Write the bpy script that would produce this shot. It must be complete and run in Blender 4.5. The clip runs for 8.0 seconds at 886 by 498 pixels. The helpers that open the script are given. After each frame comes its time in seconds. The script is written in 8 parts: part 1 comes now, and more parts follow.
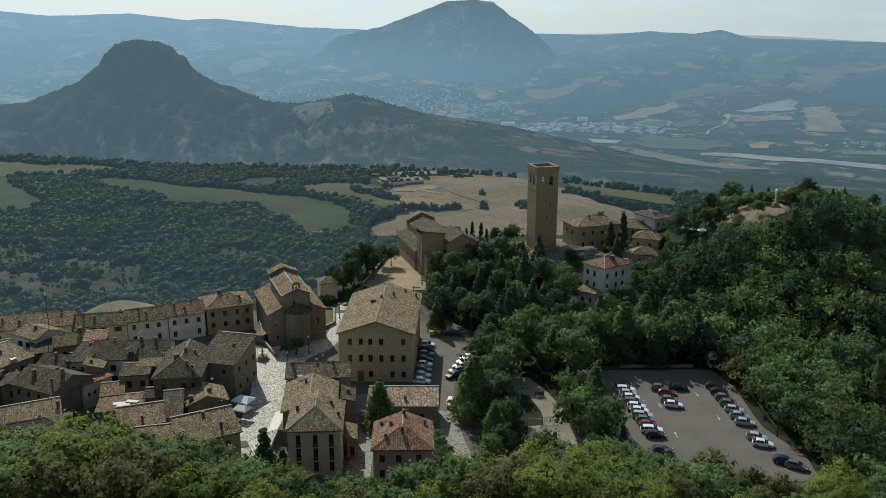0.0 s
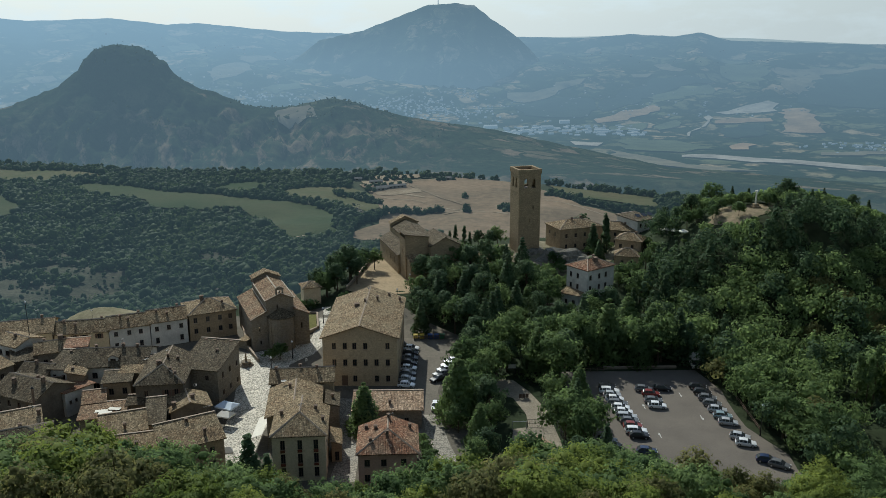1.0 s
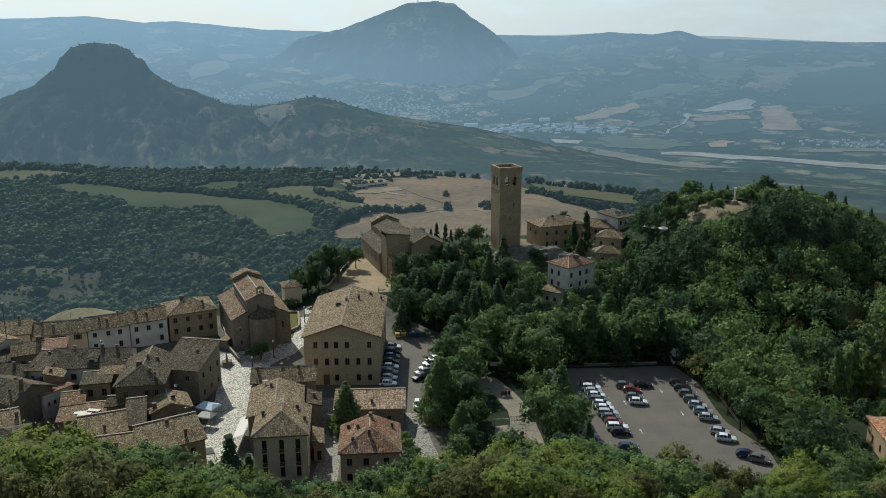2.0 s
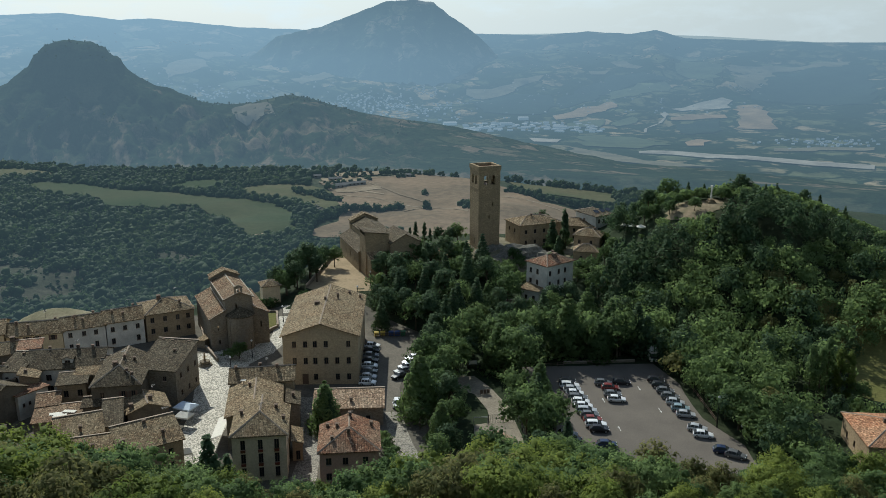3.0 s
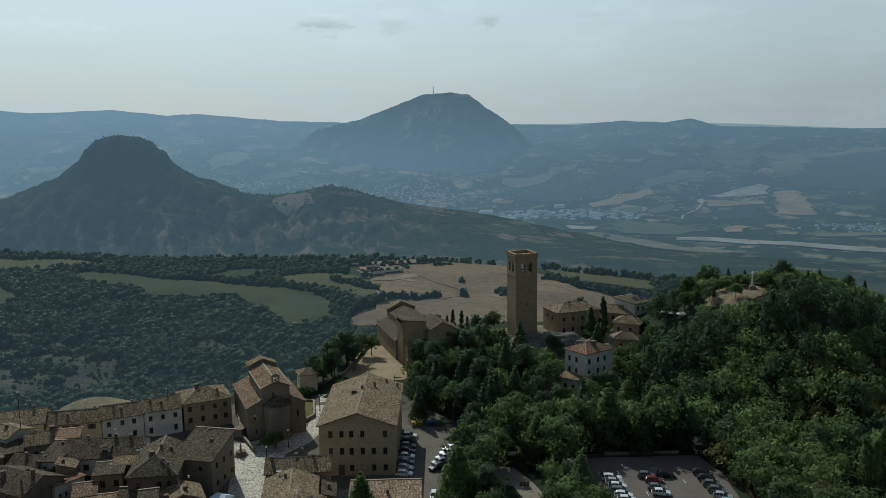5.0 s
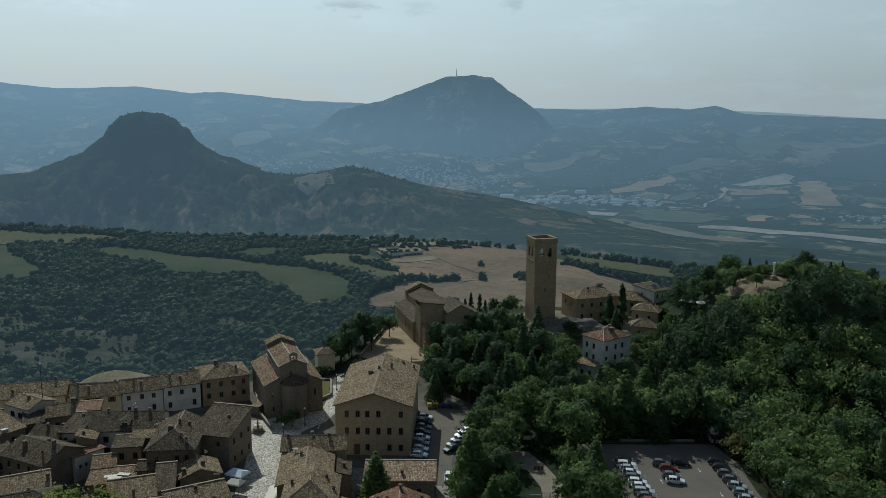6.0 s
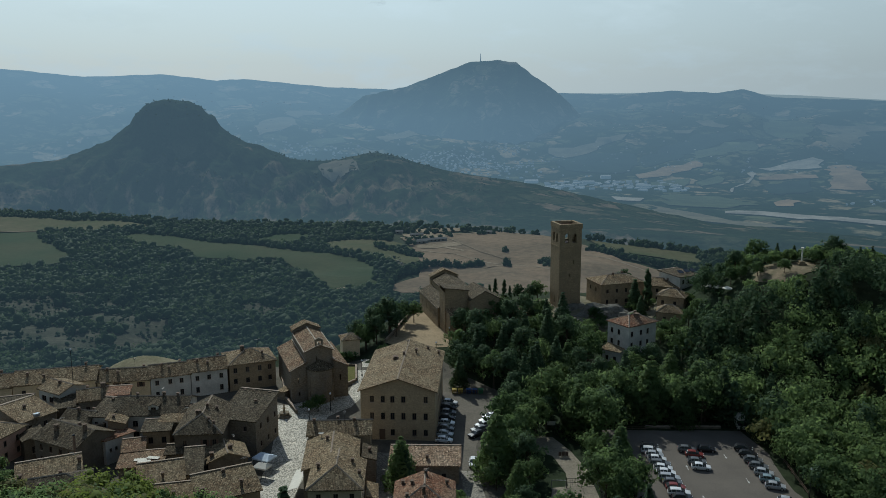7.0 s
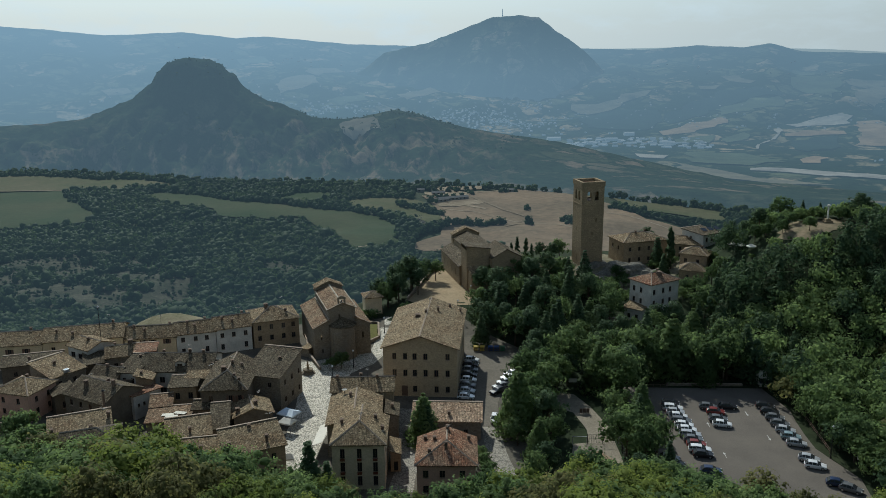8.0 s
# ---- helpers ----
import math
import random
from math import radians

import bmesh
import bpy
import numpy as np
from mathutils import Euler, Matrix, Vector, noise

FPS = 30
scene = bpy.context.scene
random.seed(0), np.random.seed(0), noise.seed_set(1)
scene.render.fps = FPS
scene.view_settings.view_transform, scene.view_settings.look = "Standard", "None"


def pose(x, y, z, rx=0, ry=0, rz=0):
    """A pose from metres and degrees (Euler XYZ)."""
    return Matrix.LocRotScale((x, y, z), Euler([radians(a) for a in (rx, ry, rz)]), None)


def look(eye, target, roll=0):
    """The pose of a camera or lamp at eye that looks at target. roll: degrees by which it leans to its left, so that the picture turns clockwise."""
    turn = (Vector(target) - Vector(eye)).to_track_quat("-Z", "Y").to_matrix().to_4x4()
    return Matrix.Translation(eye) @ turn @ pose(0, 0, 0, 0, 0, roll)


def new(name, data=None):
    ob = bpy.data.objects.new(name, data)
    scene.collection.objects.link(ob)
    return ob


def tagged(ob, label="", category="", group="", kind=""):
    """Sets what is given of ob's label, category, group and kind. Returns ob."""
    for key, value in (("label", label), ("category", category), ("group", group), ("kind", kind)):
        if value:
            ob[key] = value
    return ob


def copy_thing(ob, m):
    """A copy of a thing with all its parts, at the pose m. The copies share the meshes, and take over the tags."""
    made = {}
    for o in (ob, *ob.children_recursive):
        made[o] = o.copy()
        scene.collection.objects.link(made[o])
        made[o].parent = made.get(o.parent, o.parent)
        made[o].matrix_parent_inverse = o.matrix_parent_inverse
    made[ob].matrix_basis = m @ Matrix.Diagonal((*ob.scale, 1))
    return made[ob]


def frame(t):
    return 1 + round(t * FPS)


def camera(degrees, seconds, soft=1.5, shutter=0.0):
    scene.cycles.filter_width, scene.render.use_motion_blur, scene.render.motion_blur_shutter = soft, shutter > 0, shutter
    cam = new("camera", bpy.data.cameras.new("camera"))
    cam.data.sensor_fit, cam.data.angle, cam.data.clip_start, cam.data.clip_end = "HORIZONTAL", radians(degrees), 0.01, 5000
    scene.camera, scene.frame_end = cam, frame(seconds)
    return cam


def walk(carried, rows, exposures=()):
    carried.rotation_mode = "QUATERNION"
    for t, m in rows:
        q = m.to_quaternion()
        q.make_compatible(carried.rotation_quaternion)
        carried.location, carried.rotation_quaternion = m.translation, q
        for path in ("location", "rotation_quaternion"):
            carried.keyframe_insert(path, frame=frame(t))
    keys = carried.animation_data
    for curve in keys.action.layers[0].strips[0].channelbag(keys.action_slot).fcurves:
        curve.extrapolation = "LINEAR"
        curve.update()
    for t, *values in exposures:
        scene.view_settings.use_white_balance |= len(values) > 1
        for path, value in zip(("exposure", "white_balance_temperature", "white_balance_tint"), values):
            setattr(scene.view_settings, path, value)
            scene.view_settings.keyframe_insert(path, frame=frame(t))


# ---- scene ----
# ---------------------------------------------------------------- camera
cam = camera(55.0, 8.0, 0.75)
EYE = 81.0
TURNS = [  # seconds, yaw, pitch, roll
    (0.0, 0.0, -15.0, 0.0),
    (0.5, -0.735, -14.886, 0.036),
    (1.0, -1.157, -14.774, 0.206),
    (1.5, -1.681, -14.822, 0.287),
    (3.0, -3.923, -14.991, -0.060),
    (3.5, -4.193, -13.729, 0.084),
    (4.0, -4.277, -11.464, 0.441),
    (4.5, -3.317, -8.032, 0.734),
    (5.0, -1.411, -9.073, 0.731),
    (6.5, 0.382, -10.456, -0.560),
    (7.0, 1.591, -11.167, 0.102),
    (7.5, 2.433, -12.632, 0.556),
    (8.0, 3.100, -13.973, 0.521),
]
walk(cam, [(t, pose(0, 0, EYE, 0, 0, yaw) @ pose(0, 0, 0, pitch) @ pose(0, 0, 0, 0, roll) @ pose(0, 0, 0, 90))
           for t, yaw, pitch, roll in TURNS], [(0.0, 0.09, 5950, 2), (3.0, 0.17, 5920, 2), (3.7, 0.04, 5900, 2), (4.5, -0.4, 5850, 1), (5.2, -0.44, 5800, 0), (6.5, -0.47, 5650, 0), (7.2, -0.38, 5650, 0), (8.0, -0.12, 5800, 1)])

# ---------------------------------------------------------------- sky and sun
SUN_AZ, SUN_EL = -21.4, 37.8
world = bpy.data.worlds.new("sky")
scene.world = world
world.use_nodes = True
wn, wl = world.node_tree.nodes, world.node_tree.links
wn.clear()
sky = wn.new("ShaderNodeTexSky")
sky.sky_type, sky.sun_disc = "NISHITA", False
sky.sun_elevation, sky.sun_rotation = radians(SUN_EL), radians(SUN_AZ)
sky.altitude, sky.air_density, sky.dust_density, sky.ozone_density = 0, 1.0, 1.0, 1.5
# a milky summer veil over the blue, with a few thin clouds
coord = wn.new("ShaderNodeTexCoord").outputs["Generated"]
stretch = wn.new("ShaderNodeMapping")
stretch.inputs["Scale"].default_value = (1.0, 1.0, 3.2)
wl.new(coord, stretch.inputs["Vector"])
puffs = wn.new("ShaderNodeTexNoise")
puffs.inputs["Scale"].default_value, puffs.inputs["Detail"].default_value, puffs.inputs["Roughness"].default_value = 7.0, 7.0, 0.6
wl.new(stretch.outputs[0], puffs.inputs["Vector"])
thin = wn.new("ShaderNodeMapRange")
thin.inputs["From Min"].default_value, thin.inputs["From Max"].default_value = 0.52, 0.75
thin.inputs["To Min"].default_value, thin.inputs["To Max"].default_value = 0.76, 1.0
wl.new(puffs.outputs["Fac"], thin.inputs["Value"])
split = wn.new("ShaderNodeSeparateXYZ")
wl.new(coord, split.inputs[0])
height_ = wn.new("ShaderNodeMapRange")
height_.interpolation_type = "SMOOTHSTEP"
height_.inputs["From Min"].default_value, height_.inputs["From Max"].default_value = 0.02, 0.55
height_.inputs["To Min"].default_value, height_.inputs["To Max"].default_value = 1.0, 0.1
wl.new(split.outputs[2], height_.inputs["Value"])
thick = wn.new("ShaderNodeMath")
thick.operation = "MULTIPLY"
wl.new(thin.outputs[0], thick.inputs[0])
wl.new(height_.outputs[0], thick.inputs[1])
veil = wn.new("ShaderNodeMix")
veil.data_type = "RGBA"
low_ = wn.new("ShaderNodeMapRange")
low_.inputs["From Min"].default_value, low_.inputs["From Max"].default_value = 0.02, 0.15
wl.new(split.outputs[2], low_.inputs["Value"])
milk = wn.new("ShaderNodeMix")
milk.data_type = "RGBA"
milk.inputs[6].default_value, milk.inputs[7].default_value = (9.0, 9.8, 10.1, 1), (13.3, 14.3, 14.2, 1)
wl.new(low_.outputs[0], milk.inputs[0])
wl.new(milk.outputs[2], veil.inputs[7])
wl.new(thick.outputs[0], veil.inputs[0])
blue = wn.new("ShaderNodeMix")
blue.data_type, blue.blend_type = "RGBA", "MULTIPLY"
blue.inputs[0].default_value, blue.inputs[7].default_value = 1.0, (0.85, 0.87, 0.9, 1)
wl.new(sky.outputs[0], blue.inputs[6])
wl.new(blue.outputs[2], veil.inputs[6])
# small flat clouds: a grey base under a paler rim (bearing, height, half width, half depth, all in radians)
def sky_math(kind, a, b=None):
    t = wn.new("ShaderNodeMath")
    t.operation = kind
    for socket, value in zip(t.inputs, (a, b)):
        if isinstance(value, (int, float)):
            socket.default_value = value
        elif value is not None:
            wl.new(value, socket)
    return t.outputs[0]


def sky_range(v, a, b, c, d):
    t = wn.new("ShaderNodeMapRange")
    t.interpolation_type = "SMOOTHSTEP"
    for key, val in zip(("From Min", "From Max", "To Min", "To Max"), (a, b, c, d)):
        t.inputs[key].default_value = val
    wl.new(v, t.inputs["Value"])
    return t.outputs[0]


bearing = sky_math("ARCTAN2", split.outputs[0], split.outputs[1])
rise_ = sky_math("ARCSINE", split.outputs[2])
tone = 1.0
frayed = wn.new("ShaderNodeTexNoise")
frayed.inputs["Scale"].default_value, frayed.inputs["Detail"].default_value, frayed.inputs["Roughness"].default_value = 40.0, 6.0, 0.62
wl.new(stretch.outputs[0], frayed.inputs["Vector"])
for c_az, c_el, c_w, c_h, grey in ((-0.107, 0.102, 0.036, 0.016, 0.78), (-0.030, 0.103, 0.03, 0.015, 0.9), (0.081, 0.106, 0.018, 0.014, 0.82), (-0.39, 0.078, 0.09, 0.03, 0.98), (0.2, 0.108, 0.03, 0.016, 0.96), (-0.02, 0.125, 0.09, 0.014, 0.95)):
    u = sky_math("DIVIDE", sky_math("SUBTRACT", bearing, c_az), c_w)
    v = sky_math("DIVIDE", sky_math("SUBTRACT", rise_, c_el), c_h)
    d = sky_math("SQRT", sky_math("ADD", sky_math("MULTIPLY", u, u), sky_math("MULTIPLY", v, v)))
    body = sky_range(sky_math("SUBTRACT", sky_math("MULTIPLY", frayed.outputs["Fac"], 2.4), d), 0.25, 1.0, 0.0, 1.0)
    shade_ = sky_range(sky_math("ADD", v, sky_math("MULTIPLY", frayed.outputs["Fac"], 0.8)), 0.1, 1.0, grey - 1.0, 0.05)
    tone = sky_math("MULTIPLY", tone, sky_math("ADD", sky_math("MULTIPLY", body, shade_), 1.0))
# the haze glows less away from the sun's bearing, low over the land
sunward = sky_range(sky_math("COSINE", sky_math("SUBTRACT", bearing, radians(SUN_AZ))), 0.6, 1.0, 0.2, 0.0)
tone = sky_math("MULTIPLY", tone, sky_math("SUBTRACT", 1.0, sky_math("MULTIPLY", sunward, sky_range(rise_, 0.15, 0.6, 1.0, 0.0))))
bg = wn.new("ShaderNodeBackground")
bg.inputs["Strength"].default_value = 0.08
out = wn.new("ShaderNodeOutputWorld")
clouded = wn.new("ShaderNodeMix")
clouded.data_type, clouded.blend_type = "RGBA", "MULTIPLY"
clouded.inputs[0].default_value = 1.0
wl.new(veil.outputs[2], clouded.inputs[6])
wl.new(tone, clouded.inputs[7])
wl.new(clouded.outputs[2], bg.inputs["Color"])
wl.new(bg.outputs[0], out.inputs[0])
sun_data = bpy.data.lights.new("sun", "SUN")
sun_data.energy, sun_data.angle, sun_data.color = 4.2, radians(0.6), (1.0, 0.93, 0.82)
sun = new("sun", sun_data)
sd = Vector((math.sin(radians(SUN_AZ)) * math.cos(radians(SUN_EL)), math.cos(radians(SUN_AZ)) * math.cos(radians(SUN_EL)), math.sin(radians(SUN_EL))))
sun.matrix_world = look(sd * 300, (0, 0, 0))

# ---------------------------------------------------------------- materials
rng = random.Random(7)


def nodes_of(name):
    m = bpy.data.materials.new(name)
    m.use_nodes = True
    nt = m.node_tree
    p = nt.nodes["Principled BSDF"]
    return m, nt.nodes, nt.links, p


def noise_node(n, l, vec, scale, detail=4.0, rough=0.6):
    t = n.new("ShaderNodeTexNoise")
    t.inputs["Scale"].default_value, t.inputs["Detail"].default_value, t.inputs["Roughness"].default_value = scale, detail, rough
    l.new(vec, t.inputs["Vector"])
    return t.outputs["Fac"]


def ramp(n, l, fac, a, b):
    t = n.new("ShaderNodeMapRange")
    t.inputs["From Min"].default_value, t.inputs["From Max"].default_value = a, b
    l.new(fac, t.inputs["Value"])
    return t.outputs["Result"]


def mix(n, l, fac, a, b, kind="MIX"):
    t = n.new("ShaderNodeMix")
    t.data_type, t.blend_type = "RGBA", kind
    for socket, value in ((t.inputs[0], fac), (t.inputs[6], a), (t.inputs[7], b)):
        if isinstance(value, (int, float)):
            socket.default_value = value
        elif isinstance(value, tuple):
            socket.default_value = (*value, 1)
        else:
            l.new(value, socket)
    return t.outputs[2]


def bump(n, l, p, height, strength, distance):
    t = n.new("ShaderNodeBump")
    t.inputs["Strength"].default_value, t.inputs["Distance"].default_value = strength, distance
    l.new(height, t.inputs["Height"])
    l.new(t.outputs[0], p.inputs["Normal"])


def surface(name, base, stain, big=0.3, fine=6.0, rough=0.85, relief=0.03, grain=0.25, metal=0.0, each=0.0):
    """Two scales of variation: broad stains and a fine grain that also gives the relief."""
    m, n, l, p = nodes_of(name)
    pos = n.new("ShaderNodeNewGeometry").outputs["Position"]
    broad = ramp(n, l, noise_node(n, l, pos, big), 0.35, 0.68)
    small = noise_node(n, l, pos, fine, 5.0, 0.7)
    c = mix(n, l, broad, base, stain)
    dark = tuple(v * (1 - grain) for v in (1, 1, 1))
    lite = tuple(v * (1 + grain) for v in (1, 1, 1))
    c = mix(n, l, 1.0, c, mix(n, l, ramp(n, l, small, 0.3, 0.7), dark, lite), "MULTIPLY")
    if each:
        r = n.new("ShaderNodeObjectInfo").outputs["Random"]
        c = mix(n, l, 1.0, c, mix(n, l, r, (1 - each,) * 3, (1 + each,) * 3), "MULTIPLY")
    l.new(c, p.inputs["Base Color"])
    p.inputs["Roughness"].default_value, p.inputs["Metallic"].default_value = rough, metal
    p.inputs["Specular IOR Level"].default_value = 0.06
    if relief:
        bump(n, l, p, small, 0.7, relief)
    return m


def masonry(name, a, b, mortar, w=0.5, h=0.25, stain=(0.2, 0.18, 0.15)):
    """Coursed rubble stone on upright walls, with stains."""
    m, n, l, p = nodes_of(name)
    uv = n.new("ShaderNodeUVMap").outputs[0]
    br = n.new("ShaderNodeTexBrick")
    br.inputs["Scale"].default_value = 1.0
    br.inputs["Brick Width"].default_value, br.inputs["Row Height"].default_value = w, h
    br.inputs["Mortar Size"].default_value, br.inputs["Mortar Smooth"].default_value = 0.025, 0.4
    for key, c in (("Color1", a), ("Color2", b), ("Mortar", mortar)):
        br.inputs[key].default_value = (*c, 1)
    l.new(uv, br.inputs["Vector"])
    pos = n.new("ShaderNodeNewGeometry").outputs["Position"]
    big = ramp(n, l, noise_node(n, l, pos, 0.28, 5.0), 0.45, 0.75)
    small = noise_node(n, l, pos, 3.0, 5.0, 0.7)
    c = mix(n, l, big, br.outputs["Color"], stain)
    c = mix(n, l, 1.0, c, mix(n, l, ramp(n, l, small, 0.3, 0.7), (0.72,) * 3, (1.25,) * 3), "MULTIPLY")
    l.new(c, p.inputs["Base Color"])
    p.inputs["Roughness"].default_value = 0.9
    p.inputs["Specular IOR Level"].default_value = 0.06
    bump(n, l, p, small, 0.6, 0.05)
    return m


def tiles(name, a, b, lichen):
    """Old barrel tiles laid in columns, each its own shade, with sun-bleached and lichened ones between."""
    m, n, l, p = nodes_of(name)
    uv = n.new("ShaderNodeUVMap").outputs[0]
    br = n.new("ShaderNodeTexBrick")
    br.offset = 0.0
    br.inputs["Scale"].default_value = 1.0
    br.inputs["Brick Width"].default_value, br.inputs["Row Height"].default_value = 0.26, 0.44
    br.inputs["Mortar Size"].default_value, br.inputs["Bias"].default_value = 0.03, -0.1
    for key, c in (("Color1", a), ("Color2", b), ("Mortar", tuple(v * 0.45 for v in a))):
        br.inputs[key].default_value = (*c, 1)
    l.new(uv, br.inputs["Vector"])
    cell = n.new("ShaderNodeTexVoronoi")
    cell.voronoi_dimensions = "2D"
    cell.inputs["Scale"].default_value, cell.inputs["Randomness"].default_value = 3.1, 0.8
    l.new(uv, cell.inputs["Vector"])
    sep = n.new("ShaderNodeSeparateColor")
    l.new(cell.outputs["Color"], sep.inputs[0])
    wave = n.new("ShaderNodeTexWave")
    wave.inputs["Scale"].default_value = 1.0
    wave.inputs["Distortion"].default_value, wave.inputs["Detail Scale"].default_value = 2.0, 2.0
    l.new(uv, wave.inputs["Vector"])
    pos = n.new("ShaderNodeNewGeometry").outputs["Position"]
    big = ramp(n, l, noise_node(n, l, pos, 0.25, 5.0, 0.7), 0.42, 0.66)
    mid = noise_node(n, l, pos, 3.2, 6.0, 0.85)
    c = mix(n, l, big, br.outputs["Color"], lichen)
    c = mix(n, l, 1.0, c, mix(n, l, sep.outputs[0], (0.5,) * 3, (1.3,) * 3), "MULTIPLY")
    bleached = mix(n, l, 1.0, ramp(n, l, sep.outputs[1], 0.8, 0.86), ramp(n, l, mid, 0.42, 0.56), "MULTIPLY")
    c = mix(n, l, bleached, c, tuple(min(0.6, v * 1.6) for v in lichen))
    c = mix(n, l, 1.0, c, mix(n, l, ramp(n, l, mid, 0.34, 0.66), (0.5,) * 3, (1.42,) * 3), "MULTIPLY")
    c = mix(n, l, 1.0, c, mix(n, l, wave.outputs["Fac"], (0.88,) * 3, (1.08,) * 3), "MULTIPLY")
    l.new(c, p.inputs["Base Color"])
    p.inputs["Roughness"].default_value = 0.85
    p.inputs["Specular IOR Level"].default_value = 0.08
    lift = mix(n, l, 0.5, wave.outputs["Fac"], sep.outputs[0])
    bump(n, l, p, lift, 0.9, 0.14)
    return m


def setts(name, a, b, joint):
    """Rounded river cobbles with dark joints."""
    m, n, l, p = nodes_of(name)
    pos = n.new("ShaderNodeNewGeometry").outputs["Position"]
    v = n.new("ShaderNodeTexVoronoi")
    v.inputs["Scale"].default_value = 3.0
    l.new(pos, v.inputs["Vector"])
    sep = n.new("ShaderNodeSeparateColor")
    l.new(v.outputs["Color"], sep.inputs[0])
    c = mix(n, l, sep.outputs[0], a, b)
    c = mix(n, l, ramp(n, l, v.outputs["Distance"], 0.4, 0.7), c, joint)
    worn = ramp(n, l, noise_node(n, l, pos, 0.35, 6.0, 0.7), 0.35, 0.65)
    c = mix(n, l, 1.0, c, mix(n, l, worn, (0.72,) * 3, (1.15,) * 3), "MULTIPLY")
    l.new(c, p.inputs["Base Color"])
    p.inputs["Roughness"].default_value = 0.75
    p.inputs["Specular IOR Level"].default_value = 0.3
    bump(n, l, p, v.outputs["Distance"], -0.7, 0.08)
    return m


def foliage(name, dark, light, each=0.3, through_=0.4, patch=0.0):
    m, n, l, p = nodes_of(name)
    g = n.new("ShaderNodeNewGeometry")
    r = n.new("ShaderNodeObjectInfo").outputs["Random"]
    c = mix(n, l, g.outputs["Random Per Island"], dark, light)
    c = mix(n, l, 1.0, c, mix(n, l, r, (1 - each, 1 - each * 0.8, 1 - each), (1 + each, 1 + each * 0.8, 1 + each * 0.3)), "MULTIPLY")
    if patch:
        v = ramp(n, l, noise_node(n, l, g.outputs["Position"], patch, 5.0, 0.6), 0.35, 0.65)
        c = mix(n, l, 1.0, c, mix(n, l, v, (0.72, 0.78, 0.85), (1.3, 1.2, 1.0)), "MULTIPLY")
    l.new(c, p.inputs["Base Color"])
    p.inputs["Roughness"].default_value = 0.7
    p.inputs["Specular IOR Level"].default_value = 0.06
    tr = n.new("ShaderNodeBsdfTranslucent")
    l.new(mix(n, l, 1.0, c, (1.6, 1.55, 1.45), "MULTIPLY"), tr.inputs["Color"])
    ms = n.new("ShaderNodeMixShader")
    ms.inputs[0].default_value = through_
    l.new(p.outputs[0], ms.inputs[1])
    l.new(tr.outputs[0], ms.inputs[2])
    l.new(ms.outputs[0], n["Material Output"].inputs[0])
    return m


def plain(name, c, rough=0.5, metal=0.0, spec=0.4):
    m, n, l, p = nodes_of(name)
    pos = n.new("ShaderNodeNewGeometry").outputs["Position"]
    v = noise_node(n, l, pos, 2.5, 4.0)
    l.new(mix(n, l, 1.0, c, mix(n, l, v, (0.85,) * 3, (1.15,) * 3), "MULTIPLY"), p.inputs["Base Color"])
    p.inputs["Roughness"].default_value, p.inputs["Metallic"].default_value, p.inputs["Specular IOR Level"].default_value = rough, metal, spec
    return m


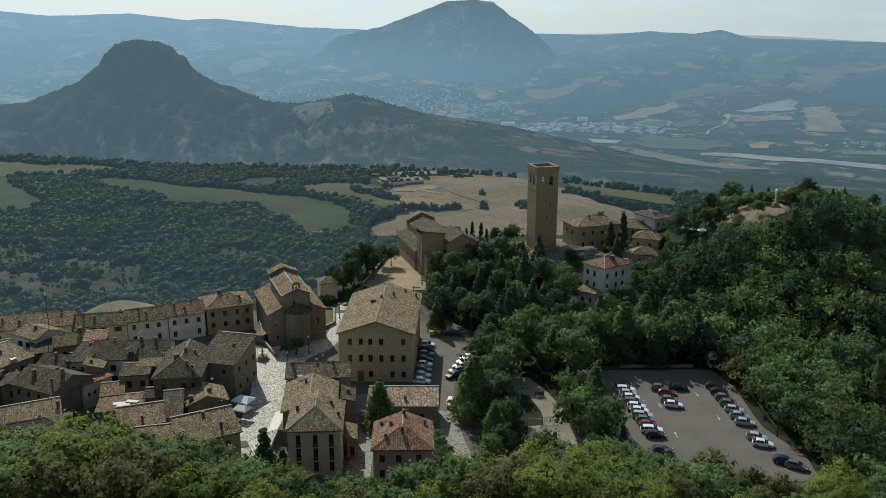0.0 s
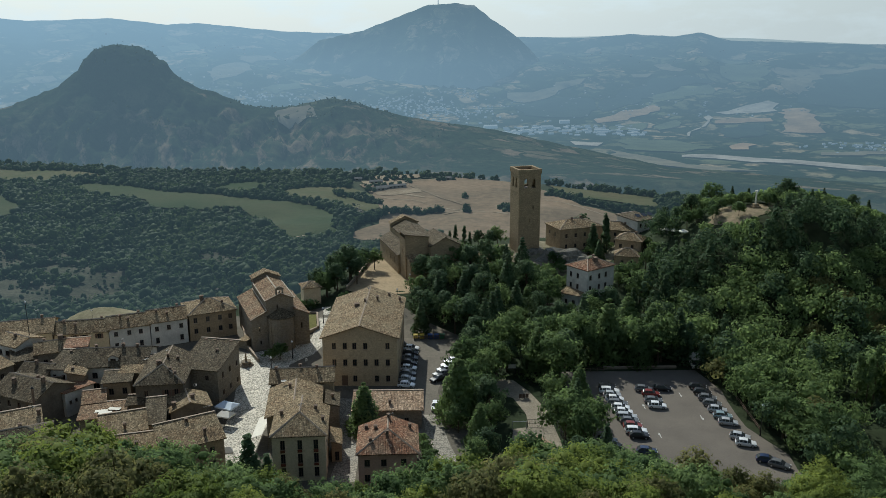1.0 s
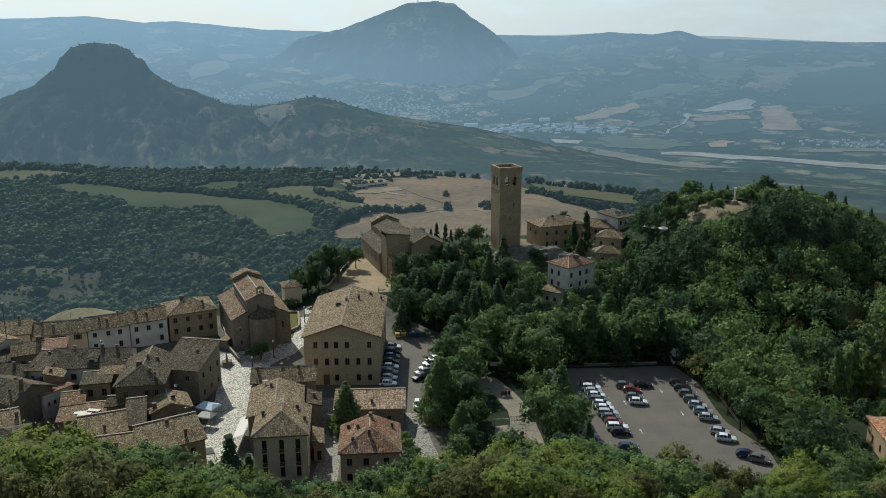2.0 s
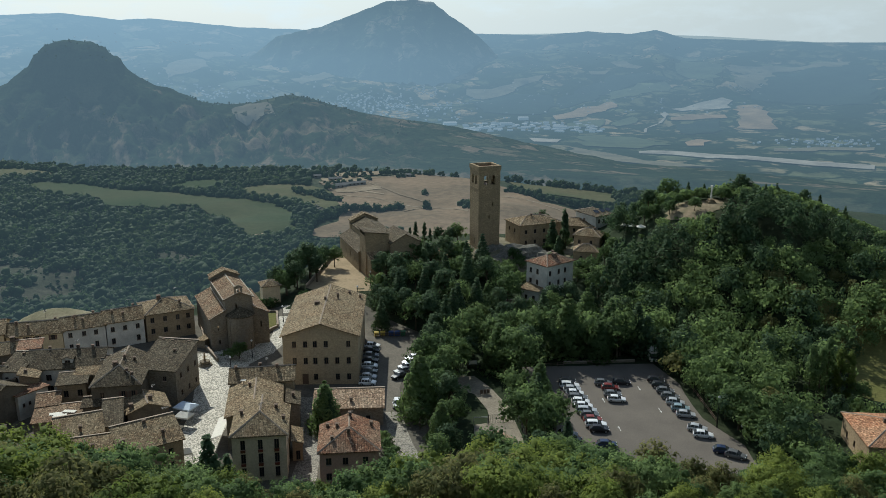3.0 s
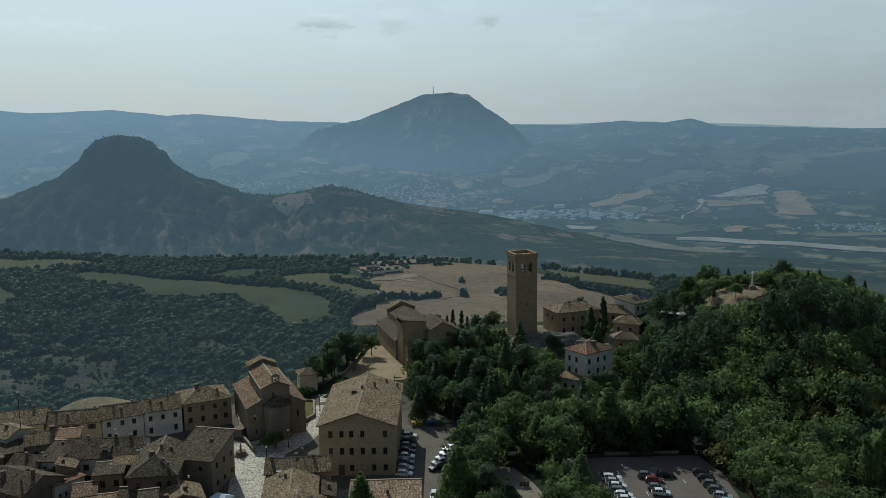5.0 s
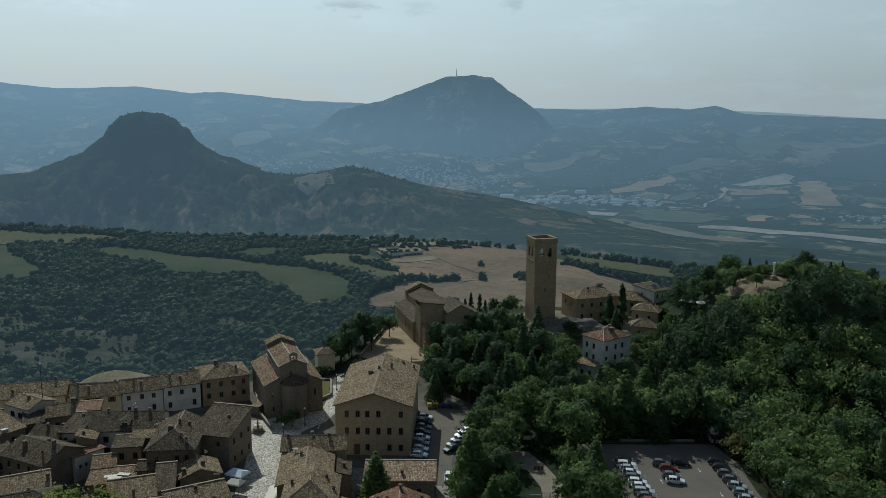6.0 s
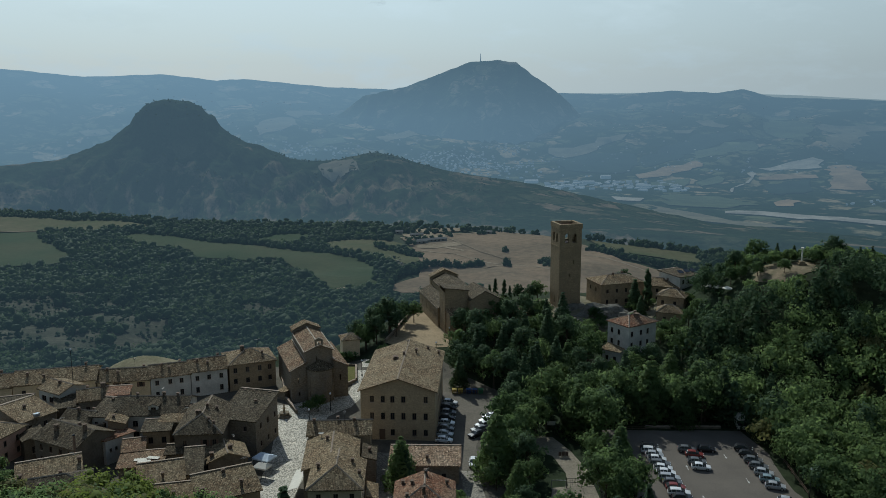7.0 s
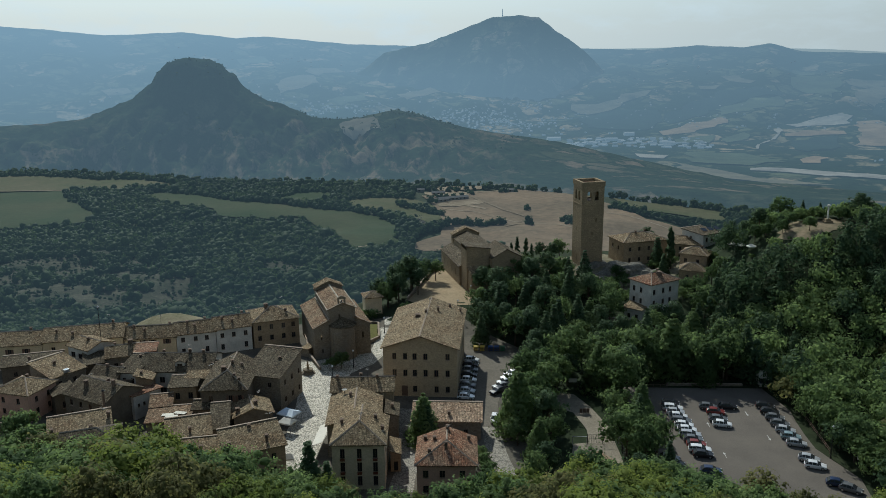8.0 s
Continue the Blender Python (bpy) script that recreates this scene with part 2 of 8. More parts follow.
def far_land(name, wood, grass, soil, haze_glow, amount, patch=0.004, fine=0.03, woods=0.5, thin=None, reach=None, spurs=None):
    """Distant country: woods, pasture and bare soil in patches, under `amount` of haze painted as emission."""
    m, n, l, p = nodes_of(name)
    pos = n.new("ShaderNodeNewGeometry").outputs["Position"]
    v = n.new("ShaderNodeTexVoronoi")
    v.inputs["Scale"].default_value = patch * 2.0
    v.inputs["Randomness"].default_value = 1.0
    warp = n.new("ShaderNodeTexNoise")
    warp.inputs["Scale"].default_value = patch * 3
    l.new(pos, warp.inputs["Vector"])
    bend = n.new("ShaderNodeVectorMath")
    bend.operation = "MULTIPLY_ADD"
    bend.inputs[1].default_value = (0.35 / patch, 0.35 / patch, 0)
    l.new(warp.outputs["Color"], bend.inputs[0])
    l.new(pos, bend.inputs[2])
    l.new(bend.outputs[0], v.inputs["Vector"])
    sep = n.new("ShaderNodeSeparateColor")
    l.new(v.outputs["Color"], sep.inputs[0])
    c = mix(n, l, ramp(n, l, sep.outputs[0], 0.55, 0.75), grass, soil)
    edge = n.new("ShaderNodeTexVoronoi")
    edge.feature = "DISTANCE_TO_EDGE"
    edge.inputs["Scale"].default_value = patch * 2.0
    l.new(bend.outputs[0], edge.inputs["Vector"])
    c = mix(n, l, ramp(n, l, edge.outputs["Distance"], 0.07, 0.04), c, wood)
    wooded = ramp(n, l, noise_node(n, l, pos, patch * 1.6, 8.0, 0.68), woods - 0.04, woods + 0.04)
    c = mix(n, l, wooded, c, wood)
    if spurs:  # bare spurs run down the lower slope; woods cover the top
        xyz = n.new("ShaderNodeSeparateXYZ")
        l.new(pos, xyz.inputs[0])
        side = n.new("ShaderNodeMath")
        side.operation = "DIVIDE"
        l.new(xyz.outputs[0], side.inputs[0])
        l.new(xyz.outputs[1], side.inputs[1])
        down = n.new("ShaderNodeCombineXYZ")
        l.new(side.outputs[0], down.inputs[0])
        lay = n.new("ShaderNodeMapping")
        lay.inputs["Scale"].default_value = (26.0, 0.0, 0.0)
        l.new(down.outputs[0], lay.inputs["Vector"])
        lean = n.new("ShaderNodeVectorMath")
        lean.operation = "MULTIPLY_ADD"
        lean.inputs[1].default_value = (0.006, 0.006, 0.012)
        l.new(pos, lean.inputs[0])
        l.new(lay.outputs[0], lean.inputs[2])
        ribs = ramp(n, l, noise_node(n, l, lean.outputs[0], 1.9, 7.0, 0.66), 0.52, 0.62)
        ribs = mix(n, l, 1.0, ribs, ramp(n, l, side.outputs[0], 0.06, -0.08), "MULTIPLY")
        low = ramp(n, l, xyz.outputs[2], spurs[0], spurs[1])
        c = mix(n, l, mix(n, l, 1.0, ribs, low, "MULTIPLY"), c, soil)
        c = mix(n, l, ramp(n, l, xyz.outputs[2], spurs[2], spurs[3]), c, wood)
    speck = noise_node(n, l, pos, fine, 5.0, 0.75)
    c = mix(n, l, 1.0, c, mix(n, l, ramp(n, l, speck, 0.3, 0.7), (0.6,) * 3, (1.35,) * 3), "MULTIPLY")
    l.new(c, p.inputs["Base Color"])
    p.inputs["Roughness"].default_value = 1.0
    p.inputs["Specular IOR Level"].default_value = 0.0
    bump(n, l, p, speck, 0.6, 6.0)
    m = glow_hazed(m, n, l, p, haze_glow, amount)
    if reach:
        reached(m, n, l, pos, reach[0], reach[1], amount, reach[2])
    if thin:  # the painted haze thins with height
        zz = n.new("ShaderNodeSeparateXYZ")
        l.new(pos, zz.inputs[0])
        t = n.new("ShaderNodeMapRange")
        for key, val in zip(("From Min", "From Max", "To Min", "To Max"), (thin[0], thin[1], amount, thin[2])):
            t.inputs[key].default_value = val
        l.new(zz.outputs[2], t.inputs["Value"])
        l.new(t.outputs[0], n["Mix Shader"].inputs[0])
    return m


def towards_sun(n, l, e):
    """The painted haze glows more under the sun and less away from it."""
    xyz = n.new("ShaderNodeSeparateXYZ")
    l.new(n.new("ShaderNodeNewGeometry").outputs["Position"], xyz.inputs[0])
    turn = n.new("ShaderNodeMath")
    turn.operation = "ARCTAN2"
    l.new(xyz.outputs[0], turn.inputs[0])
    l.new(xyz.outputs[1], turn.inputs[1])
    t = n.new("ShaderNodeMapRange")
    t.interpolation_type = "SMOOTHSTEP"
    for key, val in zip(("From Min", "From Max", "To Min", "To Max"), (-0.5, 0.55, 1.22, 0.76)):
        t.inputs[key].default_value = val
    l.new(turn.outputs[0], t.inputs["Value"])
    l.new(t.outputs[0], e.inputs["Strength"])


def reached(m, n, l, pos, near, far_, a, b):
    """More painted haze on what lies further off."""
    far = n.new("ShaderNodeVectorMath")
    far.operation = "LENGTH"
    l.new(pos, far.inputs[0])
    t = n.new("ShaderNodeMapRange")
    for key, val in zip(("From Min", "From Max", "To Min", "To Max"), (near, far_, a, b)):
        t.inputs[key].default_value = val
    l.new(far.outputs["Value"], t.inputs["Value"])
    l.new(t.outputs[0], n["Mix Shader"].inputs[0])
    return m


def glow_hazed(m, n, l, p, haze_glow, amount):
    # distance haze is put into the material as emission
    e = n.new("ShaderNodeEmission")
    e.inputs["Color"].default_value = (*haze_glow, 1)
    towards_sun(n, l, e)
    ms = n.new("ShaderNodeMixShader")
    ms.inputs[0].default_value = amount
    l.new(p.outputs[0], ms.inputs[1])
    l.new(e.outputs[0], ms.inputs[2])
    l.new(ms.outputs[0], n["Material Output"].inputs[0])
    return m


def glow_veiled(m, amount=0.065, begin=None):
    """A kilometre of summer haze, painted in as emission, for the valley's far side."""
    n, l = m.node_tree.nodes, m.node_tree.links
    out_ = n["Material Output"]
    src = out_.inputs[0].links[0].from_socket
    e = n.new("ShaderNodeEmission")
    e.inputs["Color"].default_value = (*HAZE_GLOW, 1)
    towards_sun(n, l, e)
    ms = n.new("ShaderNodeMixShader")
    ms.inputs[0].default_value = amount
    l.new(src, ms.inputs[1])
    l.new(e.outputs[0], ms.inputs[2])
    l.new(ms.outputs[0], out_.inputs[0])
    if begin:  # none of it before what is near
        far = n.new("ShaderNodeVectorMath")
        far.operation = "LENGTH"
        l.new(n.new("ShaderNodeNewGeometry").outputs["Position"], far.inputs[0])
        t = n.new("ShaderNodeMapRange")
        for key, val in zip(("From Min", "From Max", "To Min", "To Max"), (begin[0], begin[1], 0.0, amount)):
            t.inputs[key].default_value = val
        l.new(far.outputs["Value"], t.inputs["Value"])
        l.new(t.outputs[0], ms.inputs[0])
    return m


# colour that the painted haze emits
HAZE_GLOW = (0.255, 0.375, 0.478)
# the valley's ground, fields, sheds and leaves get haze as a faint emission
M = {
    "meadow": surface("meadow", (0.09, 0.1, 0.03), (0.16, 0.14, 0.055), 0.05, 1.2, 0.95, 0.1),
    "soil": glow_veiled(surface("woodland_floor", (0.022, 0.034, 0.016), (0.034, 0.042, 0.022), 0.02, 0.3, 0.95, 0.4, 0.35), 0.06, (300, 480)),
    "paving": surface("worn_paving", (0.135, 0.12, 0.095), (0.085, 0.077, 0.062), 0.25, 2.0, 0.85, 0.03, 0.35),
    "asphalt": surface("asphalt", (0.15, 0.131, 0.11), (0.118, 0.104, 0.089), 0.1, 4.0, 0.85, 0.01, 0.15),
    "gravel": surface("gravel", (0.27, 0.235, 0.18), (0.2, 0.175, 0.135), 0.2, 2.0, 0.9, 0.03, 0.3),
    "cobble": setts("cobble", (0.66, 0.6, 0.49), (0.44, 0.4, 0.32), (0.22, 0.2, 0.155)),
    "cobble_worn": setts("worn_cobble", (0.34, 0.305, 0.245), (0.24, 0.215, 0.17), (0.13, 0.118, 0.094)),
    "clay": surface("pink_clay", (0.34, 0.235, 0.165), (0.26, 0.195, 0.135), 0.25, 2.0, 0.95, 0.02, 0.2),
    "earth": surface("sandy_earth", (0.35, 0.268, 0.168), (0.27, 0.21, 0.132), 0.12, 1.5, 0.95, 0.03, 0.2),
    "yard": surface("trodden_earth", (0.23, 0.18, 0.12), (0.12, 0.11, 0.066), 0.35, 1.6, 0.95, 0.05, 0.3),
    "scree": glow_veiled(surface("eroded_slope", (0.062, 0.06, 0.04), (0.018, 0.026, 0.013), 0.05, 0.25, 0.95, 0.8, 0.45)),
    "street": surface("worn_street", (0.165, 0.147, 0.12), (0.125, 0.112, 0.092), 0.15, 2.0, 0.9, 0.02, 0.25),
    "stony": surface("stony_ground", (0.21, 0.18, 0.125), (0.1, 0.1, 0.06), 0.2, 1.2, 0.95, 0.15, 0.35),
    "flue": surface("old_brick", (0.19, 0.135, 0.1), (0.12, 0.095, 0.075), 1.0, 6.0, 0.9, 0.02, 0.3),
    "rock": surface("rock", (0.2, 0.185, 0.155), (0.11, 0.105, 0.085), 0.3, 1.5, 0.9, 0.3, 0.4),
    "shed_wall": glow_veiled(surface("shed_wall", (0.22, 0.2, 0.165), (0.15, 0.14, 0.12), 0.1, 0.6, 0.9, 0.02, 0.2)),
    "shed_roof": glow_veiled(surface("shed_roof", (0.13, 0.125, 0.115), (0.085, 0.083, 0.08), 0.2, 0.9, 0.9, 0.02, 0.2)),
    "stubble": glow_veiled(surface("stubble", (0.175, 0.127, 0.08), (0.115, 0.09, 0.058), 0.011, 0.12, 0.95, 0.3, 0.25)),
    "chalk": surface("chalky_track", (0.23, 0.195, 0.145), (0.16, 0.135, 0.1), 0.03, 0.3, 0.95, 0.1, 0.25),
    "pasture": glow_veiled(surface("pasture", (0.027, 0.046, 0.017), (0.05, 0.057, 0.025), 0.009, 0.16, 0.95, 0.2, 0.16), 0.055),
    "pasture_dry": glow_veiled(surface("dry_pasture", (0.055, 0.065, 0.027), (0.09, 0.083, 0.043), 0.012, 0.16, 0.95, 0.2, 0.18), 0.055),
    "ochre": surface("ochre_render", (0.62, 0.49, 0.31), (0.5, 0.4, 0.255), 0.4, 3.0, 0.9, 0.01, 0.15),
    "buff": surface("buff_render", (0.347, 0.261, 0.162), (0.242, 0.182, 0.117), 0.35, 2.5, 0.9, 0.01, 0.25),
    "white": surface("white_render", (0.56, 0.53, 0.47), (0.4, 0.375, 0.33), 0.35, 3.0, 0.9, 0.01, 0.12),
    "cream": surface("cream_render", (0.62, 0.5, 0.335), (0.5, 0.405, 0.275), 0.3, 2.5, 0.9, 0.01, 0.15),
    "hall": masonry("tan_ashlar", (0.441, 0.340, 0.216), (0.357, 0.276, 0.176), (0.357, 0.281, 0.180), 0.6, 0.3, (0.347, 0.271, 0.180)),
    "pink": surface("pink_render", (0.5, 0.31, 0.23), (0.4, 0.265, 0.205), 0.35, 3.0, 0.9, 0.01, 0.15),
    "grey": surface("grey_render", (0.16, 0.134, 0.1), (0.105, 0.088, 0.067), 0.35, 2.5, 0.9, 0.01, 0.22),
    "stone": masonry("rubble_stone", (0.25, 0.206, 0.147), (0.155, 0.128, 0.093), (0.19, 0.162, 0.12)),
    "sand": masonry("sandstone_blocks", (0.315, 0.241, 0.149), (0.236, 0.182, 0.113), (0.210, 0.163, 0.108), 0.7, 0.35, (0.210, 0.163, 0.104)),
    "tile": tiles("weathered_tiles", (0.285, 0.2, 0.115), (0.165, 0.12, 0.074), (0.24, 0.19, 0.118)),
    "tile_dark": tiles("lichened_tiles", (0.132, 0.1, 0.062), (0.072, 0.056, 0.038), (0.122, 0.101, 0.068)),
    "tile_red": tiles("terracotta_tiles", (0.304, 0.148, 0.086), (0.194, 0.108, 0.070), (0.231, 0.158, 0.104)),
    "tile_orange": tiles("new_terracotta_tiles", (0.483, 0.236, 0.126), (0.378, 0.187, 0.108), (0.378, 0.227, 0.135)),
    "tile_pale": tiles("pale_orange_tiles", (0.4, 0.27, 0.175), (0.28, 0.185, 0.12), (0.36, 0.27, 0.185)),
    "tile_brown": tiles("red_brown_tiles", (0.27, 0.165, 0.098), (0.162, 0.104, 0.066), (0.238, 0.178, 0.114)),
    "cap": surface("ridge_tiles", (0.36, 0.28, 0.21), (0.3, 0.25, 0.2), 0.6, 6.0, 0.85, 0.02),
    "coping": surface("pale_mortar", (0.42, 0.37, 0.29), (0.3, 0.265, 0.21), 0.8, 5.0, 0.9, 0.02, 0.2),
    "glass": plain("window_glass", (0.02, 0.022, 0.025), 0.12, 0, 0.5),
    "car_glass": plain("tinted_car_glass", (0.05, 0.055, 0.06), 0.08, 0, 0.7),
    "flower": surface("red_geraniums", (0.2, 0.05, 0.035), (0.1, 0.06, 0.03), 2.0, 9.0, 0.8, 0.03, 0.4),
    "wood": plain("painted_wood", (0.1, 0.065, 0.045), 0.6),
    "shutter": plain("shutter_brown", (0.13, 0.075, 0.05), 0.6),
    "iron": plain("dark_iron", (0.03, 0.03, 0.03), 0.5, 0.6),
    "canvas": surface("canvas", (0.72, 0.68, 0.58), (0.62, 0.58, 0.5), 1.0, 6.0, 0.8, 0.01, 0.06),
    "canvas_blue": surface("pale_canvas", (0.6, 0.66, 0.72), (0.5, 0.56, 0.62), 1.0, 6.0, 0.8, 0.01, 0.06),
    "lead": plain("grey_sheet_metal", (0.3, 0.31, 0.32), 0.45, 0.5),
    "bark": surface("bark", (0.11, 0.085, 0.06), (0.07, 0.055, 0.04), 0.6, 4.0, 0.95, 0.05),
    "leaf": foliage("leaves", (0.077, 0.119, 0.055), (0.110, 0.160, 0.070), 0.34, 0.5),
    "leaf_lime": foliage("lime_leaves", (0.098, 0.132, 0.034), (0.148, 0.182, 0.048), 0.28),
    "leaf_olive": foliage("olive_leaves", (0.095, 0.105, 0.042), (0.15, 0.145, 0.064), 0.2, 0.45),
    "needle": foliage("needles", (0.046, 0.079, 0.044), (0.081, 0.119, 0.064), 0.25, 0.35),
    # haze is mixed into these two far leaf materials as emission
    "leaf_far": glow_veiled(foliage("valley_leaves", (0.033, 0.057, 0.023), (0.05, 0.075, 0.03), 0.2, 0.42, 0.014), 0.072),
    "leaf_ridge": glow_veiled(foliage("ridge_scrub", (0.035, 0.05, 0.03), (0.06, 0.075, 0.045), 0.3, 0.35), 0.2),
    "dry_grass": surface("dry_grass", (0.2, 0.175, 0.115), (0.13, 0.125, 0.075), 0.1, 1.0, 0.95, 0.05, 0.25),
    "tyre": plain("rubber", (0.02, 0.02, 0.02), 0.8),
    "rim": plain("alloy", (0.5, 0.5, 0.52), 0.3, 0.9),
    "lamp_glass": plain("lamp_lens", (0.6, 0.6, 0.6), 0.15),
    "tail": plain("tail_lens", (0.35, 0.02, 0.02), 0.2),
    "paint": plain("road_paint", (0.45, 0.44, 0.41), 0.7),
}


# ---------------------------------------------------------------- mesh helpers
def mesh_of(name, verts, faces, material, uvs=None, smooth=False):
    me = bpy.data.meshes.new(name)
    me.from_pydata(verts, [], faces)
    for m in (material if isinstance(material, (list, tuple)) else [material]):
        me.materials.append(m)
    if uvs:
        layer = me.uv_layers.new(name="UVMap")
        layer.data.foreach_set("uv", [c for uv in uvs for c in uv])
    if smooth:
        me.polygons.foreach_set("use_smooth", [True] * len(me.polygons))
    me.update()
    return me


def part(name, data, material=None, parent=None, label="", m=None):
    """Links a mesh, or a bmesh, as one object under its thing."""
    if isinstance(data, bmesh.types.BMesh):
        me = bpy.data.meshes.new(name)
        data.to_mesh(me)
        data.free()
        data = me
        me.materials.append(material)
    ob = new(name, data)
    if parent is not None:
        ob.parent = parent
    if m is not None:
        ob.matrix_basis = m
    if label:
        tagged(ob, label)
    return ob


class Build:
    """Collects quads with metre-true UVs."""

    def __init__(self):
        self.v, self.f, self.uv = [], [], []

    def face(self, *pts, u=None, flip=False):
        pts = [Vector(p) for p in pts]
        if flip:
            pts.reverse()
        nrm = Vector((0, 0, 0))
        for i in range(1, len(pts) - 1):
            nrm += (pts[i] - pts[0]).cross(pts[i + 1] - pts[0])
        if nrm.length < 1e-9:
            return
        nrm.normalize()
        ax = Vector((-nrm.y, nrm.x, 0))
        ax = ax.normalized() if ax.length > 0.05 else Vector((1, 0, 0))
        ay = nrm.cross(ax)
        k = len(self.v)
        self.v += [tuple(p) for p in pts]
        self.f.append(tuple(range(k, k + len(pts))))
        self.uv += [(p.dot(ax), p.dot(ay)) for p in pts]

    def box(self, x0, x1, y0, y1, z0, z1):
        a, b, c, d = (x0, y0), (x1, y0), (x1, y1), (x0, y1)
        for p, q in ((a, b), (b, c), (c, d), (d, a)):
            self.face((*p, z0), (*q, z0), (*q, z1), (*p, z1))
        self.face((*a, z1), (*b, z1), (*c, z1), (*d, z1))
        self.face((*a, z0), (*d, z0), (*c, z0), (*b, z0))

    def ring(self, pts, z0, z1, cap=True):
        """A prism over the plan polygon pts (anticlockwise)."""
        for p, q in zip(pts, pts[1:] + pts[:1]):
            self.face((*p, z0), (*q, z0), (*q, z1), (*p, z1))
        if cap:
            self.face(*[(*p, z1) for p in pts])

    def tube(self, x, y, z0, z1, r0, r1, k=8, top=True):
        a = [(x + r0 * math.cos(2 * math.pi * i / k), y + r0 * math.sin(2 * math.pi * i / k), z0) for i in range(k)]
        b = [(x + r1 * math.cos(2 * math.pi * i / k), y + r1 * math.sin(2 * math.pi * i / k), z1) for i in range(k)]
        for i in range(k):
            self.face(a[i], a[(i + 1) % k], b[(i + 1) % k], b[i])
        if top:
            self.face(*b)

    def mesh(self, name, material, smooth=False):
        return mesh_of(name, self.v, self.f, material, self.uv, smooth)


# ---------------------------------------------------------------- the lie of the land
def sstep(a, b, x):
    t = np.clip((x - a) / (b - a), 0, 1)
    return t * t * (3 - 2 * t)


def wobble(x, y, size, seed=0):
    """Cheap smooth relief in -1..1 from a few crossed waves."""
    x, y = np.asarray(x, float), np.asarray(y, float)
    s = np.zeros_like(x)
    g = np.random.RandomState(seed)
    for i in range(7):
        a, k, ph = g.rand() * 6.283, (0.6 + 0.35 * i) * 6.283 / size, g.rand() * 6.283
        s += np.sin((x * math.cos(a) + y * math.sin(a)) * k + ph + 0.9 * np.sin((x * math.sin(a) - y * math.cos(a)) * k * 0.7)) / (1 + 0.45 * i)
    return s / 3.2


def brink(x, y):
    """How far off the plateau of fields and woods breaks away, by its bearing."""
    az = np.degrees(np.arctan2(x, y))
    return np.interp(az, [-60, -29.3, -26.2, -22.6, -19.6, -16, -12, -8.5, -3.6, 0.6, 5.6, 10, 15.3, 22, 40], [1580, 1485, 1408, 1340, 1280, 1217, 1176, 1160, 1140, 1112, 1068, 1025, 985, 960, 960])


def land(x, y):
    x, y = np.asarray(x, float), np.asarray(y, float)
    r = np.hypot(x, y)
    # castle rock under the eye, falling to the town
    ahead = np.maximum(y, np.maximum(np.abs(x) - 40, 0) * 0.9 - 10)
    slope = np.interp(ahead, [-40, 0.5, 4, 12, 30, 60, 85, 100, 115, 128, 138], [79.3, 79.3, 69, 60, 50, 36, 22, 13.5, 6.5, 1.5, 0])
    # the town's shelf, the cathedral's terrace, the tower's rock
    town = 3.5 * sstep(222, 246, y) * sstep(-34, -24, x)
    town = town + 1.5 * np.exp(-(((x - 36) / 22) ** 2 + ((y - 288) / 16) ** 2))
    # wooded knoll
    knoll = 28 * np.exp(-(((x - 106) / np.where(x > 106, 54, 38)) ** 2 + ((y - 250) / 42) ** 2)) * sstep(56, 90, x)
    knoll = -np.log(np.exp(-0.5 * knoll) + math.exp(-0.5 * 24.0)) / 0.5 + 4 * sstep(50, 75, x) * sstep(225, 265, y) * (1 - sstep(72, 92, x))
    near = np.maximum(slope, 0) + town * (y > 138) + knoll * sstep(178, 205, y + 0.2 * (x - 70))
    near = near + 6 * sstep(74, 120, x) * sstep(140, 178, y) * (1 - sstep(178, 260, y)) * 0.4
    # rim of the rock, then the valley
    rim = np.interp(x, [-260, -130, -60, -46, -30, -12, 20, 60, 110, 190, 260], [190, 216, 238, 246, 262, 296, 308, 306, 308, 280, 230])
    fall = sstep(0, 70, y - rim)
    valley = np.interp(r, [230, 330, 500, 800, 1050, 1300, 4900], [-50, -62, -80, -104, -110, -118, -118])
    valley = np.maximum(valley - 420 * np.maximum(r / brink(x, y) - 1, 0), -440)
    rough = wobble(x, y, 160, 3) * 6 * sstep(330, 420, r) * (1 - 0.75 * sstep(850, 1000, r)) + wobble(x, y, 60, 4) * 2.5 * sstep(330, 420, r) * (1 - 0.8 * sstep(700, 900, r))
    gully = -9 * np.exp(-((x + 215 + 0.1 * (y - 560)) / 30) ** 2) * np.exp(-((y - 560) / 120) ** 2)
    mound = 24.0 * np.exp(-(((x + 109) / 27) ** 2 + ((y - 262) / 13) ** 2))
    return mound + near * (1 - fall) + (valley + rough + gully) * fall


def land_z(x, y):
    return float(land(np.array([x]), np.array([y]))[0])


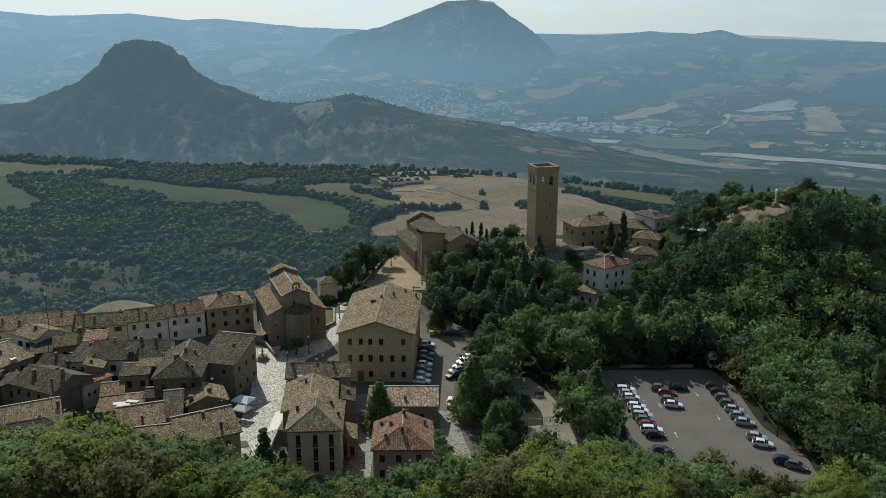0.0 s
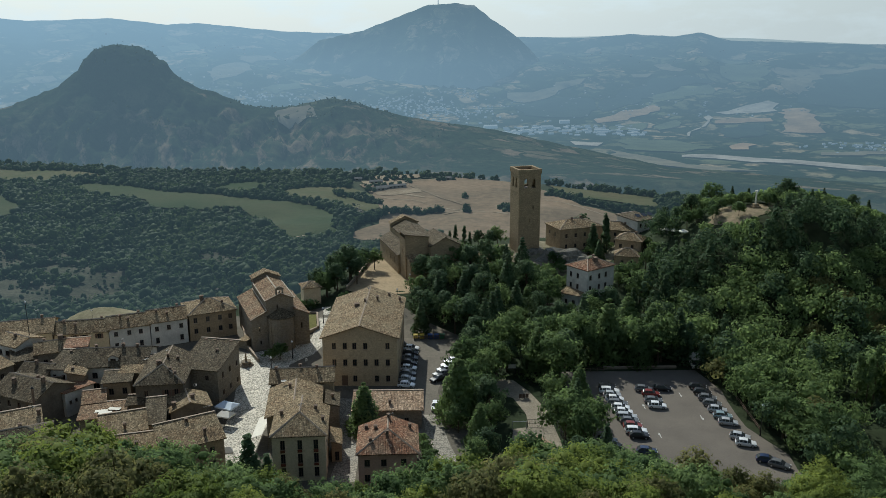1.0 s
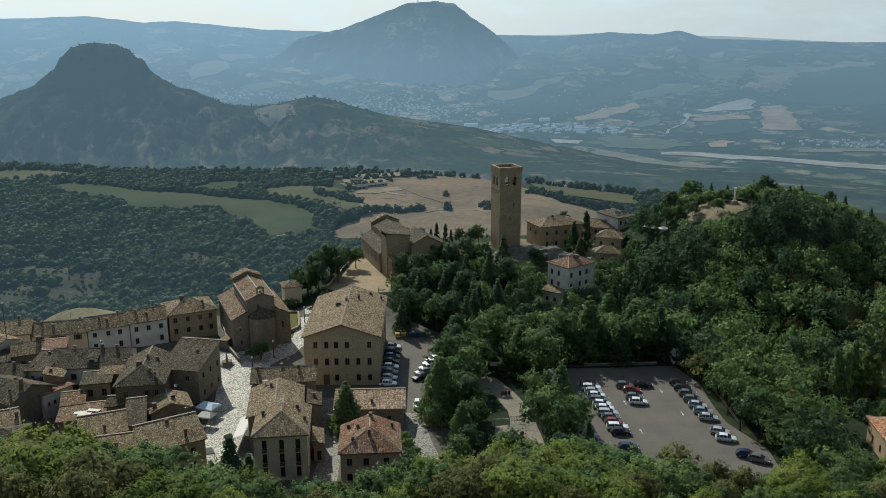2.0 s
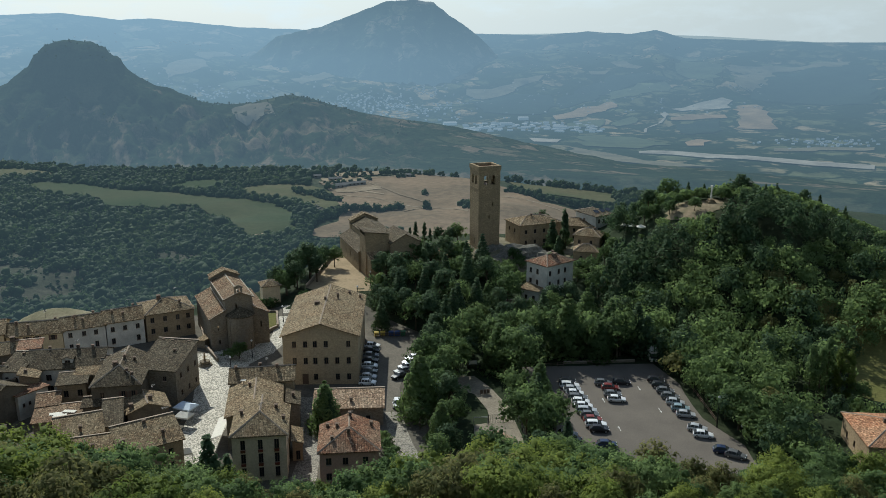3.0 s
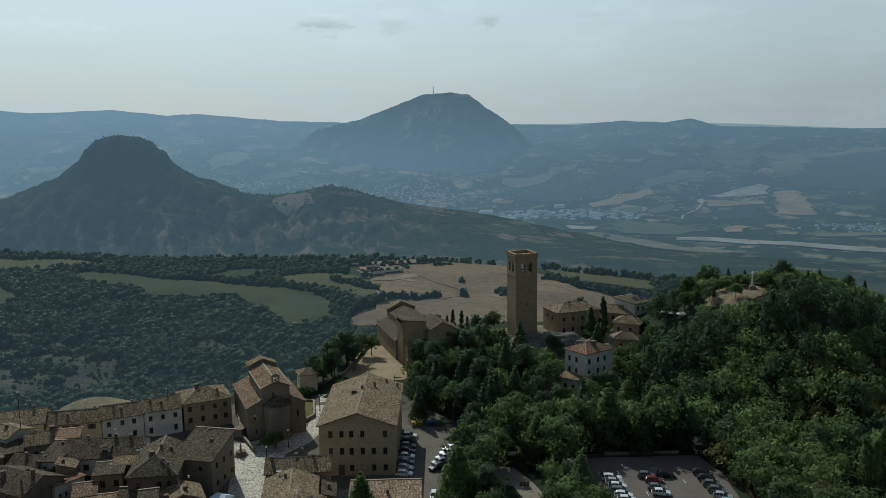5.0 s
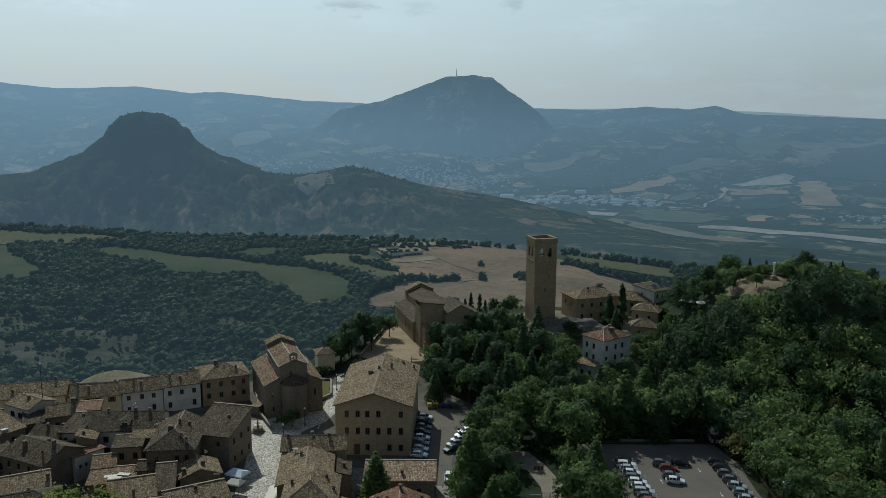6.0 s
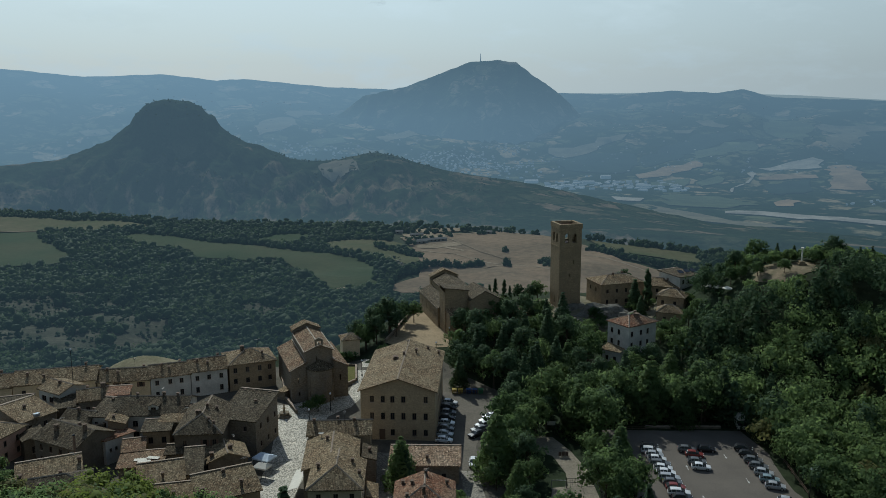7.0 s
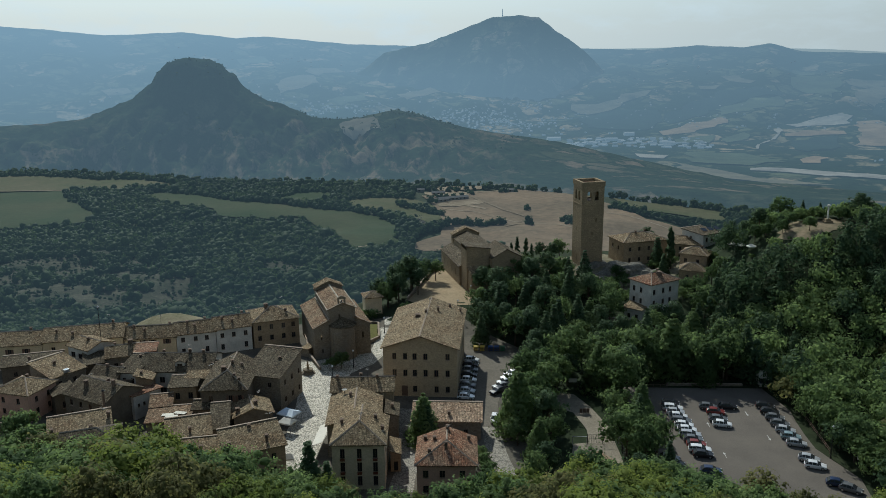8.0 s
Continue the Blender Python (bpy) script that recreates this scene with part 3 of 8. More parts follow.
def polar_sheet(name, azimuths, radii, height, material, parent=None):
    az = np.radians(np.asarray(azimuths))
    rr = np.asarray(radii)
    A, R_ = np.meshgrid(az, rr, indexing="ij")
    X, Y = np.sin(A) * R_, np.cos(A) * R_
    Z = height(X, Y)
    co = np.stack([X, Y, Z], -1).reshape(-1, 3)
    na, nr = A.shape
    i = np.arange(na - 1)[:, None] * nr + np.arange(nr - 1)[None, :]
    q = np.stack([i, i + nr, i + nr + 1, i + 1], -1).reshape(-1, 4)
    me = bpy.data.meshes.new(name)
    me.vertices.add(len(co))
    me.vertices.foreach_set("co", co.ravel())
    me.loops.add(q.size)
    me.loops.foreach_set("vertex_index", q.ravel().astype(np.int32))
    me.polygons.add(len(q))
    me.polygons.foreach_set("loop_start", np.arange(0, q.size, 4, dtype=np.int32))
    me.polygons.foreach_set("use_smooth", np.ones(len(q), bool))
    me.materials.append(material)
    me.update(calc_edges=True)
    return part(name, me, None, parent)


fine_az = np.concatenate([np.arange(-180, -42, 3.0), np.arange(-42, 42, 0.2), np.arange(42, 181, 3.0)])
radii = np.concatenate([[0.01, 0.3, 0.6, 0.9, 1.3, 2, 3, 4, 5], np.arange(6, 130, 3.0), np.arange(130, 340, 2.2), np.geomspace(342, 1500, 90), np.geomspace(1600, 4900, 14)])
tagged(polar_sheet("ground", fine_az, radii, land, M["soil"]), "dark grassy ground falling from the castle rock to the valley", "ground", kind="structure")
# ---------------------------------------------------------------- distant country
view_az = np.arange(-46, 46.01, 0.2)


def ridge(x, y):
    az, r = np.degrees(np.arctan2(x, y)), np.hypot(x, y)
    crest = np.interp(az, [-46, -27, -12, -8, -3, 4, 10, 16, 28, 46], [-66, -65, -80, -80, -90, -122, -158, -190, -204, -215])
    crest = crest + 25 * np.exp(-((az + 5.9) / 2.6) ** 2) + 2.5 * wobble(x, y, 70, 5)
    shape = np.interp(r, [1200, 1330, 1500, 1620, 1700, 1800, 2200], [0, 0.12, 0.5, 0.86, 1, 0.82, -0.6])
    z = -128 + (crest + 128) * shape
    z = np.where(crest < -128, -126 + (crest + 126) * np.interp(r, [1200, 1700, 1900, 2200], [0.05, 1, 1.3, 3]), z)
    z = z - 0.4 * np.maximum(r - 1740, 0)
    z = z - 0.16 * np.maximum(1200 - r, 0)
    face = np.interp(r, [1230, 1380, 1560, 1680], [0, 1, 1, 0])
    gul = np.abs(wobble(x * 1.0, y * 0.35, 120, 8)) + 0.5 * np.abs(wobble(x, y * 0.5, 46, 9))
    z = z - 32 * gul * face * sstep(8, -10, az) + 11 * face * sstep(8, -10, az)
    z = z - 30 * sstep(-14, -22, az) * (1 - sstep(1400, 1560, r))
    d = np.hypot(x + 556, y - 1606) * np.where(x * 0.945 + y * 0.327 > 0, 0.84, 1.0) * (1 + 0.05 * wobble(x, y, 60, 6))
    cone = np.interp(d, [0, 30, 37, 48, 55, 66, 71, 84, 105, 145, 195, 260], [122, 118, 112, 108, 97, 91, 77, 64, 47, 30, 9, 0])
    return z + cone + (2.6 * wobble(x, y, 26, 7) + 1.6 * wobble(x, y, 11, 17)) * (cone > 15)


def vale(x, y):
    az, r = np.degrees(np.arctan2(x, y)), np.hypot(x, y)
    crest = np.interp(az, [-46, -30, -27, -24, -19.5, -16.2, -14.5, -9, -5, 0, 6, 10, 13.2, 16, 17.5, 19.4, 27, 46],
                      [160, 150, 132, 106, 119, 88, 95, 52, 41, 30, 22, 13, 33, 22, 42, 2, -13, 0])
    t = np.interp(r, [1800, 2850, 3250, 3700, 4100, 4500, 4900], [0, 0.02, 0.2, 0.42, 0.68, 1, 0.7])
    z = -256 + (crest + 256) * t
    roll_ = sstep(2800, 3300, r) * (1 - sstep(4150, 4450, r))
    return z + 34 * wobble(x, y, 900, 12) * roll_ + 10 * wobble(x, y, 260, 13) * roll_ + 2.5 * wobble(x, y, 90, 14) * sstep(3000, 3500, r)


def mountain(x, y):
    az, r = np.degrees(np.arctan2(x, y)), np.hypot(x, y)
    s = (az - 2.0) * 70
    top = np.interp(s, [-900, -620, -410, -250, -125, 0, 90, 130, 172, 222, 282, 390, 520], [-200, 18, 62, 122, 170, 175, 167, 138, 101, 72, 26, -74, -220])
    z = top - 330 * np.abs(np.interp(r, [3500, 3750, 4000, 4300], [-1, -0.42, 0, 0.8]))
    return z + 5 * wobble(x, y, 120, 15) + 2.0 * wobble(x, y, 40, 16) - 56 * np.abs(wobble(x, y * 0.3, 210, 19)) * sstep(4000, 3900, r) * sstep(175, 120, z)


def last_range(x, y):
    az, r = np.degrees(np.arctan2(x, y)), np.hypot(x, y)
    return 16 - 34 * sstep(16, 27, az) + 95 * np.exp(-((az + 28) / 7) ** 2) + 8 * wobble(x, y, 900, 18) - 500 * np.abs(r - 4800) / 150


# haze on these far sheets is emission mixed into their materials
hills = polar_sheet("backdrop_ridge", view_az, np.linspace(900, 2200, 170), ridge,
                    far_land("ridge_land", (0.024, 0.036, 0.019), (0.052, 0.06, 0.033), (0.13, 0.105, 0.072), HAZE_GLOW, 0.22, 0.006, 0.06, 0.46, (-120, 20, 0.24), spurs=(-78, -100, -34, -18)))
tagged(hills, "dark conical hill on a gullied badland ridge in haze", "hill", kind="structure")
valley_land = far_land("valley_land", (0.018, 0.03, 0.014), (0.09, 0.1, 0.052), (0.24, 0.195, 0.125), HAZE_GLOW, 0.25, 0.0046, 0.02, 0.46, None, (1900, 4400, 0.75))
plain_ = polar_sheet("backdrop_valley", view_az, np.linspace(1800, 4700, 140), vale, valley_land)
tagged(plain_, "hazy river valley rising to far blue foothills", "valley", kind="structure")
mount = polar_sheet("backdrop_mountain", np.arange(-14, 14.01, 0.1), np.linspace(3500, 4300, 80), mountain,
                    far_land("mountain_land", (0.024, 0.038, 0.02), (0.1, 0.105, 0.06), (0.19, 0.16, 0.11), HAZE_GLOW, 0.64, 0.006, 0.025, 0.44, (-80, 160, 0.48)))
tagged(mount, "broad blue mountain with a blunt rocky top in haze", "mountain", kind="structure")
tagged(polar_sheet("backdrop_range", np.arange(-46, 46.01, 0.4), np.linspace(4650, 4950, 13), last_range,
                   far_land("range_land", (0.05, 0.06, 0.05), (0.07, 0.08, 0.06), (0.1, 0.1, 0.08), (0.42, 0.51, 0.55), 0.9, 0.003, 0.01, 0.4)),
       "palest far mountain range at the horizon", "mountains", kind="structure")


mast = tagged(new("radio_mast"), "thin radio mast on the far mountain top", "mast")
mast.matrix_basis = Matrix.Translation((math.sin(radians(0.9)) * 4000, math.cos(radians(0.9)) * 4000, 170))
b = Build()
b.tube(0, 0, 0, 34, 2.2, 1.2, 6)
part("pole", b.mesh("pole", far_land("mast_steel", (0.2, 0.2, 0.2), (0.2, 0.2, 0.2), (0.2, 0.2, 0.2), HAZE_GLOW, 0.55)), None, mast)


def draped(name, outline, lift, material, height, step, label, category, kind="structure", rag=0.12):
    """A sheet with the given outline, laid on the land."""
    from mathutils import geometry
    pts = []
    for p, q in zip(outline, outline[1:] + outline[:1]):
        p, q = Vector(p), Vector(q)
        k = max(1, int((q - p).length / step))
        for i in range(k):
            w = p.lerp(q, i / k)
            j = rag * step * (rng.random() - 0.5) if i else 0
            pts.append(Vector((w.x + j, w.y - j)))
    n0 = len(pts)
    xs, ys = [p.x for p in pts], [p.y for p in pts]
    gx = np.arange(min(xs) + step / 2, max(xs), step)
    gy = np.arange(min(ys) + step / 2, max(ys), step)
    for a in gx:
        for b in gy:
            pts.append(Vector((a + 0.01, b + 0.013)))
    v, _, f, *_ = geometry.delaunay_2d_cdt(pts, [(i, (i + 1) % n0) for i in range(n0)], [list(range(n0))], 1, 1e-5)
    x, y = np.array([p.x for p in v]), np.array([p.y for p in v])
    z = height(x, y) + lift
    ob = part(name, mesh_of(name, list(zip(x, y, z)), [tuple(q) for q in f], material, None, True))
    return tagged(ob, label, category, kind=kind)



FIELDS = [
    ("pasture", "green hay meadow between hedges", [(-435, 1043), (-433, 1067), (-411, 1074), (-370, 1049), (-305, 997), (-237, 964), (-193, 938), (-150, 910), (-117, 893), (-90, 837), (-80, 775), (-79, 750), (-92, 729), (-111, 722), (-122, 729), (-135, 751), (-161, 818), (-174, 840), (-196, 881), (-215, 898), (-229, 880), (-258, 897), (-296, 904), (-315, 945), (-350, 970), (-394, 1000)]),
    ("pasture", "small green meadow below the wood", [(-260, 1017), (-242, 1046), (-216, 1059), (-187, 1052), (-195, 1020), (-212, 1001), (-236, 990)]),
    ("pasture_dry", "pale green strip of pasture", [(-174, 984), (-153, 1016), (-126, 1021), (-91, 1010), (-61, 962), (-47, 860), (-59, 840), (-86, 884), (-102, 917), (-140, 928)]),
    ("pasture_dry", "pale green upper meadow", [(-860, 1255), (-697, 1240), (-613, 1225), (-598, 1210), (-496, 1196), (-428, 1145), (-430, 1123), (-457, 1118), (-512, 1112), (-570, 1108), (-640, 1106), (-800, 1092)]),
    ("pasture", "green meadow beside a spinney", [(-696, 1085), (-584, 1104), (-567, 1100), (-522, 1016), (-466, 952), (-446, 926), (-427, 880), (-436, 851), (-529, 832), (-640, 860)]),
    ("stubble", "dry harvested hillside field", [(-72, 736), (-45, 792), (-46, 848), (-61, 955), (-81, 1032), (-60, 1062), (4, 1072), (41, 1091), (83, 1064), (112, 1032), (141, 970), (163, 871), (203, 838), (224, 811), (95, 643), (54, 684), (-41, 713)]),
    ("pasture_dry", "green field behind the old town", [(149, 1022), (173, 998), (208, 974), (256, 936), (247, 870), (220, 889), (195, 914), (161, 929)]),
    ("chalk", "bare pale quarry floor", [(-71, 1115), (-48, 1116), (1, 1108), (-10, 1084), (-61, 1076)]),
]
for surf, text, outline in FIELDS:
    draped("field", outline, 1.2, M[surf], land, 13, text, "field")

# farm tracks over the dry field, and a hillock above the terrace
for text, outline in (("eroded grassy slope with thin scrub", [(-401, 748), (-324, 712), (-223, 615), (-191, 534), (-231, 521), (-267, 487), (-330, 520), (-400, 640)]),
                      ("narrow open glade in the wood", [(-180, 640), (-150, 660), (-128, 600), (-150, 570)])):
    draped("bare_slope", outline, 0.4, M["scree"], land, 8, text, "slope", rag=0.9)
for line, wid in (([(-51, 948), (-15, 931), (10, 892), (50, 857)], 1.0), ([(18, 839), (56, 862), (82, 828)], 1.3), ([(-81, 1032), (-56, 994), (-29, 970), (-2, 941)], 1.4), ([(128, 915), (152, 876), (178, 830)], 1.1),
                  ([(-665, 1110), (-589, 1110), (-538, 1103), (-484, 1097), (-467, 1092)], 1.0), ([(-121, 721), (-92, 725), (-76, 745)], 1.0), ([(-68, 1060), (-30, 1052), (20, 1075)], 1.5)):
    left = [(x - wid * 0.4, y - wid * 2) for x, y in line]
    right = [(x + wid * 0.4, y + wid * 2) for x, y in line]
    draped("farm_track", left + right[::-1], 1.5, M["chalk"], land, 10, "pale beaten farm track across stubble", "track")

# worked ground above the dry field: pale terraces, long low sheds, a heap of stone
for outline in ([(-81, 1061), (-47, 1076), (-21, 1052), (-24, 1034), (-52, 1022), (-77, 1040)], [(-59, 973), (-30, 986), (-9, 1001), (-5, 972), (-34, 962), (-56, 961)]):
    draped("terrace", outline, 1.7, M["chalk"], land, 9, "pale worked terrace above the stubble", "terrace")
for line, wid in (([(-22, 1024), (-3, 979), (16, 933), (42, 896)], 0.55), ([(-21, 1026), (-6, 1050), (14, 1066), (40, 1073)], 0.8), ([(-76, 1010), (-48, 1000), (-22, 1024)], 0.9)):
    draped("farm_track", [(x - wid, y - wid) for x, y in line] + [(x + wid, y + wid) for x, y in line[::-1]], 1.9, M["chalk"], land, 10, "pale beaten farm track across stubble", "track")
draped("stone_yard", [(-97, 894), (-82, 895), (-65, 851), (-56, 826), (-73, 792), (-86, 818)], 0.5, M["scree"], land, 6, "rough stony ground between hedges", "ground", rag=0.6)


def farm_shed(x, y, length, depth, turn, label):
    """A long low shed with a shallow ridged roof and overhanging eaves."""
    root = tagged(new("farm_shed"), label, "shed", "sheds above the stubble")
    root.matrix_basis = Matrix.Translation((x, y, float(land(np.array([x]), np.array([y]))[0]) + 1.0)) @ Matrix.Rotation(radians(turn), 4, "Z")
    l, d = length / 2, depth / 2
    b = Build()
    for p, q in (((-l, -d), (l, -d)), ((l, -d), (l, d)), ((l, d), (-l, d)), ((-l, d), (-l, -d))):
        b.face((*p, -2.5), (*q, -2.5), (*q, 2.6), (*p, 2.6))
    for e in (-l, l):
        b.face((e, -d, 2.6), (e, d, 2.6), (e, 0, 3.8))
    part("wall", b.mesh("wall", M["shed_wall"]), None, root)
    for side in (-1, 1):
        b = Build()
        lo, hi = (side * (d + 0.6), 2.45), (0, 3.95)
        for up in (0.0, 0.18):
            b.face((-l - 0.5, lo[0], lo[1] + up), (l + 0.5, lo[0], lo[1] + up), (l + 0.5, hi[0], hi[1] + up), (-l - 0.5, hi[0], hi[1] + up))
        b.face((-l - 0.5, lo[0], lo[1]), (l + 0.5, lo[0], lo[1]), (l + 0.5, lo[0], lo[1] + 0.18), (-l - 0.5, lo[0], lo[1] + 0.18))
        part("roof", b.mesh("roof", M["shed_roof"]), None, root)
    for i in range(int(length / 5)):
        c = -l + 2.5 + i * 5
        b = Build()
        for y0, y1, z0, z1 in ((-d - 0.06, -d - 0.06, 0.6, 2.0), (-d - 0.06, -d, 2.0, 2.0), (-d - 0.06, -d, 0.6, 0.6)):
            b.face((c - 1, y0, z0), (c + 1, y0, z0), (c + 1, y1, z1), (c - 1, y1, z1))
        part("window", b.mesh("window", M["car_glass"]), None, root)


for x, y, length, depth, turn in ((-42, 1003, 38, 8, 27), (-55, 990, 18, 7, 24), (-62, 1046, 16, 7, 12), (28, 1068, 12, 7, -20), (-86, 1075, 9, 7, 5)):
    farm_shed(x, y, length, depth, turn, "long low grey shed on a pale terrace" if length > 15 else "small pale shed at the wood's edge")

# fields, river and road of the far valley
FAR_FIELDS = [
    ("soil", [(577, 2922), (690, 3029), (838, 3140), (844, 3068), (775, 2968), (638, 2877), (578, 2858)]),
    ("pale", [(1040, 3059), (1136, 3106), (1274, 3176), (1295, 3122), (1245, 3011), (1173, 2986), (1068, 3022)]),
    ("soil", [(1269, 3022), (1338, 3008), (1299, 2828), (1233, 2597), (1113, 2640)]),
    ("soil", [(965, 2832), (1040, 2885), (1150, 2830), (1139, 2776), (1024, 2787), (951, 2789)]),
    ("wood", [(950, 2729), (1110, 2771), (1063, 2625), (927, 2511), (902, 2561)]),
    ("soil", [(847, 2352), (910, 2418), (938, 2384), (879, 2289), (833, 2290)]),
    ("dry", [(1430, 3571), (1627, 3596), (1832, 3596), (1978, 3558), (1920, 3449), (1644, 3526), (1482, 3465), (1436, 3522)]),
    ("dry", [(1459, 3464), (1642, 3520), (1462, 3255), (1396, 3196), (1371, 3298)]),
    ("dry", [(326, 3411), (464, 3440), (586, 3508), (660, 3542), (626, 3476), (527, 3411), (472, 3329), (381, 3297), (321, 3356)]),
    ("grass", [(860, 3310), (1015, 3405), (1132, 3424), (1123, 3323), (958, 3203), (849, 3185)]),
    ("grass", [(1290, 3707), (1421, 3610), (1420, 3541), (1294, 3323), (1241, 3484), (1221, 3567)]),
    ("dry", [(855, 3587), (953, 3606), (915, 3544), (857, 3544)]),
    ("dry", [(987, 3742), (1059, 3742), (1091, 3600), (1065, 3589), (995, 3636)]),
    ("grass", [(603, 2797), (740, 2827), (695, 2720), (599, 2693)]),
    ("grass", [(745, 2775), (838, 2847), (846, 2806), (749, 2719)]),
    ("pale", [(422, 2478), (513, 2442), (484, 2375), (424, 2398)]),
    ("pale", [(670, 2201), (758, 2202), (840, 2146), (926, 2110), (1055, 2009), (1170, 1946), (1136, 1888), (1024, 1948), (901, 2051), (814, 2077), (737, 2138), (659, 2164)]),
    ("dry", [(500, 2301), (597, 2147), (640, 2052), (793, 1950), (678, 1958), (570, 2045), (488, 2175)]),
    ("dry", [(185, 2628), (260, 2514), (346, 2410), (425, 2313), (485, 2232), (461, 2185), (401, 2262), (339, 2355), (256, 2467)]),
    ("dry", [(1050, 2228), (1174, 2246), (1330, 2224), (1302, 2177), (1028, 2181)]),
    ("grass", [(574, 2499), (733, 2474), (794, 2310), (684, 2249), (548, 2310)]),
    ("wood", [(1392, 3242), (1615, 3459), (1795, 3519), (1998, 3430), (1694, 2874), (1555, 3015), (1446, 3072), (1365, 3120)]),
    ("wood", [(906, 3507), (1074, 3539), (1166, 3462), (1015, 3405), (893, 3358), (634, 3045), (642, 3189)]),
    ("wood", [(313, 3258), (469, 3310), (637, 3283), (634, 3149), (539, 2958), (352, 3035)]),
    ("dry", [(-877, 3512), (-856, 3675), (-771, 3788), (-716, 3624), (-772, 3445), (-818, 3355)]),
    ("dry", [(-815, 3823), (-711, 4009), (-647, 3928), (-746, 3784)]),
    ("dry", [(-1504, 3280), (-1414, 3322), (-1376, 3277), (-1439, 3202)]),
    ("grass", [(-1166, 3980), (-1062, 4078), (-1016, 3990), (-1121, 3904)]),
    ("dry", [(-378, 3535), (-250, 3692), (-197, 3599), (-322, 3416)]),
    ("grass", [(-622, 3354), (-513, 3511), (-475, 3397), (-570, 3298)]),
    ("pale", [(976, 2935), (981, 2935), (944, 2819), (909, 2752), (824, 2634), (803, 2570), (796, 2570), (826, 2662), (902, 2759), (939, 2826)]),
]
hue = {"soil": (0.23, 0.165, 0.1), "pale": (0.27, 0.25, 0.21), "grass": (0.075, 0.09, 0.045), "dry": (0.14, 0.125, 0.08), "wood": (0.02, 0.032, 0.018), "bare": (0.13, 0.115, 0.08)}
# the far fields' haze is emission, stronger with distance
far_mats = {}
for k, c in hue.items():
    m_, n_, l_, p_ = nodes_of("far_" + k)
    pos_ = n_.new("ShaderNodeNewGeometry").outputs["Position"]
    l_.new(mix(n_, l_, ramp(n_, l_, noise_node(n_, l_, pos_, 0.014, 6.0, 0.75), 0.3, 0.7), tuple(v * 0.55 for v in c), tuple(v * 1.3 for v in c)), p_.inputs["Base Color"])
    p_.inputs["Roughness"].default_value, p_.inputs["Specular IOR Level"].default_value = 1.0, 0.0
    far_mats[k] = reached(glow_hazed(m_, n_, l_, p_, HAZE_GLOW, 0.28), n_, l_, pos_, 1900, 4400, 0.28, 0.76) if k != "bare" else glow_hazed(m_, n_, l_, p_, HAZE_GLOW, 0.26)
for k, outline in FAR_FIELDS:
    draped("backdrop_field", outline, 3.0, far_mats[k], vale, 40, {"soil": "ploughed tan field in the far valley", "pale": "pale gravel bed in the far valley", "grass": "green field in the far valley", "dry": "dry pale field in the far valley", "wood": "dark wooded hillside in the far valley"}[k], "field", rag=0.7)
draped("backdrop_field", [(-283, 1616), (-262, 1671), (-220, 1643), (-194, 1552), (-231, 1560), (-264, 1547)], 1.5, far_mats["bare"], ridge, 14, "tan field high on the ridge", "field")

# settlements of the far valley: joined boxes with pitched roofs
def far_town(name, boxes, wall, label):
    b = Build()
    for x, y, w, d, h, turn in boxes:
        z = float(vale(np.array([x]), np.array([y]))[0])
        c, s = math.cos(turn), math.sin(turn)
        pt = lambda u, v, k: (x + u * c - v * s, y + u * s + v * c, z + k)
        q = [(-w / 2, -d / 2), (w / 2, -d / 2), (w / 2, d / 2), (-w / 2, d / 2)]
        for (u0, v0), (u1, v1) in zip(q, q[1:] + q[:1]):
            b.face(pt(u0, v0, -6), pt(u1, v1, -6), pt(u1, v1, h), pt(u0, v0, h))
        r = h + d * 0.18
        b.face(pt(-w / 2, -d / 2, h), pt(w / 2, -d / 2, h), pt(w / 2, 0, r), pt(-w / 2, 0, r))
        b.face(pt(w / 2, d / 2, h), pt(-w / 2, d / 2, h), pt(-w / 2, 0, r), pt(w / 2, 0, r))
    tagged(part(name, b.mesh(name, wall)), label, "houses", kind="stuff")


# far walls and roofs have their haze mixed in as emission too
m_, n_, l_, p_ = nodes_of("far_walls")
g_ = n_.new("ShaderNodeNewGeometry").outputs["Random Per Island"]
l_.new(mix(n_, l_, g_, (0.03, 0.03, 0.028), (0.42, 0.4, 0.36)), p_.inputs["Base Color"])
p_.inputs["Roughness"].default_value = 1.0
wall_far = glow_hazed(m_, n_, l_, p_, HAZE_GLOW, 0.58)
gt = random.Random(3)
sheds = [(gt.uniform(250, 690), 0, gt.uniform(7, 20), gt.uniform(6, 12), gt.uniform(2.5, 4.5), gt.uniform(-0.4, 0.4)) for _ in range(150)]
sheds = [(x, gt.uniform(2640, 2860) - (x - 250) * 0.12, w, d, h, a) for x, _, w, d, h, a in sheds]
sheds += [(215, 2815, 44, 20, 8, 0.1), (470, 2880, 34, 18, 8, 0), (400, 2800, 40, 18, 7, 0.1), (560, 2700, 46, 18, 7, -0.2)]
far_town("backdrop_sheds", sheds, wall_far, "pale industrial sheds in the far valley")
cot = [(gt.gauss(-40, 150), gt.gauss(3130, 85), gt.uniform(4, 9), gt.uniform(4, 7), gt.uniform(2.5, 4.5), gt.uniform(-0.6, 0.6)) for _ in range(330)]
cot += [(gt.gauss(-620, 130), gt.gauss(3240, 60), gt.uniform(4, 9), gt.uniform(4, 7), gt.uniform(2.5, 4.5), gt.uniform(-0.6, 0.6)) for _ in range(70)]
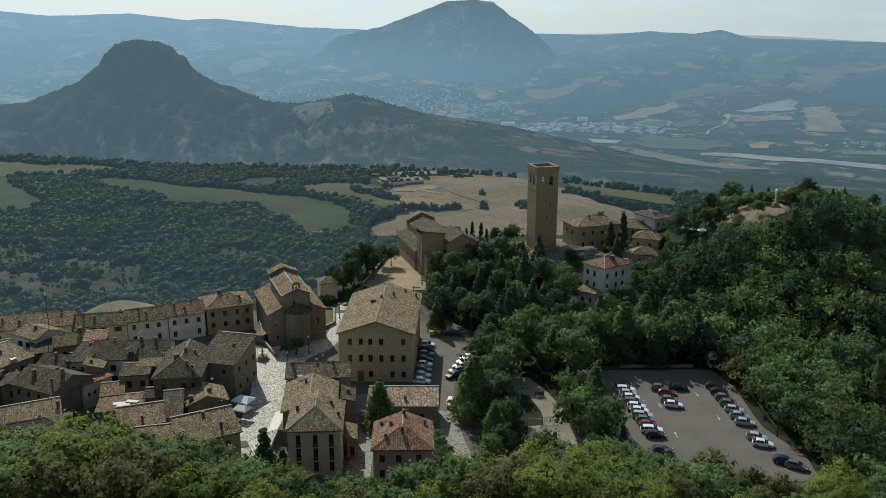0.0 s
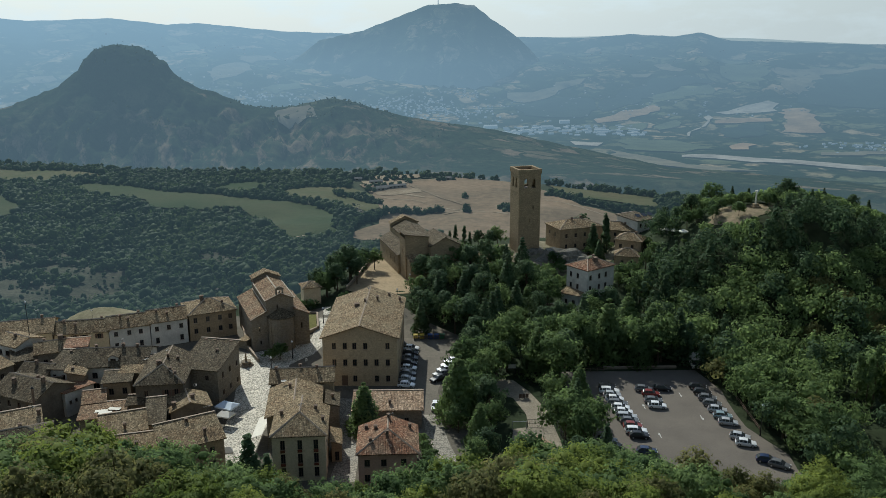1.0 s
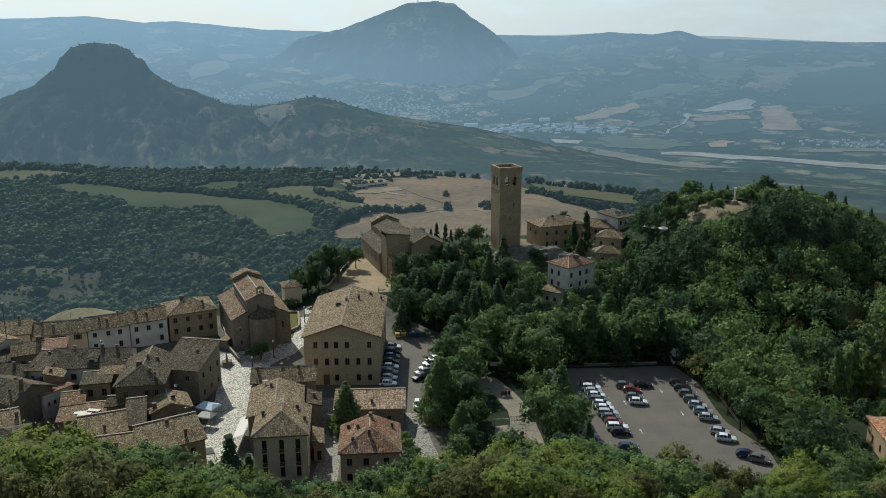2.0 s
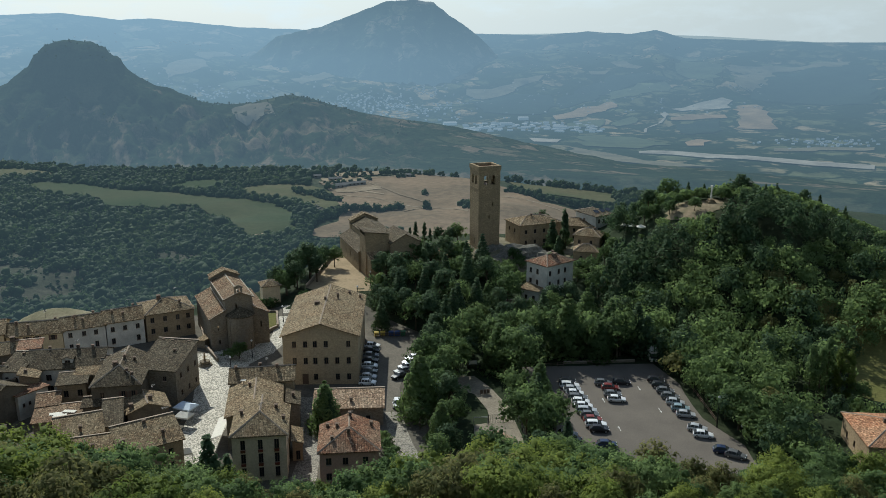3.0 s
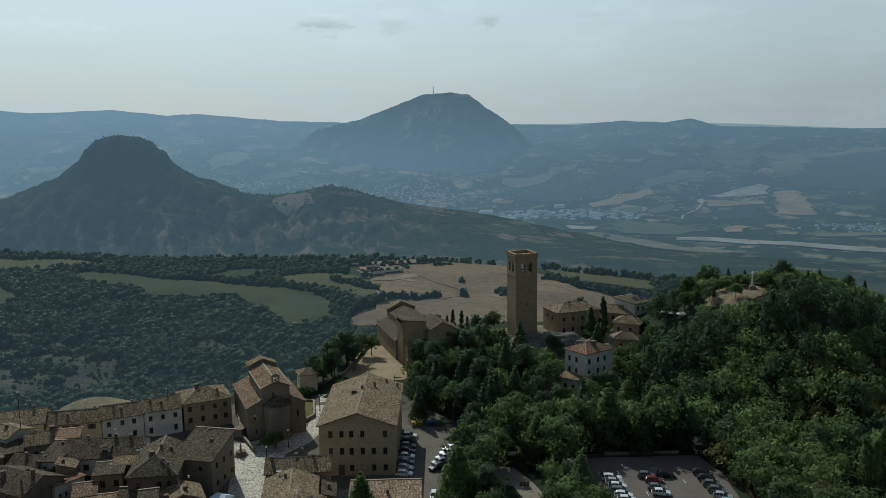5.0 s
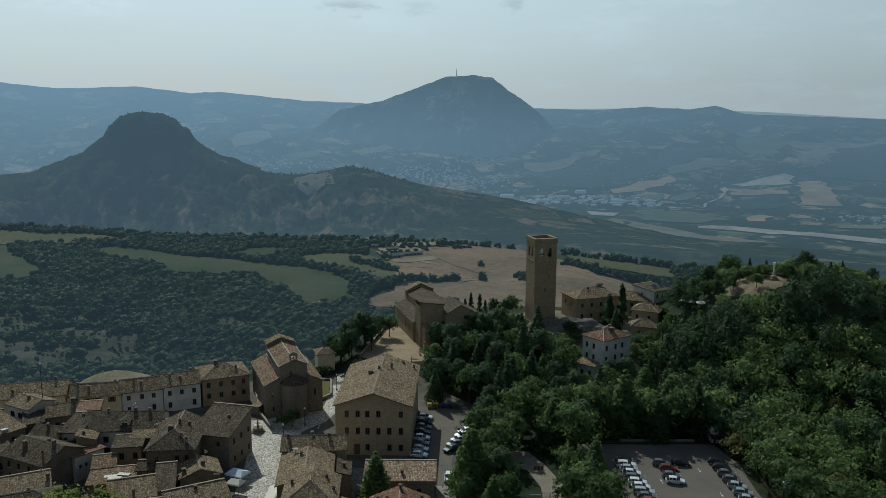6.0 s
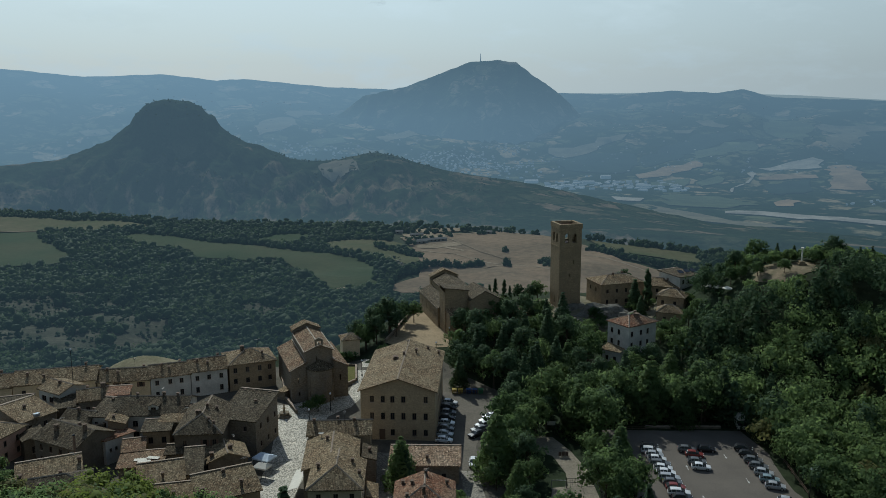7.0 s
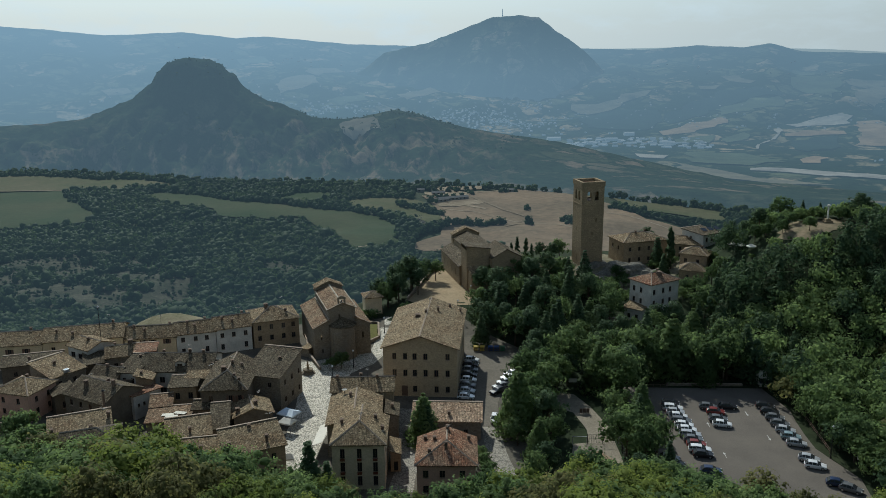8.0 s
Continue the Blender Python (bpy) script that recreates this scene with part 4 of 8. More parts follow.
cot += [(gt.gauss(170, 45), gt.gauss(3400, 40), gt.uniform(4, 9), gt.uniform(4, 7), gt.uniform(2.5, 4.5), gt.uniform(-0.6, 0.6)) for _ in range(40)]
cot += [(gt.gauss(1250, 90), gt.gauss(2330, 40), gt.uniform(4, 9), gt.uniform(4, 7), gt.uniform(2.5, 4.5), gt.uniform(-0.6, 0.6)) for _ in range(80)]
cot += [(gt.uniform(-1500, 1500), gt.uniform(2900, 4100), gt.uniform(4, 9), gt.uniform(4, 7), gt.uniform(2.5, 4.5), gt.uniform(-0.6, 0.6)) for _ in range(420)]
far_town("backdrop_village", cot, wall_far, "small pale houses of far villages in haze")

# paved ground of the town
draped("town_paving", [(-150, 132), (-46, 133), (-8, 133), (9, 136), (9, 215), (-8, 236), (-30, 238), (-60, 232), (-150, 205)], 0.02, M["paving"], land, 6, "grey worn paving of lanes and yards", "pavement")
draped("town_square", [(-46, 138), (-34.5, 138), (-33.2, 175), (-34, 196), (-29, 203), (-26, 214), (-25, 238), (-31, 238), (-31, 214), (-45, 204), (-52, 204), (-51, 194), (-45, 188), (-43.5, 178), (-42, 160)], 0.05, M["cobble"], land, 4, "pale cobbled town square", "pavement")
draped("street", [(-7.0, 150), (-1.6, 150), (2.2, 140), (8, 140), (4.5, 152), (2.2, 164), (2.4, 180), (5, 192), (8, 203), (5, 212), (-6.5, 214)], 0.06, M["street"], land, 4, "pale street beside the long palace", "road")
draped("stony_ground", [(28, 262), (50, 256), (60, 268), (70, 280), (62, 292), (40, 302), (24, 294)], 0.05, M["stony"], land, 4, "stony ground round the tower and hill houses", "ground")
draped("car_park", [(31, 190), (64.5, 190), (67, 178), (66, 160), (70, 148), (69, 136), (34, 136), (33.5, 150), (34, 170)], 0.06, M["asphalt"], land, 5, "grey asphalt car park", "car park")
draped("path", [(10, 192), (15.1, 186), (20.1, 185.5), (23.2, 178.6), (25.0, 172.0), (26.2, 167.5), (26.3, 160.6), (26.6, 150), (27, 141), (15, 141), (16, 150), (17.6, 160.4), (20.9, 161.2), (21.1, 167.0), (19.1, 175.5), (12, 180)], 0.05, M["gravel"], land, 4, "pale gravel path and yard under the trees", "path")
draped("clay_court", [(16.2, 141.5), (16.4, 150), (17.8, 156.2), (22.6, 157.4), (25.2, 153.5), (25.8, 143.2)], 0.09, M["clay"], land, 3, "dusty pink clay play court", "court", rag=0.5)
draped("cobbled_street", [(-1.1, 167.5), (2.7, 167.5), (3.9, 156.7), (5.5, 149.0), (5.6, 140.0), (1.2, 140.0), (1.7, 148.3), (0.0, 156.2)], 0.09, M["cobble_worn"], land, 3, "worn cobbled street below the annex", "road")
draped("cobbled_lane", [(-20.5, 176.5), (-16.6, 176.0), (-15.7, 164.3), (-13.4, 150), (-13.4, 139.0), (-17.9, 139.0), (-18.0, 156.7), (-18.5, 165.6)], 0.07, M["cobble_worn"], land, 3, "worn cobbled lane between two houses", "lane")
draped("cathedral_square", [(-24, 246), (-19, 276), (-13, 290), (-6, 262), (-3, 243), (-18, 241)], 0.06, M["earth"], land, 4, "bare gravel square before the cathedral", "square")
draped("hilltop_yard", [(84, 247), (88.7, 254), (95, 254.5), (102, 254), (106, 251), (105, 245), (98, 241.5), (91.4, 238.8), (87, 241)], 0.15, M["yard"], land, 1.6, "bare tan earth on the hilltop", "yard", rag=1.1)
draped("meadow", [(104, 165), (112, 205), (150, 210), (160, 160), (120, 150)], 0.06, M["meadow"], land, 6, "dry grass meadow beside the wood", "meadow")

# ---------------------------------------------------------------- houses
def wall_panel(b, p, q, z0, z1, holes, depth=0.22):
    """An upright wall from plan point p to q with real openings (s0, s1, h0, h1 measured along and up)."""
    p, q = Vector((*p, 0)), Vector((*q, 0))
    L = (q - p).length
    t = (q - p) / L
    inward = Vector((-t.y, t.x, 0)) * depth
    xs = sorted({0.0, L, *[v for h in holes for v in h[:2]]})
    zs = sorted({z0, z1, *[v for h in holes for v in h[2:4]]})
    at = lambda s, z: p + t * s + Vector((0, 0, z))
    for a, c in zip(xs, xs[1:]):
        for e, g in zip(zs, zs[1:]):
            m_, k_ = (a + c) / 2, (e + g) / 2
            if any(h[0] < m_ < h[1] and h[2] < k_ < h[3] for h in holes):
                continue
            b.face(at(a, e), at(c, e), at(c, g), at(a, g))
    for s0, s1, h0, h1 in [h[:4] for h in holes]:
        c4 = [at(s0, h0), at(s1, h0), at(s1, h1), at(s0, h1)]
        for i in range(4):
            j = (i + 1) % 4
            b.face(c4[i], c4[j], c4[j] + inward, c4[i] + inward)


def window_part(parent, p, q, hole, shutters, sill=True, door=False):
    p, q = Vector((*p, 0)), Vector((*q, 0))
    t = (q - p).normalized()
    s0, s1, h0, h1 = hole
    w, h = s1 - s0, h1 - h0
    m = Matrix.Translation(p + t * s0 + Vector((0, 0, h0))) @ Matrix.Rotation(math.atan2(t.y, t.x), 4, "Z")
    b = Build()
    e = 0.07
    if door:
        b.box(0, w, 0.14, 0.2, 0, h)
        ob = part("door", b.mesh("door", M["wood"]), None, parent, "", m)
        return ob
    for x0, x1, z0, z1 in ((0, e, 0, h), (w - e, w, 0, h), (e, w - e, 0, e), (e, w - e, h - e, h), (w / 2 - 0.03, w / 2 + 0.03, e, h - e)):
        b.box(x0, x1, 0.1, 0.17, z0, z1)
    ob = part("window", b.mesh("window", M["wood"]), None, parent, "", m)
    g = Build()
    g.face((0, 0.19, 0), (w, 0.19, 0), (w, 0.19, h), (0, 0.19, h))
    part("pane", g.mesh("pane", M["glass"]), None, ob)
    if sill:
        g = Build()
        g.box(-0.08, w + 0.08, -0.08, 0.1, -0.1, 0)
        part("sill", g.mesh("sill", M["cap"]), None, ob)
    if shutters == "open":
        for x0 in (-w / 2 - 0.02, w + 0.02):
            g = Build()
            g.box(x0, x0 + w / 2, -0.06, -0.01, 0, h)
            for k in range(6):
                z = 0.12 + (h - 0.3) * k / 6
                g.box(x0 + 0.06, x0 + w / 2 - 0.06, -0.075, -0.06, z, z + 0.08)
            part("shutter", g.mesh("shutter", M["shutter"]), None, ob)
    return ob


def roof_mesh(kind, w, d, rise, over, z, thick, gables):
    """Roof over the plan 0..w, 0..d at eave height z. Returns builder and ridge ends."""
    b = Build()
    x0, x1, y0, y1 = -over, w + over, -over, d + over
    if kind == "x":          # ridge along the front
        k = rise / (d / 2)
        ze, zr, ym = z - over * k, z + rise, d / 2
        prof = [(y0, ze), (ym, zr), (y1, ze)]
        for (ya, za), (yb, zb) in zip(prof, prof[1:]):
            b.face((x0, ya, za + thick), (x1, ya, za + thick), (x1, yb, zb + thick), (x0, yb, zb + thick))
            b.face((x0, ya, za), (x0, yb, zb), (x1, yb, zb), (x1, ya, za))
        for x, f in ((x0, True), (x1, False)):
            for (ya, za), (yb, zb) in zip(prof, prof[1:]):
                b.face((x, ya, za), (x, yb, zb), (x, yb, zb + thick), (x, ya, za + thick), flip=f)
        for y, za, f in ((y0, ze, False), (y1, ze, True)):
            b.face((x0, y, za), (x1, y, za), (x1, y, za + thick), (x0, y, za + thick), flip=f)
        return b, [((x0, ym, zr + thick), (x1, ym, zr + thick))]
    if kind == "y":          # ridge runs back from the front
        k = rise / (w / 2)
        ze, zr, xm = z - over * k, z + rise, w / 2
        prof = [(x0, ze), (xm, zr), (x1, ze)]
        for (xa, za), (xb, zb) in zip(prof, prof[1:]):
            b.face((xa, y0, za + thick), (xb, y0, zb + thick), (xb, y1, zb + thick), (xa, y1, za + thick))
            b.face((xa, y0, za), (xa, y1, za), (xb, y1, zb), (xb, y0, zb))
        for y, f in ((y0, False), (y1, True)):
            for (xa, za), (xb, zb) in zip(prof, prof[1:]):
                b.face((xa, y, za), (xb, y, zb), (xb, y, zb + thick), (xa, y, za + thick), flip=f)
        for x, f in ((x0, True), (x1, False)):
            b.face((x, y0, ze), (x, y1, ze), (x, y1, ze + thick), (x, y0, ze + thick), flip=f)
        return b, [((xm, y0, zr + thick), (xm, y1, zr + thick))]
    if kind in ("hip", "hipf"):   # hip all round, or at the front end alone
        W, Dp = x1 - x0, y1 - y0
        zt = z + rise + thick
        ze = z - 0.05
        if W > Dp and kind == "hip":
            r0, r1 = (x0 + Dp / 2, (y0 + y1) / 2, zt), (x1 - Dp / 2, (y0 + y1) / 2, zt)
        else:
            back = y1 if kind == "hipf" else y1 - W / 2
            r0, r1 = ((x0 + x1) / 2, y0 + W / 2, zt), ((x0 + x1) / 2, max(back, y0 + W / 2 + 0.01), zt)
        A, B, C, E = (x0, y0, ze), (x1, y0, ze), (x1, y1, ze), (x0, y1, ze)
        up = lambda p: (p[0], p[1], p[2] + thick)
        if W > Dp and kind == "hip":
            b.face(up(A), up(B), r1, r0)
            b.face(up(B), up(C), r1)
            b.face(up(C), up(E), r0, r1)
            b.face(up(E), up(A), r0)
            hips = [(up(A), r0), (up(E), r0), (up(B), r1), (up(C), r1)]
        else:
            b.face(up(A), up(B), r0)
            b.face(up(B), up(C), r1, r0)
            b.face(up(C), up(E), r1)
            b.face(up(E), up(A), r0, r1)
            hips = [(up(A), r0), (up(B), r0)] + ([(up(C), r1), (up(E), r1)] if kind == "hip" else [])
        for p, q in ((A, B), (B, C), (C, E), (E, A)):
            b.face(p, q, up(q), up(p))
        b.face(A, E, C, B)
        return b, [(r0, r1)] + hips
    # shed: high at the back ("shed") or the front ("shedf"), the left or right
    zz = {"shed": (z, z, z + rise, z + rise), "shedf": (z + rise, z + rise, z, z), "shedl": (z + rise, z, z, z + rise), "shedr": (z, z + rise, z + rise, z)}[kind]
    c = [(x0, y0, zz[0]), (x1, y0, zz[1]), (x1, y1, zz[2]), (x0, y1, zz[3])]
    up = lambda p: (p[0], p[1], p[2] + thick)
    b.face(*[up(p) for p in c])
    b.face(*c, flip=True)
    for p, q in zip(c, c[1:] + c[:1]):
        b.face(p, q, up(q), up(p))
    return b, []


def chimney_part(parent, x, y, z, h=1.3, s=0.46):
    h *= 0.68
    b = Build()
    b.box(x - s / 2, x + s / 2, y - s / 2, y + s / 2, z - 0.9, z + h)
    b.box(x - s / 2 - 0.1, x + s / 2 + 0.1, y - s / 2 - 0.1, y + s / 2 + 0.1, z + h, z + h + 0.12)
    c = part("chimney", b.mesh("chimney", M["flue"]), None, parent)
    b = Build()
    for px in (-0.18, 0.18):
        b.box(x + px * s * 1.6 - 0.08, x + px * s * 1.6 + 0.08, y - s / 2, y + s / 2, z + h + 0.12, z + h + 0.4)
    b.box(x - s / 2 - 0.12, x + s / 2 + 0.12, y - s / 2 - 0.12, y + s / 2 + 0.12, z + h + 0.4, z + h + 0.5)
    part("chimney_cap", b.mesh("chimney_cap", M["flue"]), None, c)


def house(label, a, b_, depth, eave, rise, roof, wall="buff", tile="tile", windows=(), chimneys=(), base=0.0, over=0.45, cat="house", name="house", under=1.5):
    """a, b_: plan corners of the front, seen from it left then right; the house stands behind that line.
    windows: (side, offsets along the side, sill heights, width, height, shutters); side f, r, k or l."""
    a, b_ = Vector(a), Vector(b_)
    w = (b_ - a).length
    turn = math.atan2(b_.y - a.y, b_.x - a.x)
    root = tagged(new(name), label, cat)
    root.matrix_basis = Matrix.Translation((a.x, a.y, base)) @ Matrix.Rotation(turn, 4, "Z")
    sides = {"f": ((0, 0), (w, 0)), "r": ((w, 0), (w, depth)), "k": ((w, depth), (0, depth)), "l": ((0, depth), (0, 0))}
    holes = {k: [] for k in sides}
    fit = []
    for side, offs, rows_, ww, hh, sh in windows:
        for s in offs:
            for z in rows_:
                L = w if side in "fk" else depth
                if s - ww / 2 > 0.1 and s + ww / 2 < L - 0.1 and z + hh < eave - 0.1:
                    h = (s - ww / 2, s + ww / 2, z, z + hh)
                    holes[side].append(h)
                    fit.append((side, h, sh))
    bd = Build()
    zz = {"shed": ("k",), "shedf": ("f",), "shedl": ("l",), "shedr": ("r",)}.get(roof, ())
    for k, (p, q) in sides.items():
        wall_panel(bd, p, q, -under, eave, holes[k])
        if k in zz:
            bd.face((*p, eave), (*q, eave), (*q, eave + rise), (*p, eave + rise))
    if roof == "y":
        bd.face((0, 0, eave), (w, 0, eave), (w / 2, 0, eave + rise))
        bd.face((w, depth, eave), (0, depth, eave), (w / 2, depth, eave + rise))
    if roof == "x":
        bd.face((w, 0, eave), (w, depth, eave), (w, depth / 2, eave + rise))
        bd.face((0, depth, eave), (0, 0, eave), (0, depth / 2, eave + rise))
    if roof == "shed":
        bd.face((w, 0, eave), (w, depth, eave), (w, depth, eave + rise))
        bd.face((0, depth, eave), (0, 0, eave), (0, depth, eave + rise))
    if roof == "shedf":
        bd.face((w, 0, eave), (w, depth, eave), (w, 0, eave + rise))
        bd.face((0, depth, eave), (0, 0, eave), (0, 0, eave + rise))
    if roof in ("shedl", "shedr"):
        c = 0 if roof == "shedl" else w
        bd.face((0, 0, eave), (w, 0, eave), (c, 0, eave + rise))
        bd.face((w, depth, eave), (0, depth, eave), (c, depth, eave + rise))
    part("wall", bd.mesh("wall", M[wall]), None, root)
    for side, h, sh in fit:
        window_part(root, *sides[side], h, sh, door=(sh == "door"))
    rb, ridges = roof_mesh(roof, w, depth, rise, over, eave, 0.22, None)
    rf = part("roof", rb.mesh("roof", M[tile]), None, root)
    if ridges:
        for p, q in ridges:
            p, q = Vector(p), Vector(q)
            t = (q - p)
            if t.length < 0.2:
                continue
            side = t.cross(Vector((0, 0, 1))).normalized() * 0.17
            k = max(1, int(t.length / 0.9))
            lift = [Vector((0, 0, 0.09 + 0.06 * rng.random())) for _ in range(k + 1)]
            low = Vector((0, 0, -0.05))
            cb = Build()
            for i in range(k):
                s0, s1 = p + t * (i / k), p + t * ((i + 1) / k)
                cb.face(s0 - side + low, s0 + lift[i], s1 + lift[i + 1], s1 - side + low, flip=True)
                cb.face(s0 + side + low, s0 + lift[i], s1 + lift[i + 1], s1 + side + low)
            part("ridge_cap", cb.mesh("ridge_cap", M["cap"]), None, rf)
    if roof == "shed":  # mortared top edge
        cb = Build()
        cb.box(-over, w + over, depth + over - 0.35, depth + over + 0.04, eave + rise + 0.16, eave + rise + 0.3)
        part("verge", cb.mesh("verge", M["cap"]), None, rf)
    for cx, cy, *rest in chimneys:
        if roof == "x":
            zc = eave + rise * (1 - abs(cy - depth / 2) / (depth / 2))
        elif roof == "y":
            zc = eave + rise * (1 - abs(cx - w / 2) / (w / 2))
        elif roof in ("hip", "hipf"):
            m_ = min(w, depth) / 2
            zc = eave + rise * min(1, cx / m_, (w - cx) / m_, cy / m_, ((depth - cy) / m_) if roof == "hip" else 9)
        else:
            zc = eave + rise * 0.5
        chimney_part(root, cx, cy, zc, *(rest or (1.1,)))
    return root


def spread(a, b, n):
    return [a + (b - a) * i / (n - 1) for i in range(n)] if n > 1 else [(a + b) / 2]


# --- around the square
corner = house("buff rendered corner house with brown shutters and a hipped tile roof", (-28.3, 140.6), (-18.7, 141.2), 11.5, 9.0, 2.4, "hipf", "cream", "tile",
      [("f", (1.9, 5.0, 7.9), (0.8, 3.6, 6.3), 0.85, 1.9, "none"), ("r", (2.5, 6, 9), (1.2, 4, 6.7), 0.8, 1.3, "none")], [(1.2, 7, 1.2), (9, 5, 0.9), (7.5, 8.5, 0.8)])
for x in (1.9, 5.0, 7.9):
    for z in (3.6, 6.3):
        b = Build()
        b.box(x - 0.42, x + 0.42, -0.34, -0.09, z - 0.42, z + 0.02)
        part("window_box", b.mesh("window_box", M["flower"]), None, corner, "box of red geraniums under a window")
house("old stone house with a broad worn tile roof on the square", (-31.5, 153.0), (-21.2, 154.0), 14.2, 6.9, 1.5, "y", "stone", "tile",
      [("l", (2, 5, 8, 11), (1, 4.3), 0.8, 1.2, "none")], [(6.5, 3, 0.8), (4.0, 11, 0.9)])
house("narrow tile-roofed house end-on to the palace", (-33.2, 167.8), (-20.2, 168.8), 7.2, 7.6, 1.7, "x", "buff", "tile",
      [("f", (6.3, 8.8), (3.9,), 0.9, 1.3, "none"), ("r", (2, 4.5), (1, 4), 0.8, 1.2, "none")], [(1, 3, 1.0), (6, 4.2, 0.9), (9.6, 3.2, 0.8)])
house("pink rendered villa with a hipped terracotta roof", (-12.6, 138.6), (-2.0, 138.9), 10.5, 6.4, 2.2, "hipf", "pink", "tile_red",
      [("f", (1.6, 4.6, 8.2), (0.9, 3.9), 1.0, 1.4, "none"), ("l", (3, 7), (3.9,), 1.2, 1.2, "none")], [(5.2, 3.4, 1.5), (1.2, 8.5, 0.8), (3, 7.0, 0.8), (2.2, 2.6, 0.8), (9.4, 8.5, 1.0), (5.4, 9.6, 0.9)])
house("low annex with a shallow orange tile roof", (-15.4, 161.6), (-1.3, 161.6), 6.5, 4.0, 1.3, "shed", "stone", "tile_pale",
      [("f", (3, 7, 11), (1.2,), 0.9, 1.1, "none")], [(7.5, 2.0, 0.5), (1.2, 4, 0.8)])

house("small lean-to store against the corner house", (-18.4, 147.6), (-16.5, 147.8), 6.0, 3.6, 0.7, "shedl", "buff", "tile", [("f", (1.0,), (0.3,), 0.8, 1.9, "none")], [], over=0.2)
house("narrow back building with a tile roof over the lane", (-20.8, 160.2), (-18.2, 160.4), 6.6, 5.6, 0.8, "shedl", "stone", "tile_dark", [("r", (2.0, 4.6), (3.0,), 0.8, 1.2, "none")], [(1.3, 3.4, 0.8)], over=0.25)

# --- the long palace
hall = house("long three-storey palace of tan stone with a low gabled tile roof", (-24.0, 183.4), (-6.9, 182.9), 29, 11.9, 2.9, "y", "hall", "tile",
             [("f", (2.6, 5.1, 7.3, 9.8, 14.9), (9.1,), 0.95, 1.5, "none"), ("f", (2.6, 5.1, 7.3, 9.8, 12.3, 14.9), (5.0,), 0.95, 1.6, "none"),
              ("f", (7.3, 12.3, 14.9), (1.1,), 0.95, 1.5, "none"), ("f", (4.9,), (0.05,), 1.4, 2.6, "door"),
              ("r", spread(3, 26, 9), (1.1, 5, 9.1), 1.0, 1.6, "none"), ("l", spread(3, 26, 9), (1.1, 5, 9.1), 1.0, 1.6, "none")],
             [(6.4, 15.5, 0.7, 1.0), (8.3, 17, 0.8), (11.0, 21, 1.2), (13.5, 27, 0.6), (16.3, 26, 0.9)], over=0.6, cat="palace", name="palace")
# --- terrace along the far edge
ROW = [
    ("ochre rendered terrace house with a long tile roof", (-134, 193.2), (-112.6, 197.4), 9.5, 6.6, "ochre", (3, 6.5, 10, 14, 18)),
    ("ochre rendered terrace house beside a tall lamp", (-112.4, 197.4), (-93.8, 202.4), 10.5, 7.0, "ochre", (2.5, 7, 12, 16.5)),
    ("cream rendered terrace house with shutters", (-93.6, 203.0), (-81.0, 205.4), 7.5, 6.1, "ochre", (1.8, 4.8, 7.0, 10.6)),
    ("white rendered terrace house with small windows", (-80.8, 205.4), (-71.6, 209.0), 7.8, 6.5, "white", (1.6, 4.8, 7.6)),
    ("white rendered terrace house with a tile roof", (-71.4, 209.0), (-63.0, 212.8), 8.5, 6.8, "white", (1.5, 4.5, 7.6)),
]
for i, (text, a, b_, d, e, wm, offs) in enumerate(ROW):
    house(text, a, b_, d, e, 2.0, "x", wm, "tile", [("f", offs, (4.3,), 0.95, 1.25, "open" if i in (0, 2) else "none"), ("f", offs[::2], (1.0,), 0.9, 1.5, "none")],
          [(2.0 + i % 2, 3.0, 0.9), (offs[-1], 5.4, 1.0), (offs[1], 2.0, 0.7)])
house("tan rendered house with a hipped tile roof and dark windows", (-62.6, 213.2), (-51.4, 218.2), 11, 7.2, 2.3, "hip", "buff", "tile",
      [("f", (1.6, 4.8, 8.0, 10.7), (1.9, 4.9), 1.0, 1.4, "none"), ("r", (2.5, 6), (1.9, 4.9), 0.9, 1.3, "none")], [(4.5, 6, 1.3, 0.9), (9.3, 3, 0.7)])

